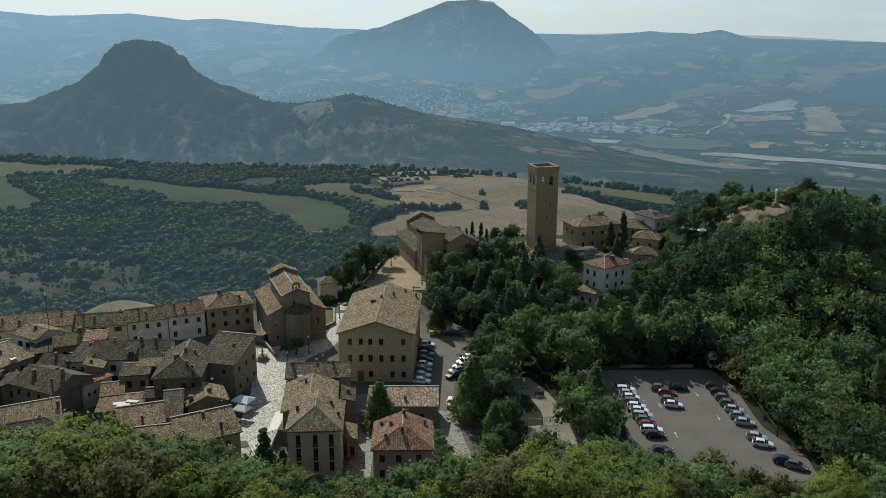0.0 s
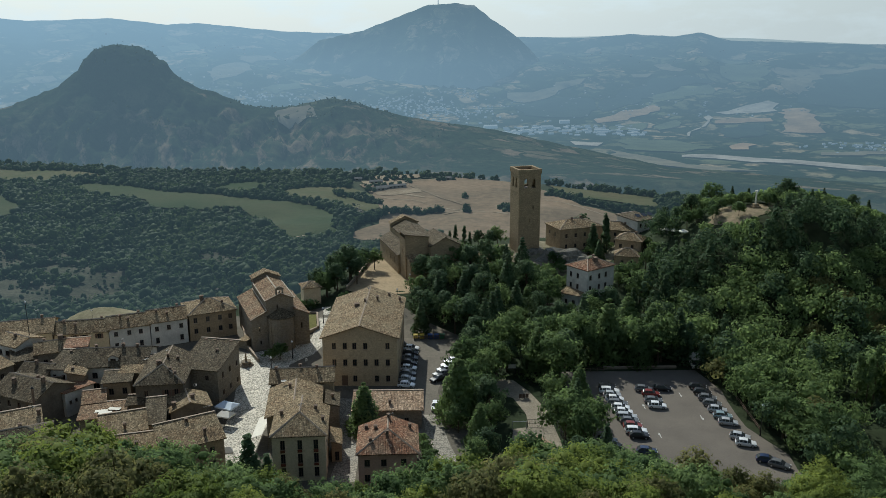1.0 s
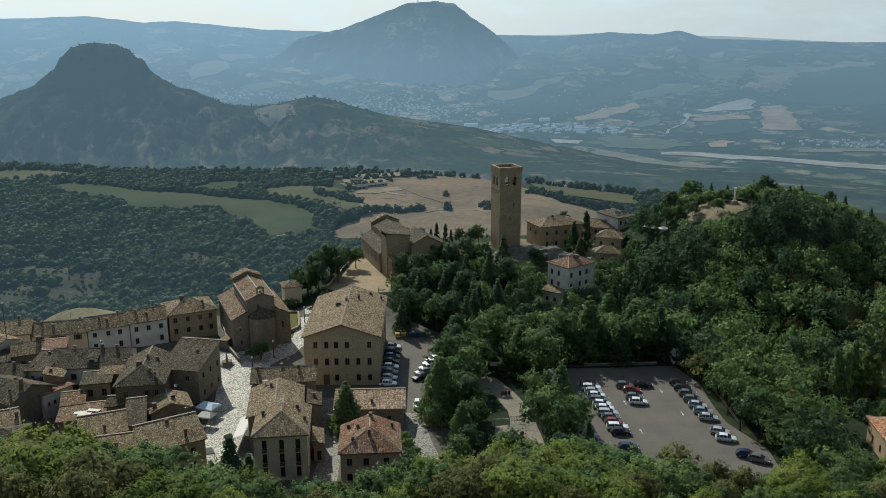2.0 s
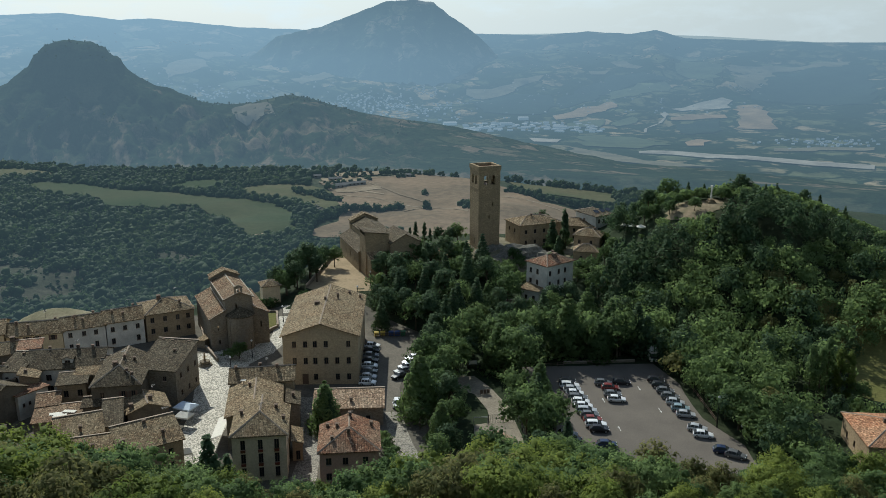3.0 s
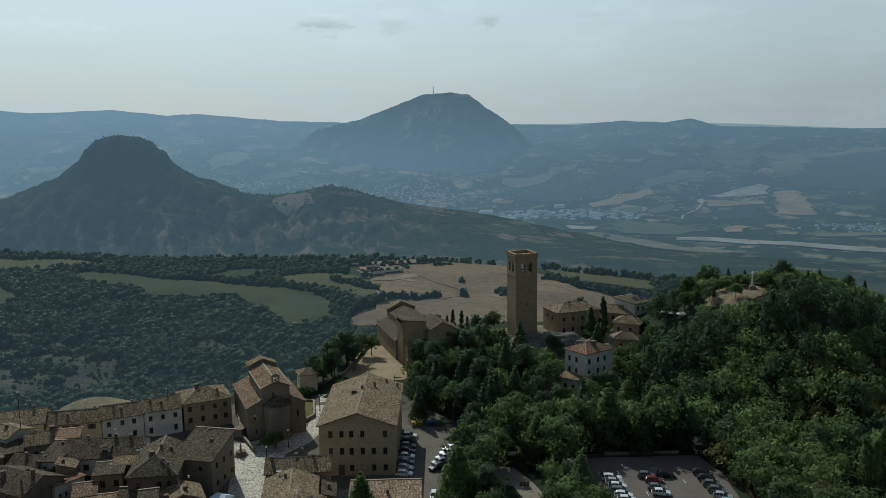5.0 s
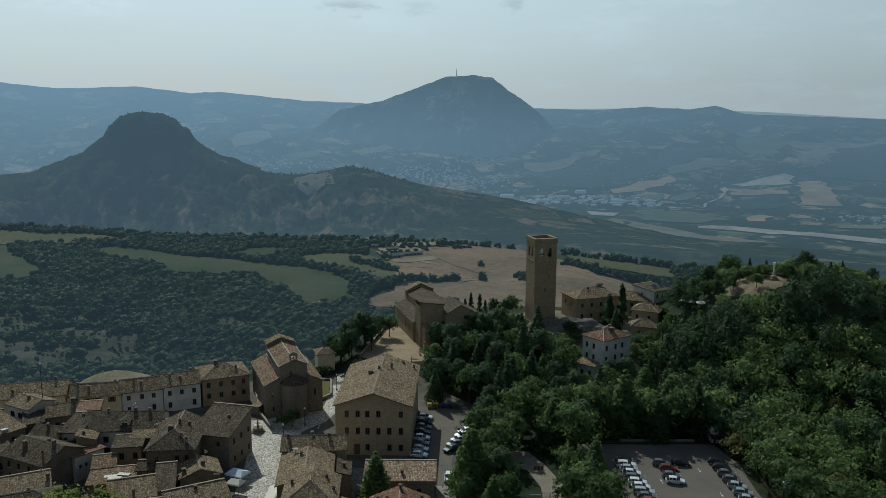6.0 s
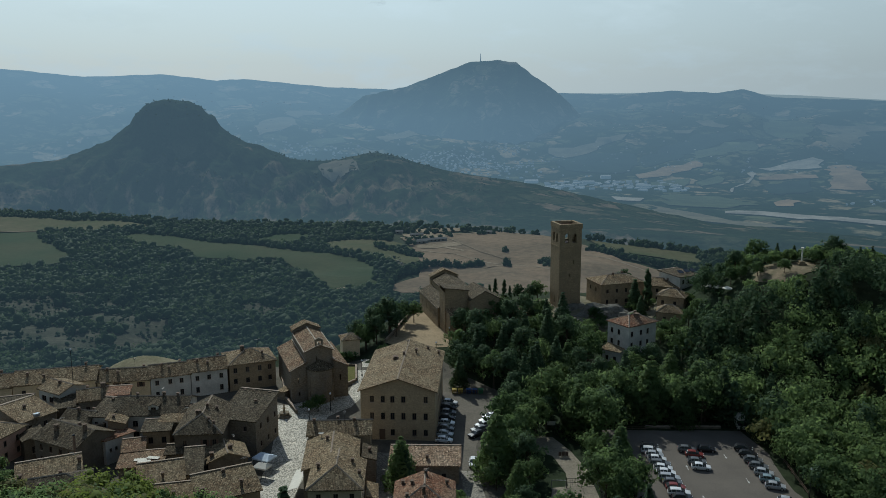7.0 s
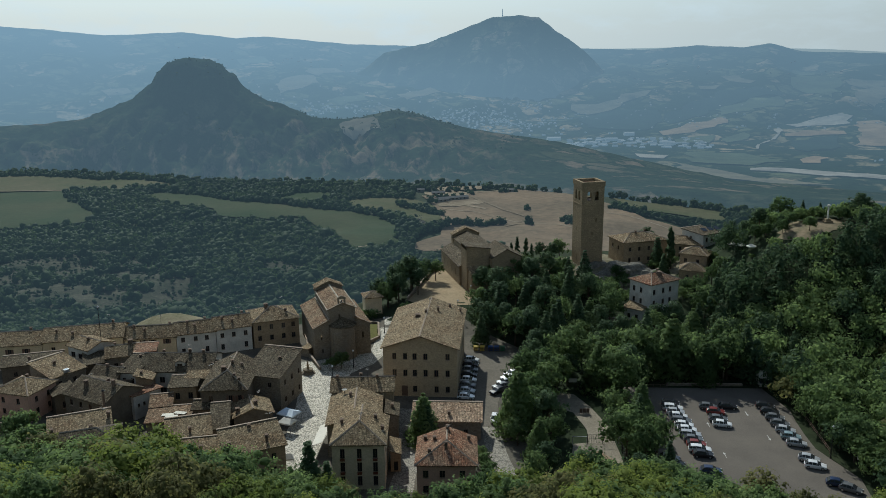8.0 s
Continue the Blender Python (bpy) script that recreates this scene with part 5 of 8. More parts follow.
# --- the huddle of houses west of the square
HUDDLE = [
    # label, front left, front right, depth, eave, rise, roof, wall, tile, windows, chimneys
    ("tall stone house over the square with a grey tile roof", (-54.6, 176.2), (-46.0, 174.2), 11.0, 7.8, 2.9, "shed", "stone", "tile_dark",
     [("f", (6.2,), (5.4,), 0.9, 1.1, "none"), ("r", (2.5, 6, 9.5), (1.2, 5.3), 0.9, 1.3, "none")], [(5.6, 6.8, 0.7), (1.0, 10.8, 1.6), (7.2, 10.8, 1.6), (3.2, 10.8, 1.6)]),
    ("buff stone house with a hipped front and skylights", (-61.3, 166.7), (-51.6, 167.6), 15.5, 7.9, 2.6, "hipf", "grey", "tile_dark",
     [("f", (2.0,), (5.2,), 0.85, 1.4, "none"), ("f", (6.2, 8.2), (5.3,), 0.85, 1.4, "open"), ("f", (7.6,), (0.2,), 1.8, 2.6, "door")], [(3.8, 6, 0.9, 0.9), (6.6, 3.4, 0.5), (7.8, 2.2, 0.8), (5.2, 9, 0.8), (7.0, 10, 0.6)]),
    ("long house with a dormer in its tile roof", (-79.8, 179.2), (-63.6, 180.2), 11.0, 7.0, 2.3, "x", "white", "tile_dark",
     [("f", (2.6, 5.0, 8.0, 12), (4.2,), 1.2, 1.4, "none"), ("f", (5, 9), (0.8,), 1.6, 2.2, "none")], [(10.2, 5.6, 0.9, 0.55), (13.5, 5.2, 0.9, 0.5), (4, 6, 0.7)]),
    ("squat stone house with a patched roof and chimney stacks", (-68.2, 177.0), (-62.4, 177.0), 7.0, 6.4, 1.4, "shed", "stone", "tile", [("f", (2, 4), (3.6,), 0.8, 1.2, "none")], [(0.8, 6.0, 1.0), (4.4, 5.6, 0.9), (5.0, 5.9, 0.9)]),
    ("small stone house with a gabled front", (-52.6, 160.8), (-45.2, 164.0), 7.0, 4.5, 1.5, "y", "grey", "tile", [("f", (5.0,), (2.2,), 1.0, 1.1, "none")], [(1.0, 1.6, 0.9, 0.7), (4.9, 2.4, 0.8, 0.7)]),
    ("near house with a broad tile roof over the square", (-47.6, 140.2), (-38.1, 145.4), 7.0, 6.5, 2.2, "shed", "buff", "tile", [("f", (2.2, 5.4, 8.6), (1.2, 4.0), 0.9, 1.3, "none"), ("r", (2.0, 5.0), (1.2, 4.1), 0.9, 1.3, "none")], [(7.8, 1.6, 0.9), (5.6, 6.4, 1.6), (0.7, 1.6, 0.8, 0.6)]),
    ("lower wing with a pale tile edge beside the broad roof", (-58.4, 141.4), (-48.2, 144.0), 5.5, 5.0, 1.3, "shed", "buff", "tile", [("f", (3, 6.5), (2.2,), 0.9, 1.2, "none")], [(5.0, 2, 0.7)]),
    ("low house with a lean-to tile roof", (-62.3, 149.0), (-54.6, 151.8), 5.6, 5.3, 1.7, "shed", "buff", "tile", [("f", (2, 5), (2.2,), 0.9, 1.1, "none")], [(4.4, 0.8, 0.6)]),
    ("small stone outhouse with a tile roof in the lane", (-55.6, 155.0), (-52.4, 155.8), 8.5, 4.6, 1.9, "shed", "stone", "tile_dark", [("f", (1.6,), (1.4,), 1.0, 1.6, "none")], []),
    ("grey rendered house with a gabled tile roof", (-92.0, 167.8), (-80.9, 162.4), 10.4, 6.4, 2.2, "x", "grey", "tile_dark", [("f", (2.0, 5.0, 8.0, 10.6), (1.3, 4.1), 0.9, 1.4, "none"), ("r", (7.6,), (1.2, 4.1), 0.9, 1.5, "none")], [(3.6, 3, 1.4, 0.7), (10.4, 4.6, 1.6, 0.6), (7.2, 6, 0.6)]),
    ("near house with a long pale tile roof", (-85.6, 148.4), (-75.4, 153.4), 6.0, 5.4, 1.7, "shed", "buff", "tile", [("f", (3, 7, 11), (1.2, 3.9), 0.9, 1.3, "none")], [(11.2, 3.5, 1.4, 0.6)]),
    ("near house with a hipped mossy roof under the trees", (-87.4, 139.6), (-70.6, 146.8), 8.4, 5.6, 1.9, "hip", "grey", "tile_dark", [("f", (3, 8, 13), (1.2, 3.4), 0.9, 1.2, "none")], [(6, 4.5, 1.2, 0.6), (9.5, 2.0, 0.9), (13, 5, 0.7)]),
    ("pale top-storey house with a shallow tile roof", (-103.1, 192.4), (-96.3, 188.6), 7.4, 8.3, 1.2, "x", "white", "tile", [("f", (1.8, 4.6), (5.6,), 1.6, 1.3, "none"), ("r", (2, 5.2), (5.4,), 1.3, 1.5, "none")], [(4, 3, 0.6)]),
    ("old house with a patched tile roof in the lanes", (-98.8, 175.6), (-94.4, 182.6), 9.0, 6.4, 1.8, "shed", "stone", "tile", [("f", (2, 5.6), (1.3, 4.0), 0.9, 1.2, "none")], [(4, 5.4, 0.8)]),
    ("dark stone house deep in the lanes", (-91.4, 178.0), (-84.6, 176.4), 7.0, 6.0, 1.6, "x", "stone", "tile_dark", [("f", (2, 5), (3.6,), 0.9, 1.2, "none")], [(3, 3, 0.9), (5.5, 5, 0.7)]),
    ("narrow stone house with stepped roofs", (-84.4, 178.4), (-79.9, 177.9), 7.4, 7.0, 1.7, "shed", "white", "tile_dark", [("f", (1.2, 3.2), (4.6,), 0.8, 1.2, "none")], [(2, 6.6, 1.0)]),
    ("stone house with a mottled roof beside a white gable", (-91.0, 186.8), (-84.8, 189.4), 7.0, 7.2, 1.6, "x", "stone", "tile", [("f", (2.0, 4.6), (4.4,), 0.9, 1.2, "none")], [(5.6, 3.6, 1.1, 0.9), (2, 5, 0.8)]),
    ("tall pale house with a brick roof terrace", (-84.0, 187.0), (-79.6, 188.0), 5.0, 8.6, 0.4, "shed", "grey", "tile_red", [("f", (1.4, 3.2), (5.0,), 0.9, 1.4, "none")], []),
    ("flat-roofed stone infill between the lanes", (-95.0, 184.0), (-91.0, 186.0), 6.0, 6.4, 0.8, "shed", "grey", "tile_dark", [("f", (2.0,), (3.6,), 0.9, 1.2, "none")], []),
    ("white rendered house with a roof terrace", (-77.0, 168.4), (-73.2, 174.4), 5.4, 5.2, 0.4, "shedl", "white", "tile_red", [("f", (1.2, 2.6, 4.0), (2.7,), 0.6, 0.8, "none"), ("f", (5.8,), (2.2,), 0.9, 1.8, "none")], []),
    ("small tan house with a flat tiled top", (-70.4, 172.4), (-64.8, 173.4), 5.2, 6.0, 0.6, "shed", "buff", "tile_dark", [("f", (1.6, 4.4), (3.2,), 1.0, 1.5, "none")], []),
    ("low shed under pale roofing sheets", (-71.0, 160.0), (-61.8, 162.0), 6.4, 3.4, 0.5, "shed", "stone", "tile_brown", [("f", (3, 6.5), (1.0,), 1.2, 1.2, "none")], []),
    ("pink rendered house with a pyramid tile roof", (-108.6, 168.8), (-99.6, 166.6), 8.6, 6.2, 2.0, "hip", "pink", "tile", [("f", (2.4, 6.4), (1.2, 3.9), 0.9, 1.3, "none"), ("r", (2.4, 6), (1.2, 3.9), 0.9, 1.3, "none")], [(4.5, 5.5, 0.7)]),
    ("narrow grey house with a mono-pitch roof", (-102.0, 179.6), (-98.6, 184.8), 6.0, 6.4, 1.2, "shed", "grey", "tile_dark", [("f", (2.2,), (3.6,), 0.9, 1.2, "none")], []),
    ("long grey garden house with a mono-pitch roof", (-116.0, 184.6), (-103.6, 189.0), 5.0, 5.2, 1.0, "shed", "grey", "tile_dark", [("f", (3, 7, 11), (2.6,), 0.9, 1.2, "none")], [(6, 2, 0.8)]),
    ("low grey outbuilding at the town's edge", (-118.5, 152.0), (-107.0, 152.8), 7.0, 4.4, 1.2, "shed", "grey", "tile_dark", [("f", (3, 8), (1.4,), 0.9, 1.2, "none")], []),
]
HUDDLE += [
    ("low lean-to with a dark tile roof in the yard", (-84.6, 172.4), (-80.4, 173.6), 4.2, 4.2, 1.1, "shed", "stone", "tile_dark", [("f", (2.0,), (1.6,), 0.9, 1.4, "none")], []),
    ("small stone store with a sagging tile roof", (-95.6, 170.0), (-92.4, 172.6), 5.0, 4.6, 1.0, "shedr", "grey", "tile_dark", [("f", (2.0,), (1.4,), 0.9, 1.6, "none")], []),
    ("narrow stair house with a steep tile roof", (-79.0, 174.8), (-75.6, 175.4), 3.6, 6.6, 1.2, "shedl", "buff", "tile", [("f", (1.7,), (3.6,), 0.9, 1.3, "none")], [(1.0, 1.6, 0.8)]),
    ("small back building with a patched roof", (-72.4, 166.2), (-68.4, 167.4), 4.6, 4.0, 0.9, "shed", "stone", "tile_brown", [("f", (1.8,), (1.2,), 1.0, 1.6, "none")], []),
    ("low passage roof between two houses", (-62.6, 164.6), (-58.8, 165.0), 2.6, 4.4, 1.0, "shed", "grey", "tile_dark", [("f", (1.8,), (0.8,), 1.4, 2.2, "none")], []),
]
for row in HUDDLE:
    house(*row)

# ---------------------------------------------------------------- romanesque parish church, apse towards the castle
def arch_ring(cx, cy, r, a0, a1, k):
    return [(cx + r * math.cos(radians(a0 + (a1 - a0) * i / k)), cy + r * math.sin(radians(a0 + (a1 - a0) * i / k))) for i in range(k + 1)]


def parish_church():
    root = tagged(new("church"), "romanesque stone parish church with a broad round apse and tile roofs", "church")
    ang = radians(21)
    root.matrix_basis = Matrix.Translation((-44.6, 205.6, 0)) @ Matrix.Rotation(ang, 4, "Z")
    W, Dp, n0, n1, ze, zn = 14.8, 21.0, 4.0, 11.0, 8.2, 13.0
    b = Build()
    slits = [(1.7, 2.1, 5.2, 6.6), (1.9, 2.3, 1.6, 2.6)]
    wall_panel(b, (0, 0), (n0, 0), -1.5, ze + 0.3, slits)
    wall_panel(b, (n1, 0), (W, 0), -1.5, ze + 0.3, [(1.6, 2.0, 4.6, 6.2)])
    b.face((0, 0, ze + 0.3), (n0, 0, ze + 0.3), (n0, 0, ze + 2.0))
    b.face((n1, 0, ze + 0.3), (W, 0, ze + 0.3), (n1, 0, ze + 2.0))
    wall_panel(b, (W, 0), (W, Dp), -1.5, ze, [(s, s + 0.4, 4.5, 6.0) for s in (4, 9, 14, 19)])
    wall_panel(b, (W, Dp), (0, Dp), -1.5, ze, [])
    wall_panel(b, (0, Dp), (0, 0), -1.5, ze, [(s, s + 0.4, 4.5, 6.0) for s in (4, 9, 14, 19)])
    part("aisle_wall", b.mesh("aisle_wall", M["stone"]), None, root)
    b = Build()
    wall_panel(b, (n0, 0.4), (n1, 0.4), -1.5, zn, [(2.6, 3.0, 10.2, 11.6)])
    b.face((n0, 0.4, zn), (n1, 0.4, zn), ((n0 + n1) / 2, 0.4, zn + 1.5))
    wall_panel(b, (n1, 0.4), (n1, Dp), ze, zn, [(s, s + 0.4, 11.2, 12.4) for s in (4, 8, 12, 16)])
    wall_panel(b, (n0, Dp), (n0, 0.4), ze, zn, [(s, s + 0.4, 11.2, 12.4) for s in (4, 8, 12, 16)])
    wall_panel(b, (n1, Dp), (n0, Dp), -1.5, zn, [])
    b.face((n1, Dp, zn), (n0, Dp, zn), ((n0 + n1) / 2, Dp, zn + 1.5))
    part("nave_wall", b.mesh("nave_wall", M["stone"]), None, root)
    rb, rd = roof_mesh("y", n1 - n0, Dp - 0.4, 1.5, 0.4, zn, 0.2, None)
    part("nave_roof", rb.mesh("nave_roof", M["tile_brown"]), None, root, "brown tile roof of the nave", Matrix.Translation((n0, 0.4, 0)))
    # the far bay stands a little higher
    b = Build()
    b.box(n0 - 0.2, n1 + 0.2, Dp - 3.0, Dp + 0.1, zn, zn + 1.0)
    b.face((n0 - 0.2, Dp - 3, zn + 1), (n1 + 0.2, Dp - 3, zn + 1), ((n0 + n1) / 2, Dp - 3, zn + 2.6))
    part("bay_wall", b.mesh("bay_wall", M["stone"]), None, root)
    rb, rd = roof_mesh("y", n1 - n0 + 0.4, 3.1, 1.6, 0.35, zn + 1.0, 0.2, None)
    part("bay_roof", rb.mesh("bay_roof", M["tile"]), None, root, "", Matrix.Translation((n0 - 0.2, Dp - 3.0, 0)))
    for nm, x0, x1, kind in (("aisle_roof", 0, n0, "shedr"), ("aisle_roof", n1, W, "shedl")):
        rb, _ = roof_mesh(kind, x1 - x0, Dp, 2.2, 0.35, ze, 0.2, None)
        part(nm, rb.mesh(nm, M["tile_brown"]), None, root, "", Matrix.Translation((x0, 0, 0)))
    # mortared ridge and verges
    def strip(nm, p, q, wide=0.2):
        p, q = Vector(p), Vector(q)
        t = (q - p).normalized()
        o = t.cross(Vector((0, 0, 1))).normalized() * wide
        b = Build()
        u = Vector((0, 0, 0.1))
        b.face(p - o, p + u, q + u, q - o, flip=True)
        b.face(p + o, p + u, q + u, q + o)
        part(nm, b.mesh(nm, M["coping"]), None, root)
    xm = (n0 + n1) / 2
    strip("ridge_cap", (xm, 0.0, zn + 1.72), (xm, Dp - 3.2, zn + 1.72))
    for xa, za, xb, zb in ((-0.35, ze + 0.02, n0, ze + 2.42), (n1, ze + 2.42, W + 0.35, ze + 0.02), (n0 - 0.4, zn + 0.05, xm, zn + 1.75), (xm, zn + 1.75, n1 + 0.4, zn + 0.05)):
        strip("verge", (xa, -0.2, za + 0.2), (xb, -0.2, zb + 0.02))
    for xa in (n0 - 0.38, n1 + 0.38):
        strip("verge", (xa, 0.0, zn + 0.08), (xa, Dp - 3.2, zn + 0.08), 0.14)
    for xa in (n0 - 0.12, n1 + 0.12):
        strip("flashing", (xa, 0.2, ze + 2.42), (xa, Dp - 0.3, ze + 2.42), 0.14)
    # the apse
    for cx, r, h in (((n0 + n1) / 2, 3.4, 8.9),):
        ring = arch_ring(cx, 0.1, r, 180, 360, 12)
        b = Build()
        for p, q in zip(ring, ring[1:]):
            b.face((*p, -1.5), (*q, -1.5), (*q, h), (*p, h))
        for i in range(2, 11, 4):
            p = Vector((*ring[i], 0))
            o = (p - Vector((cx, 0.1, 0))).normalized() * 0.12
            t = Vector((-o.y, o.x, 0)).normalized() * 0.16
            b.face(p - t + o, p + t + o, p + t + o + Vector((0, 0, h - 0.3)), p - t + o + Vector((0, 0, h - 0.3)))
            b.face(p - t, p - t + o, p - t + o + Vector((0, 0, h - 0.3)), p - t + Vector((0, 0, h - 0.3)))
            b.face(p + t + o, p + t, p + t + Vector((0, 0, h - 0.3)), p + t + o + Vector((0, 0, h - 0.3)))
        ap = part("apse", b.mesh("apse", M["stone"]), None, root)
        b = Build()
        out_ = arch_ring(cx, 0.1, r + 0.3, 180, 360, 12)
        for p, q in zip(out_, out_[1:]):
            b.face((*p, h), (*q, h), (cx, 0.38, h + r * 0.55))
            b.face((*p, h - 0.2), (*q, h - 0.2), (*q, h), (*p, h))
        part("apse_roof", b.mesh("apse_roof", M["tile_dark"]), None, ap, "low conical stone-tile roof")
    b = Build()
    cx = (n0 + n1) / 2
    b.box(cx - 1.0, cx - 0.6, 0.1, 0.7, zn + 1.2, zn + 2.6)
    b.box(cx + 0.6, cx + 1.0, 0.1, 0.7, zn + 1.2, zn + 2.6)
    b.box(cx - 1.1, cx + 1.1, 0.05, 0.75, zn + 2.6, zn + 3.0)
    b.face((cx - 1.1, 0.05, zn + 3), (cx + 1.1, 0.05, zn + 3), (cx, 0.05, zn + 3.6))
    b.face((cx - 1.1, 0.05, zn + 3), (cx, 0.05, zn + 3.6), (cx, 0.75, zn + 3.6), (cx - 1.1, 0.75, zn + 3), flip=True)
    b.face((cx + 1.1, 0.05, zn + 3), (cx + 1.1, 0.75, zn + 3), (cx, 0.75, zn + 3.6), (cx, 0.05, zn + 3.6))
    bc = part("bellcote", b.mesh("bellcote", M["stone"]), None, root)
    b = Build()
    b.tube(cx, 0.4, zn + 1.6, zn + 2.0, 0.32, 0.2, 10)
    b.tube(cx, 0.4, zn + 2.0, zn + 2.3, 0.2, 0.05, 10)
    part("bell", b.mesh("bell", M["iron"]), None, bc)


parish_church()
house("low stone building between church and wall", (-49.6, 208.4), (-46.6, 207.2), 14, 1.6, 0.6, "shedr", "stone", "tile", [], [], over=0.2)
house("small cream house behind the parish church", (-36.4, 241), (-31.6, 242.6), 5, 3.6, 1.3, "hip", "cream", "tile", [("f", (2, 5), (4,), 0.8, 1.1, "none")], [], base=2.0)

# ---------------------------------------------------------------- watch tower on its rock
def tower():
    root = tagged(new("tower"), "tall square medieval stone bell tower with open top storey", "tower")
    S, H_, B0 = 7.9, 29.8, 4.0
    # its near corner lies at the left third of the view
    root.matrix_basis = Matrix.Translation((31.4, 281.6, B0)) @ Matrix.Rotation(radians(12.0 + 4.0), 4, "Z")
    def side_holes(n):
        c = S / 2
        hs = [(c - 2.1, c - 0.6, 23.4, 26.6), (c + 0.6, c + 2.1, 23.4, 26.6)]
        hs += [(c + 1.1, c + 1.45, 16.0, 17.4), (c - 0.2, c + 0.15, 11.6, 12.8)] if n % 2 == 0 else [(c + 0.3, c + 0.65, 2.2, 4.6), (c - 0.5, c - 0.2, 12.8, 14.0)]
        return hs
    plan = [(0, 0), (S, 0), (S, S), (0, S)]
    b = Build()
    for i in range(4):
        wall_panel(b, plan[i], plan[(i + 1) % 4], -9, 28.6, side_holes(i), 0.8)
    part("shaft", b.mesh("shaft", M["sand"]), None, root)
    for z, o, h in ((21.9, 0.12, 0.35), (28.2, 0.2, 0.4)):
        b = Build()
        b.box(-o, S + o, -o, 0.0, z, z + h)
        b.box(-o, S + o, S, S + o, z, z + h)
        b.box(-o, 0.0, 0, S, z, z + h)
        b.box(S, S + o, 0, S, z, z + h)
        part("string_course", b.mesh("string_course", M["sand"]), None, root)
    b = Build()
    o, t = 0.22, 0.7
    for x0, x1, y0, y1 in ((-o, S + o, -o, t), (-o, S + o, S - t, S + o), (-o, t, t, S - t), (S - t, S + o, t, S - t)):
        b.box(x0, x1, y0, y1, 28.6, 29.8)
    part("parapet", b.mesh("parapet", M["sand"]), None, root)
    b = Build()
    b.face((t, t, 28.9), (S - t, t, 28.9), (S - t, S - t, 28.9), (t, S - t, 28.9))
    part("top_floor", b.mesh("top_floor", M["tile_red"]), None, root, "worn terracotta paved top")
    b = Build()
    b.box(0.8, S - 0.8, 0.8, S - 0.8, 22.6, 22.9)
    part("belfry_floor", b.mesh("belfry_floor", M["wood"]), None, root)
    # thin arch heads in the belfry openings
    for i in range(4):
        p, q = Vector((*plan[i], 0)), Vector((*plan[(i + 1) % 4], 0))
        tt = (q - p).normalized()
        inn = Vector((-tt.y, tt.x, 0))
        for c in (S / 2 - 1.35, S / 2 + 1.35):
            b = Build()
            k = 8
            for j in range(k):
                a0, a1 = math.pi * j / k, math.pi * (j + 1) / k
                lo = [p + tt * (c - 0.75 * math.cos(a)) + Vector((0, 0, 25.85 + 0.75 * math.sin(a))) for a in (a0, a1)]
                hi = [p + tt * (c - 0.75 * math.cos(a)) + Vector((0, 0, 26.62)) for a in (a0, a1)]
                b.face(lo[0], lo[1], hi[1], hi[0])
                b.face(lo[0] + inn * 0.5, lo[1] + inn * 0.5, lo[1], lo[0])
            part("arch_head", b.mesh("arch_head", M["sand"]), None, root)


tower()

# ---------------------------------------------------------------- cathedral
def cathedral():
    root = tagged(new("cathedral"), "sandstone romanesque cathedral with stepped grey-brown roofs", "cathedral")
    root.matrix_basis = Matrix.Translation((-5.8, 254.2, 3.4)) @ Matrix.Rotation(radians(17), 4, "Z")
    # local x across the building, y along it, away from the castle
    def block(nm, x0, x1, y0, y1, e, rise, kind, tile="tile_dark", holes=()):
        b = Build()
        plan = [(x0, y0), (x1, y0), (x1, y1), (x0, y1)]
        for i in range(4):
            wall_panel(b, plan[i], plan[(i + 1) % 4], -3, e, [h[1:] for h in holes if h[0] == i])
        xm, ym = (x0 + x1) / 2, (y0 + y1) / 2
        if kind == "y":
            b.face((x0, y0, e), (x1, y0, e), (xm, y0, e + rise))
            b.face((x1, y1, e), (x0, y1, e), (xm, y1, e + rise))
        if kind == "x":
            b.face((x1, y0, e), (x1, y1, e), (x1, ym, e + rise))
            b.face((x0, y1, e), (x0, y0, e), (x0, ym, e + rise))
        if kind == "shedr":
            b.face((x0, y0, e), (x1, y0, e), (x1, y0, e + rise))
            b.face((x1, y0, e), (x1, y1, e), (x1, y1, e + rise), (x1, y0, e + rise))
            b.face((x1, y1, e), (x0, y1, e), (x1, y1, e + rise))
        if kind == "shedl":
            b.face((x0, y0, e), (x1, y0, e), (x0, y0, e + rise))
            b.face((x1, y1, e), (x0, y1, e), (x0, y1, e + rise))
        w = part(nm + "_wall", b.mesh(nm + "_wall", M["sand"]), None, root)
        rb, _ = roof_mesh(kind, x1 - x0, y1 - y0, rise, 0.35, e, 0.22, None)
        part(nm + "_roof", rb.mesh(nm + "_roof", M[tile]), None, root, "", Matrix.Translation((x0, y0, 0)))
    return root, block


root_c, block_c = cathedral()
block_c("aisle", -0.6, 3.4, 9, 33, 6.2, 2.4, "shedr", holes=[(3, s, s + 0.5, 2.8, 4.8) for s in (4, 9, 14, 19)])
block_c("nave", 3.4, 12.4, 9, 33, 10.6, 2.0, "y")
block_c("far_gable", 3.2, 12.6, 31.5, 34, 11.6, 2.2, "y", "tile")
block_c("transept", 0.0, 7.6, 2.6, 9, 13.2, 1.2, "shedl", "tile_dark", holes=[(3, 3.0, 3.5, 6, 9.5)])
block_c("apse", 0.4, 5.2, -1.6, 2.6, 6.6, 1.4, "shed", "tile", holes=[(0, 1.2, 1.6, 2.6, 4.6), (0, 3.0, 3.4, 2.6, 4.6)])
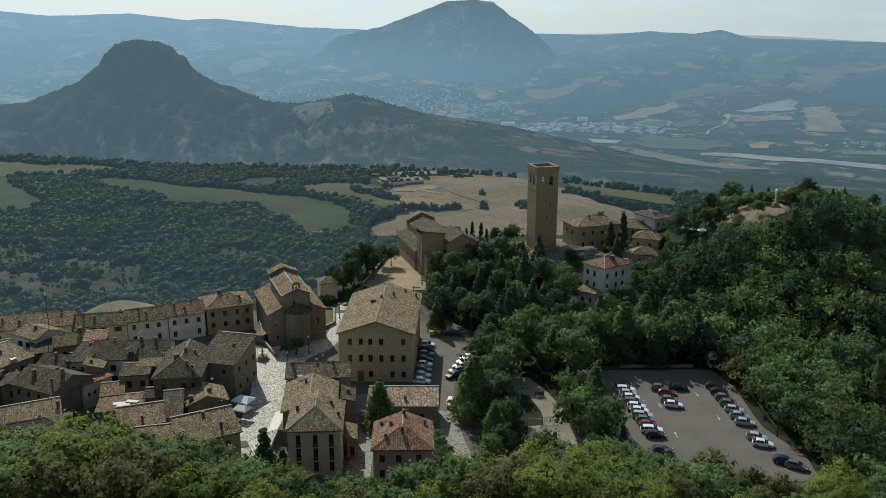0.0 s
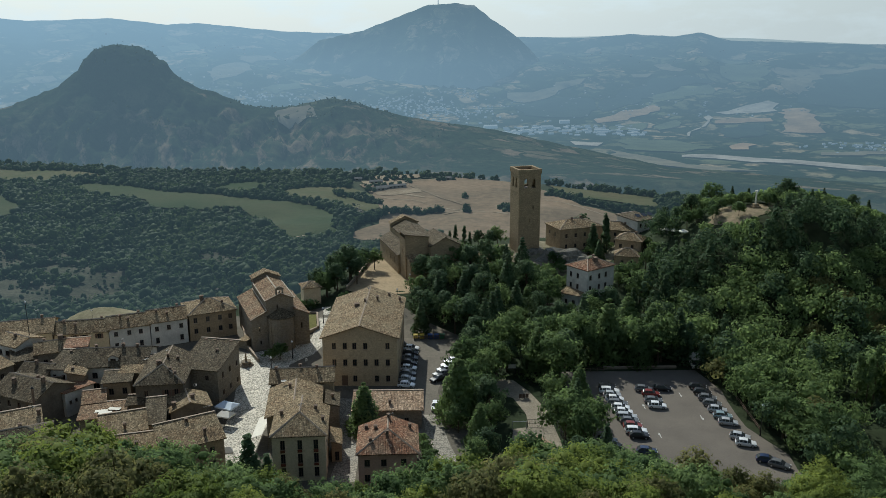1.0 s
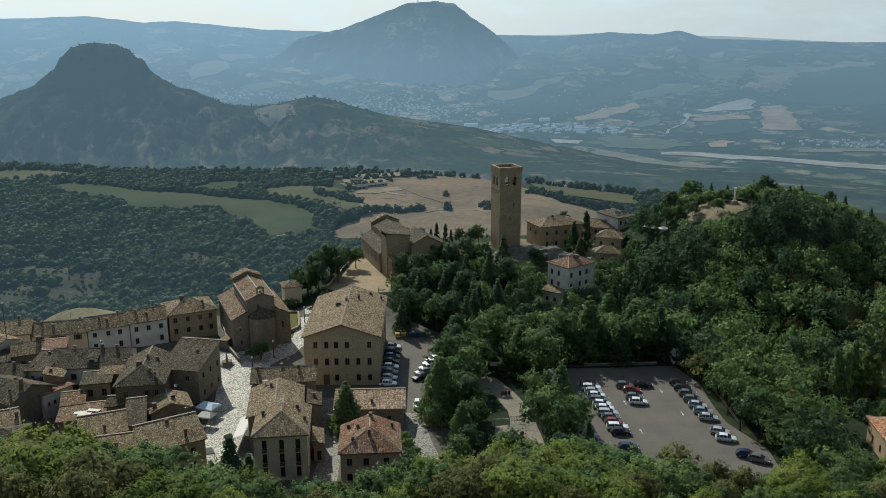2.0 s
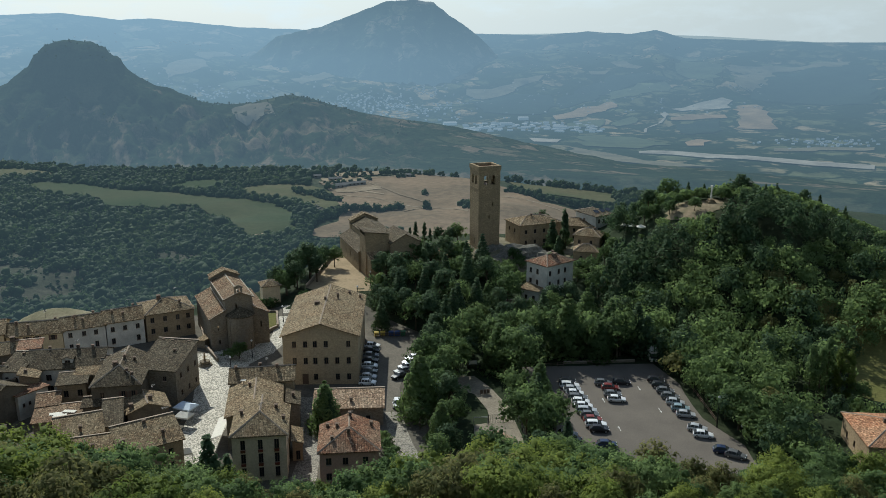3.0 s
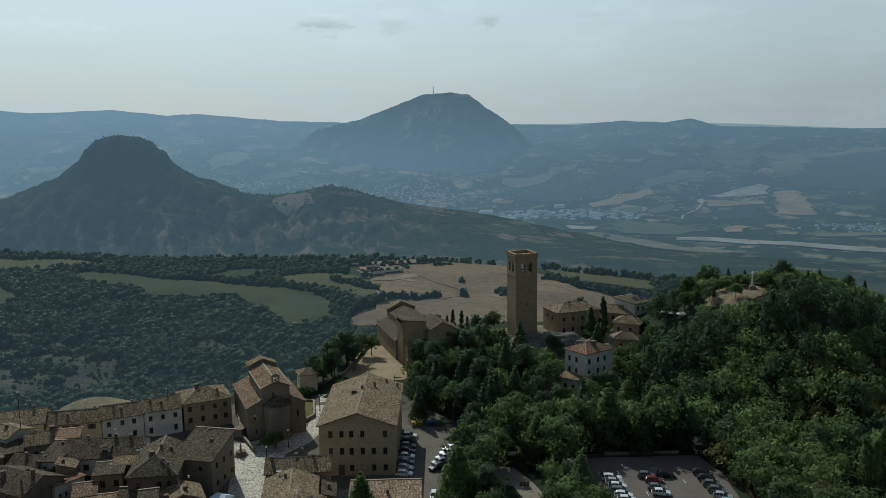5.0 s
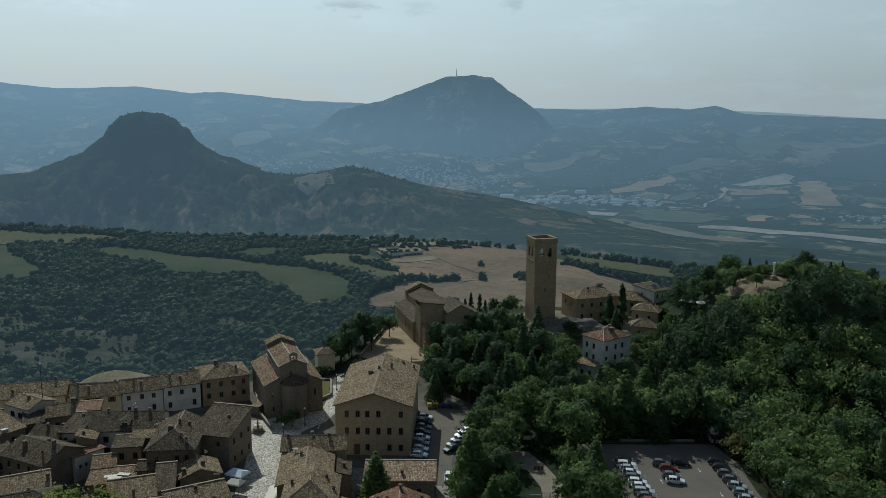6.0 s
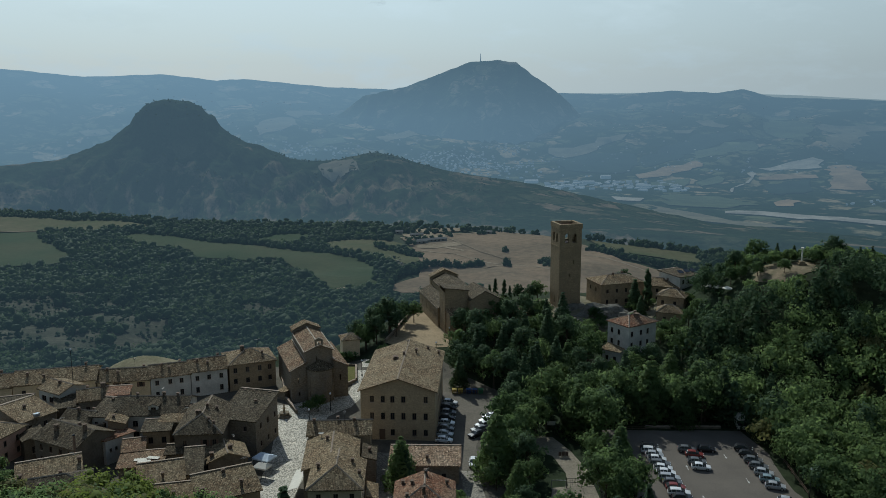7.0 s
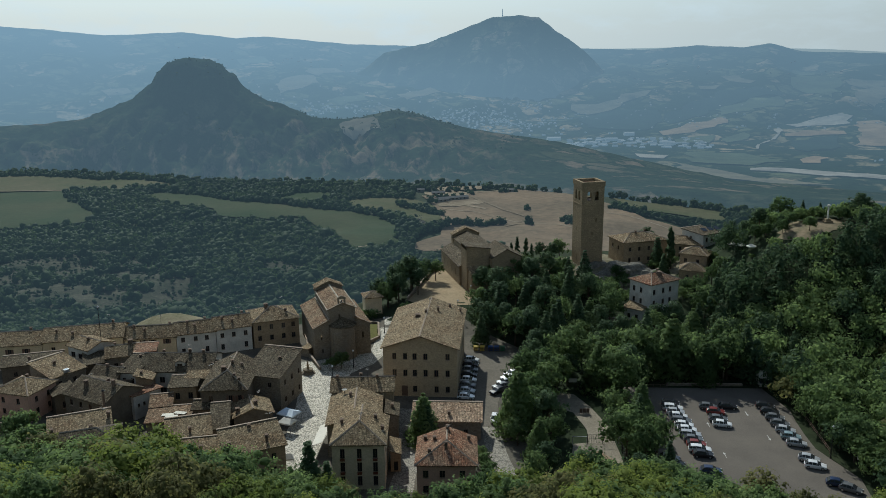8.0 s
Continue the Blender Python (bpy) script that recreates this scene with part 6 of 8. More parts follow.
block_c("chapel", 7.6, 17.2, 0.4, 12.5, 10.6, 2.6, "y", "tile_dark", holes=[(0, 4.6, 5.1, 4, 6.5)])
block_c("side_bay", 17.2, 20.0, 4.0, 12.5, 9.0, 1.0, "shedl", "tile_dark")
house("low vestry building with a tile roof beside the tower", (13.6, 266.0), (20.8, 264.6), 6, 4.4, 1.2, "x", "stone", "tile", [("f", (2, 6), (1.6,), 0.8, 1.1, "none")], [], base=3.5)

# ---------------------------------------------------------------- houses beside the tower
house("white rendered villa with a hipped tile roof and roof turret", (40.9, 237.6), (45.7, 230.9), 11.0, 10.8, 1.9, "hip", "white", "tile_red",
      [("f", (1.7, 4.4), (1.4, 4.6, 7.8), 0.95, 1.5, "none"), ("r", (1.3, 4.9, 7.6), (1.4, 4.6, 7.8), 0.95, 1.5, "none")], [(5.6, 5.6, 1.4, 1.2), (4, 6.6, 0.9)], base=2.4, under=3)
house("lower white wing of the villa", (38.8, 233.6), (43.2, 230.2), 5, 4.4, 0.9, "shed", "white", "tile", [("f", (1.6, 4), (1.6,), 0.9, 1.3, "none")], [], base=1.6, under=3)
house("buff house with a hipped roof behind the rock", (46.3, 284.4), (62.0, 289.8), 11, 8.0, 2.0, "hip", "buff", "tile", [("f", (2.4, 6, 9.6, 13.2), (1.2, 4.9), 0.9, 1.4, "none"), ("l", (3, 7), (4.9,), 0.9, 1.4, "none")], [(7, 5, 0.9), (11, 6, 0.9)], base=4.4, under=4)
house("long grey house with a mono-pitch roof", (63.6, 286.0), (72.4, 283.0), 9, 6.6, 1.8, "x", "buff", "tile", [("f", (2, 4.5, 7), (1.6, 4.4), 0.9, 1.3, "none")], [(5, 3, 0.8)], base=5.4, under=5)
house("pale house with solar panels on its flat roof", (72.4, 282.6), (79.6, 287.0), 10, 7.4, 0.5, "shed", "white", "tile_dark", [("f", (1.6, 4, 6.6), (2.0, 5.0), 0.9, 1.4, "none")], [], base=8.2, under=6)
house("tall buff house on the slope with a hipped roof", (60.9, 265.0), (68.4, 261.2), 6.4, 6.8, 1.9, "hip", "buff", "tile", [("f", (1.8, 5.6), (1.0, 4.2), 0.9, 1.3, "none"), ("r", (2.0, 4.6), (1.0, 4.2), 0.9, 1.3, "none")], [(6, 3, 0.9)], base=7.0, under=6)
house("lower buff house with a pyramid tile roof", (59.4, 257.3), (66.4, 255.4), 5.4, 4.0, 1.9, "hip", "buff", "tile", [("f", (2.2, 5.0), (1.4,), 0.9, 1.3, "none")], [], base=6.4, under=6)
house("terracotta-roofed house at the wood's edge", (88.6, 136.9), (103.1, 134.4), 14, 5.0, 2.2, "hip", "buff", "tile_orange", [("f", (2.5, 6, 10), (1.2,), 0.9, 1.4, "none"), ("l", (3, 7, 11), (1.2,), 0.9, 1.4, "none")], [(5, 7, 0.8)])
# ---------------------------------------------------------------- trees
def leaf_cloud(g, clumps, per, size, spread_, squash=0.8, soft=False):
    """Leaves in clumps: small pointed blades, turned every way. clumps: (x, y, z, radius)."""
    n = len(clumps) * per
    c = np.repeat(np.asarray(clumps, float), per, axis=0)
    d = g.normal(size=(n, 3))
    d /= np.linalg.norm(d, axis=1)[:, None]
    rad = c[:, 3] * spread_ * (0.55 + 0.5 * g.rand(n))
    p = c[:, :3] + d * rad[:, None] * np.array([1, 1, squash])
    out_ = p - c[:, :3].mean(0)
    out_ /= np.linalg.norm(out_, axis=1)[:, None] + 1e-6
    nrm = 0.55 * d + 0.8 * out_ + g.normal(size=(n, 3)) * 0.32 + np.array([0, 0, 0.15])
    nrm /= np.linalg.norm(nrm, axis=1)[:, None]
    u = np.cross(nrm, g.normal(size=(n, 3)))
    u /= np.linalg.norm(u, axis=1)[:, None]
    v = np.cross(nrm, u)
    s = size * (0.6 + 0.8 * g.rand(n))[:, None]
    k = (0.5 + 0.3 * g.rand(n))[:, None]
    q = np.stack([p - u * s, p - v * s * k + nrm * s * 0.12, p + u * s, p + v * s * k + nrm * s * 0.12], 1)
    if not soft:
        return q.reshape(-1, 3)
    sn = 0.55 * d + 0.85 * out_ + np.array([0, 0, 0.2]) + g.normal(size=(n, 3)) * 0.14
    sn /= np.linalg.norm(sn, axis=1)[:, None]
    return q.reshape(-1, 3), np.repeat(sn, 4, axis=0)


def quads_mesh(name, co, material):
    n = len(co) // 4
    me = bpy.data.meshes.new(name)
    me.vertices.add(len(co))
    me.vertices.foreach_set("co", np.ascontiguousarray(co, dtype=np.float32).ravel())
    me.loops.add(n * 4)
    me.loops.foreach_set("vertex_index", np.arange(n * 4, dtype=np.int32))
    me.polygons.add(n)
    me.polygons.foreach_set("loop_start", np.arange(0, n * 4, 4, dtype=np.int32))
    me.materials.append(material)
    me.update(calc_edges=True)
    return me


GOLD = (1 + 5 ** 0.5) / 2
ICO_V = np.array([(-1, GOLD, 0), (1, GOLD, 0), (-1, -GOLD, 0), (1, -GOLD, 0), (0, -1, GOLD), (0, 1, GOLD), (0, -1, -GOLD), (0, 1, -GOLD), (GOLD, 0, -1), (GOLD, 0, 1), (-GOLD, 0, -1), (-GOLD, 0, 1)]) / 1.902
ICO_F = np.array([(0, 11, 5), (0, 5, 1), (0, 1, 7), (0, 7, 10), (0, 10, 11), (1, 5, 9), (5, 11, 4), (11, 10, 2), (10, 7, 6), (7, 1, 8), (3, 9, 4), (3, 4, 2), (3, 2, 6), (3, 6, 8), (3, 8, 9), (4, 9, 5), (2, 4, 11), (6, 2, 10), (8, 6, 7), (9, 8, 1)])


def mass_mesh(name, co, lumps, material):
    """Loose leaf blades (four corners each) and the rounded leaf masses (twelve corners each) behind them, in one mesh."""
    nq = len(co) // 4
    lv = np.concatenate(lumps)
    lf = (np.arange(len(lumps))[:, None, None] * 12 + ICO_F[None]).reshape(-1, 3) + len(co)
    me = bpy.data.meshes.new(name)
    me.vertices.add(len(co) + len(lv))
    me.vertices.foreach_set("co", np.concatenate([co, lv]).astype(np.float32).ravel())
    loops = np.concatenate([np.arange(nq * 4), lf.ravel()]).astype(np.int32)
    me.loops.add(len(loops))
    me.loops.foreach_set("vertex_index", loops)
    me.polygons.add(nq + len(lf))
    me.polygons.foreach_set("loop_start", np.concatenate([np.arange(0, nq * 4, 4), nq * 4 + np.arange(0, len(lf) * 3, 3)]).astype(np.int32))
    me.materials.append(material)
    me.polygons.foreach_set("use_smooth", np.concatenate([np.zeros(nq, bool), np.ones(len(lf), bool)]))
    me.update(calc_edges=True)
    return me


def crown_mesh(g, cl, per, size, squash, mat, filled=True):
    """A crown: leaf blades over rounded masses of inner leaves, shaded as the soft outside of their clump."""
    co, nrm = leaf_cloud(g, cl, per, size, 1.0, squash, True)
    mid = np.asarray(cl, float)[:, :3].mean(0)
    if filled:
        lumps, ln = [], []
        for x, y, z, r in cl:
            v = ICO_V * (0.72 + 0.5 * g.rand(12, 1)) * r * 0.36 * np.array([1, 1, squash])
            lumps.append(v + np.array([x, y, z]))
            o = lumps[-1] - mid
            ln.append(v / np.linalg.norm(v, axis=1)[:, None] * 0.7 + o / (np.linalg.norm(o, axis=1)[:, None] + 1e-6))
        me = mass_mesh("crown", co, lumps, mat)
        nrm = np.concatenate([nrm] + ln)
        nrm /= np.linalg.norm(nrm, axis=1)[:, None]
    else:
        me = quads_mesh("crown", co, mat)
    me.polygons.foreach_set("use_smooth", np.ones(len(me.polygons), bool))
    me.normals_split_custom_set_from_vertices(nrm.tolist())
    return me


def trunk_mesh(name, h, r, limbs, g):
    b = Build()
    z, x, y = -0.8, 0.0, 0.0
    k = 4
    for i in range(k):
        z1 = -0.8 + (h + 0.8) * (i + 1) / k
        b.tube(x, y, z, z1, r * (1 - 0.75 * i / k), r * (1 - 0.75 * (i + 1) / k), 7, i == k - 1)
        z = z1
    for (lx, ly, lz) in limbs:
        p0 = Vector((0, 0, h * (0.4 + 0.3 * g.rand())))
        p1 = Vector((lx, ly, lz))
        t = (p1 - p0).normalized()
        s = t.orthogonal().normalized()
        w = t.cross(s)
        ring0 = [p0 + (s * math.cos(a) + w * math.sin(a)) * r * 0.4 for a in (0, 2.1, 4.2)]
        ring1 = [p1 + (s * math.cos(a) + w * math.sin(a)) * r * 0.1 for a in (0, 2.1, 4.2)]
        for i in range(3):
            b.face(ring0[i], ring0[(i + 1) % 3], ring1[(i + 1) % 3], ring1[i])
    return b.mesh(name, M["bark"])


def broadleaf(seed, h, r, mat, per=22, size=0.23, n=76):
    g = np.random.RandomState(seed)
    cl, limbs = [], []
    zc, rz = h * 0.6, h * 0.4
    for i in range(n):
        d = g.normal(size=3)
        d /= np.linalg.norm(d)
        if d[2] < -0.55:
            d[2] *= -0.6
        f = 0.62 + 0.42 * g.rand()
        lump = 1 + 0.28 * math.sin(3 * math.atan2(d[1], d[0]) + seed)
        c = (d[0] * r * f * lump, d[1] * r * f * lump, zc + d[2] * rz * f)
        cl.append((*c, r * (0.17 + 0.17 * g.rand())))
        if i % 7 == 0:
            limbs.append((c[0] * 0.8, c[1] * 0.8, c[2] - 0.2))
    for i in range(10):
        d = g.normal(size=3) * 0.3
        cl.append((d[0] * r, d[1] * r, zc + d[2] * rz, r * 0.42))
    return h, trunk_mesh("trunk", h * 0.7, 0.028 * h, limbs, g), crown_mesh(g, cl, per, size, 0.8, mat), (cl, mat)


def conifer(seed, h, r, mat, per=18, size=0.36, tiers=13, slim=1.0):
    g = np.random.RandomState(seed)
    cl = []
    for i in range(tiers):
        f = i / (tiers - 1)
        rr = r * (1 - f) ** slim * (0.9 + 0.2 * g.rand()) + 0.15
        k = max(1, int(3 + rr * 3.5))
        for j in range(k):
            a = 6.283 * (j + g.rand() * 0.6) / k
            s = rr * (0.55 + 0.4 * g.rand())
            cl.append((s * math.cos(a), s * math.sin(a), h * (0.12 + 0.86 * f) - 0.15 * s, 0.35 + 0.28 * rr))
    return h, trunk_mesh("trunk", h * 0.92, 0.018 * h, [], g), crown_mesh(g, cl, per, size, 0.55, mat, False), (cl, mat)


def poplar(seed, h, r, mat, per=24, size=0.32):
    g = np.random.RandomState(seed)
    cl = []
    for i in range(44):
        f = g.rand() ** 0.9
        rr = r * math.sin(math.pi * min(1, f * 0.82 + 0.16)) ** 0.7
        a, s = g.rand() * 6.283, rr * (0.3 + 0.6 * g.rand())
        cl.append((s * math.cos(a), s * math.sin(a), h * (0.1 + 0.88 * f), r * 0.42))
    return h, trunk_mesh("trunk", h * 0.85, 0.016 * h, [], g), crown_mesh(g, cl, per, size, 1.4, mat), (cl, mat)


KINDS = {
    "oak": broadleaf(1, 8.5, 3.6, M["leaf"]), "elm": broadleaf(2, 10.0, 3.7, M["leaf"]), "ash": broadleaf(3, 7.2, 3.3, M["leaf"]),
    "lime": broadleaf(4, 8.0, 3.3, M["leaf_lime"], 36, 0.16, 88), "lime_low": broadleaf(5, 6.0, 2.9, M["leaf_lime"], 36, 0.15, 80),
    "slope_oak": broadleaf(15, 9.5, 4.2, M["leaf"], 34, 0.18, 90), "slope_ash": broadleaf(16, 9.0, 3.6, M["leaf"], 34, 0.175, 84), "slope_dry": broadleaf(17, 9.0, 3.7, M["leaf_olive"], 34, 0.175, 82),
    "dry": broadleaf(6, 6.4, 3.0, M["leaf_olive"]), "bush": broadleaf(7, 3.2, 2.2, M["leaf"], 18, 0.19, 44),
    "pine": broadleaf(8, 11.0, 3.2, M["needle"], 22, 0.25, 72), "fir": conifer(9, 11.5, 3.0, M["needle"], 22, 0.33), "spruce": conifer(10, 9.0, 2.3, M["needle"], 22, 0.3),
    "cypress": poplar(11, 11.0, 1.0, M["needle"], 28, 0.24), "poplar": poplar(12, 15.0, 1.7, M["leaf"], 36, 0.24), "poplar_lime": poplar(13, 13.0, 1.5, M["leaf_lime"], 36, 0.24),
    "wide_fir": conifer(14, 12.5, 4.2, M["leaf"], 22, 0.36, 12, 0.8),
}
LABELS = {"oak": ("dense dark green oak", "oaks"), "elm": ("tall dark green broadleaf tree", "broadleaf trees"), "ash": ("rounded green ash tree", "ash trees"),
          "lime": ("bright yellow-green leafy tree", "lime trees"), "lime_low": ("low yellow-green leafy tree", "lime trees"), "dry": ("olive-brown summer-dry tree", "dry trees"),
          "bush": ("low dense green bush", "bushes"), "pine": ("dark green broad pine", "pines"), "fir": ("dark green fir", "firs"), "spruce": ("small dark spruce", "spruces"),
          "cypress": ("slim dark cypress", "cypresses"), "poplar": ("tall green poplar", "poplars"), "poplar_lime": ("tall yellow-green poplar", "poplars"),
          "slope_oak": ("spreading green oak", "oaks"), "slope_ash": ("leafy green ash tree", "ash trees"), "slope_dry": ("olive-brown summer-dry tree", "dry trees"),
          "wide_fir": ("broad layered green cedar", "cedars")}
PROTO = {}
planted = [0]


def tree(kind, x, y, s=1.0, z=None, where="on the slope"):
    z = land_z(x, y) if z is None else z
    m = Matrix.Translation((x, y, z - 0.1)) @ Matrix.Rotation(rng.random() * 6.283, 4, "Z")
    sz = s * (0.92 + 0.16 * rng.random())
    planted[0] += 1
    _, trunk, crown, _ = KINDS[kind]
    root = tagged(new("bush" if kind == "bush" else "tree"), LABELS[kind][0] + " " + where, "bush" if kind == "bush" else "tree", LABELS[kind][1])
    root.matrix_basis = m @ Matrix.Diagonal((sz, sz, sz * (0.93 + 0.14 * rng.random()), 1))
    part("trunk", trunk, None, root)
    part("crown", crown, None, root)
    return root


def scatter(n, region, gap, seed, taken=None):
    """Darts thrown into region(x, y) -> bool inside a box, no nearer than gap to one another."""
    g = random.Random(seed)
    x0, x1, y0, y1, inside = region
    kept = [] if taken is None else taken
    grid = {}
    for p in kept:
        grid.setdefault((int(p[0] // gap), int(p[1] // gap)), []).append(p)
    fresh = []
    for _ in range(n):
        p = (g.uniform(x0, x1), g.uniform(y0, y1))
        if not inside(*p):
            continue
        c = (int(p[0] // gap), int(p[1] // gap))
        if any((p[0] - q[0]) ** 2 + (p[1] - q[1]) ** 2 < gap * gap for i in (-1, 0, 1) for j in (-1, 0, 1) for q in grid.get((c[0] + i, c[1] + j), ())):
            continue
        grid.setdefault(c, []).append(p)
        fresh.append(p)
    return fresh


pickw = lambda g, table: g.choices([k for k, _ in table], [w for _, w in table])[0]
g1 = random.Random(21)

# foreground slope under the castle: tops keep under the line of sight to the roofs
SKY_AZ = [-34, -28, -23, -20, -17, -14.5, -11, -8, -4, -3, 0, 2, 4, 7, 9, 12, 16, 19, 22, 26, 34]
SKY_EL = [-22.6, -23.1, -24.1, -25.3, -26.5, -27.5, -28.9, -29.2, -29.3, -28.3, -28.9, -28.2, -27.0, -26.4, -26.5, -26.6, -26.4, -27.0, -27.4, -26.6, -25.0]
for x, y in scatter(6000, (-92, 85, 84, 137, lambda x, y: abs(x) < 0.66 * y + 6 and (y < 130 or x < -49)), 5.2, 31):
    az, d = math.degrees(math.atan2(x, y)), math.hypot(x, y)
    top = float(np.interp(az, SKY_AZ, SKY_EL)) + 0.4 - 1.7 * g1.random() - max(0, 112 - y) * 0.085
    h = EYE + d * math.tan(radians(top)) - land_z(x, y)
    if h < 2.6:
        continue
    if h < 4:
        kind = g1.choice(["bush", "lime_low"])
    elif y < 100:
        kind = pickw(g1, [("lime", 4), ("lime_low", 3), ("slope_ash", 2), ("slope_dry", 1.5)])
    else:
        kind = pickw(g1, [("slope_ash", 4), ("slope_oak", 3), ("slope_dry", 2.6), ("lime", 2.2)])
    tree(kind, x, y, min(h, 16 if az < -17 else 13) / KINDS[kind][0] / 1.12, None, "on the castle slope")
for x, y, s in ((-31.2, 134.5, 1.25), (-28.4, 136, 0.95), (-35.4, 137.4, 0.7)):
    tree("spruce", x, y, s, None, "below the square")

# grove between the street and the car park
def in_grove(x, y):
    a = 10 < x < 34 and 186 < y < 262 and x > 9 + max(0, (y - 215) * -0.1)
    b = 6.2 < x < 14 and 140 < y < 188
    c = 27 < x < 34 and 138 < y < 180
    d = 34 <= x < 66 and 192.6 < y < 232 and not (36 < x < 60 and y > 226)
    e = -3 < x < 30 and 232 < y < 266
    f = 12 < x < 31 and 124 < y < 138
    g = -2 < x < 12 and 216 < y < 234
    return a or b or c or d or e or f or g


for x, y in scatter(5000, (-4, 66, 126, 268, in_grove), 5.0, 33):
    tree(pickw(g1, [("elm", 4), ("oak", 3), ("pine", 2.0), ("ash", 2), ("wide_fir", 2), ("fir", 1.2)] if y < 205 else [("pine", 4), ("elm", 3), ("oak", 2.5), ("fir", 2.5), ("ash", 2), ("wide_fir", 1)]), x, y, 0.62 + 0.6 * g1.random(), None, "in the grove")

# the wooded knoll
def in_knoll(x, y):
    if math.degrees(math.atan2(x, y)) > 30.7 and 157 < y < 184 or 86 < x < 101 and 155 < y < 170 or 82 < x < 106 and 130 < y < 152:
        return False
    bare = ((x - 96) / 10.5) ** 2 + ((y - 247) / 7.5) ** 2 < 1
    lot = x < float(np.interp(y, [136, 148, 160, 178, 190, 193], [70.5, 70.0, 67.4, 67.0, 66.4, 66.0])) and y < 193
    houses = 34 < x < 81 and 228 < y < 300 and not (x > 69 and y < 276)
    edge = x < 0.68 * y + 8
    return not (bare or lot or houses) and edge and x > 60 and y < 300


for i, (x, y) in enumerate(((69.6, 186), (69.8, 181.6), (70.2, 177.4), (70.4, 172.6), (70.0, 168.2), (70.6, 163.8), (70.4, 159.4), (71.4, 154.6), (73.0, 149.8), (73.8, 145.4), (74.6, 141), (68.6, 190.6), (74.5, 176), (74.2, 166), (75.6, 157), (78, 150))):
    tree(("oak", "ash", "elm", "oak", "ash")[i % 5], x, y, 0.78 + 0.34 * g1.random(), None, "at the car park's edge")
for i, x in enumerate((36, 40.4, 44.6, 49.2, 53.4, 57.8, 62)):
    tree(("elm", "ash", "wide_fir", "oak", "ash", "elm", "fir")[i], x, 195.6 + 1.2 * g1.random(), 1.1 + 0.35 * g1.random(), None, "behind the car park")
far_trees = []
# tops of the trees by bearing: those behind the bare hilltop, and those before it and the terrace
KN_AZ = [11, 12, 13.5, 15, 15.7, 17, 18.5, 20.2, 21.7, 23.4, 25.2, 26.8, 28, 30.2, 32.4, 36]
KN_EL = [-17.5, -16.5, -15.2, -13.4, -11.5, -11.4, -11.0, -10.5, -10.4, -9.85, -10.0, -10.4, -10.75, -11.6, -12.3, -13.7]
FORE_AZ = [11, 13.5, 15, 18.3, 18.7, 21.1, 22.4, 23.2, 24, 36]
FORE_EL = [-17.5, -15.2, -13.8, -13.5, -12.35, -12.3, -11.4, -10.4, -9.9, -9.9]
for x, y in sorted(scatter(14000, (60, 185, 132, 300, in_knoll), 4.0, 35), key=lambda q: math.hypot(*q)):
    high = y > 222
    kind = pickw(g1, [("pine", 7), ("elm", 0.8), ("oak", 0.6), ("fir", 6), ("spruce", 2)] if high else [("oak", 3), ("elm", 3), ("ash", 3), ("dry", 1), ("pine", 1), ("fir", 0.7)])
    s = (0.9 if high else 0.66) + 0.5 * g1.random()
    az = math.degrees(math.atan2(x, y))
    top = float(np.interp(az, KN_AZ, KN_EL))
    if math.hypot(x, y) < 266:
        top = min(top, float(np.interp(az, FORE_AZ, FORE_EL)))
    if math.hypot(x, y) < 189 and az > 27.8:
        top = -21.4
    room = EYE + math.hypot(x, y) * math.tan(radians(top)) - land_z(x, y)
    if room < 4.6:
        kind, s = "bush", 1.5
    if high and room > 4 and g1.random() < 0.45:
        s = max(s, min(1.4, room / (KINDS[kind][0] * 1.12)))
    s = min(s, room / (KINDS[kind][0] * 1.12), 0.7 if 80 < x < 101 and y < 155 else 9)
    if s < 0.18:
        continue
    if planted[0] < 264:
        tree(kind, x, y, s, None, "on the wooded knoll")
    else:
        far_trees.append((kind, x, y, s))
for x, y, k, s in ((91.6, 166.0, "poplar", 0.98), (93.4, 165.2, "poplar", 0.92), (95.4, 166.2, "poplar", 0.95), (98.0, 165.6, "poplar_lime", 1.05), (99.4, 164.6, "poplar_lime", 0.9), (101.6, 163.0, "oak", 0.62), (97.0, 157.4, "ash", 0.6)):
    tree(k, x, y, s, None, "beside the meadow")

# tall single trees on the knoll's skyline, then those in the old town and on the bare hilltop
for k, x, y, s in (("pine", 109.0, 252.0, 0.78), ("pine", 111.6, 254.0, 0.66), ("fir", 95.6, 259.4, 0.52), ("spruce", 101.0, 260.0, 0.5), ("spruce", 116.5, 250.0, 0.6), ("fir", 121.0, 252.0, 0.52), ("pine", 128.0, 248.0, 0.55), ("fir", 137.0, 240.0, 0.5), ("spruce", 132.0, 246.0, 0.55)):
    tree(k, x, y, s, None, "on the knoll's crest")
for x, y, s in ((86.0, 247.6, 0.66), (92.2, 243.4, 0.6), (80.6, 254.6, 0.78), (77.4, 258.6, 0.62), (83.0, 252.8, 0.6), (97.4, 253.8, 0.55), (103.6, 249.6, 0.6), (90.4, 252.6, 0.5)):
    tree("ash", x, y, s, None, "on the bare hilltop")
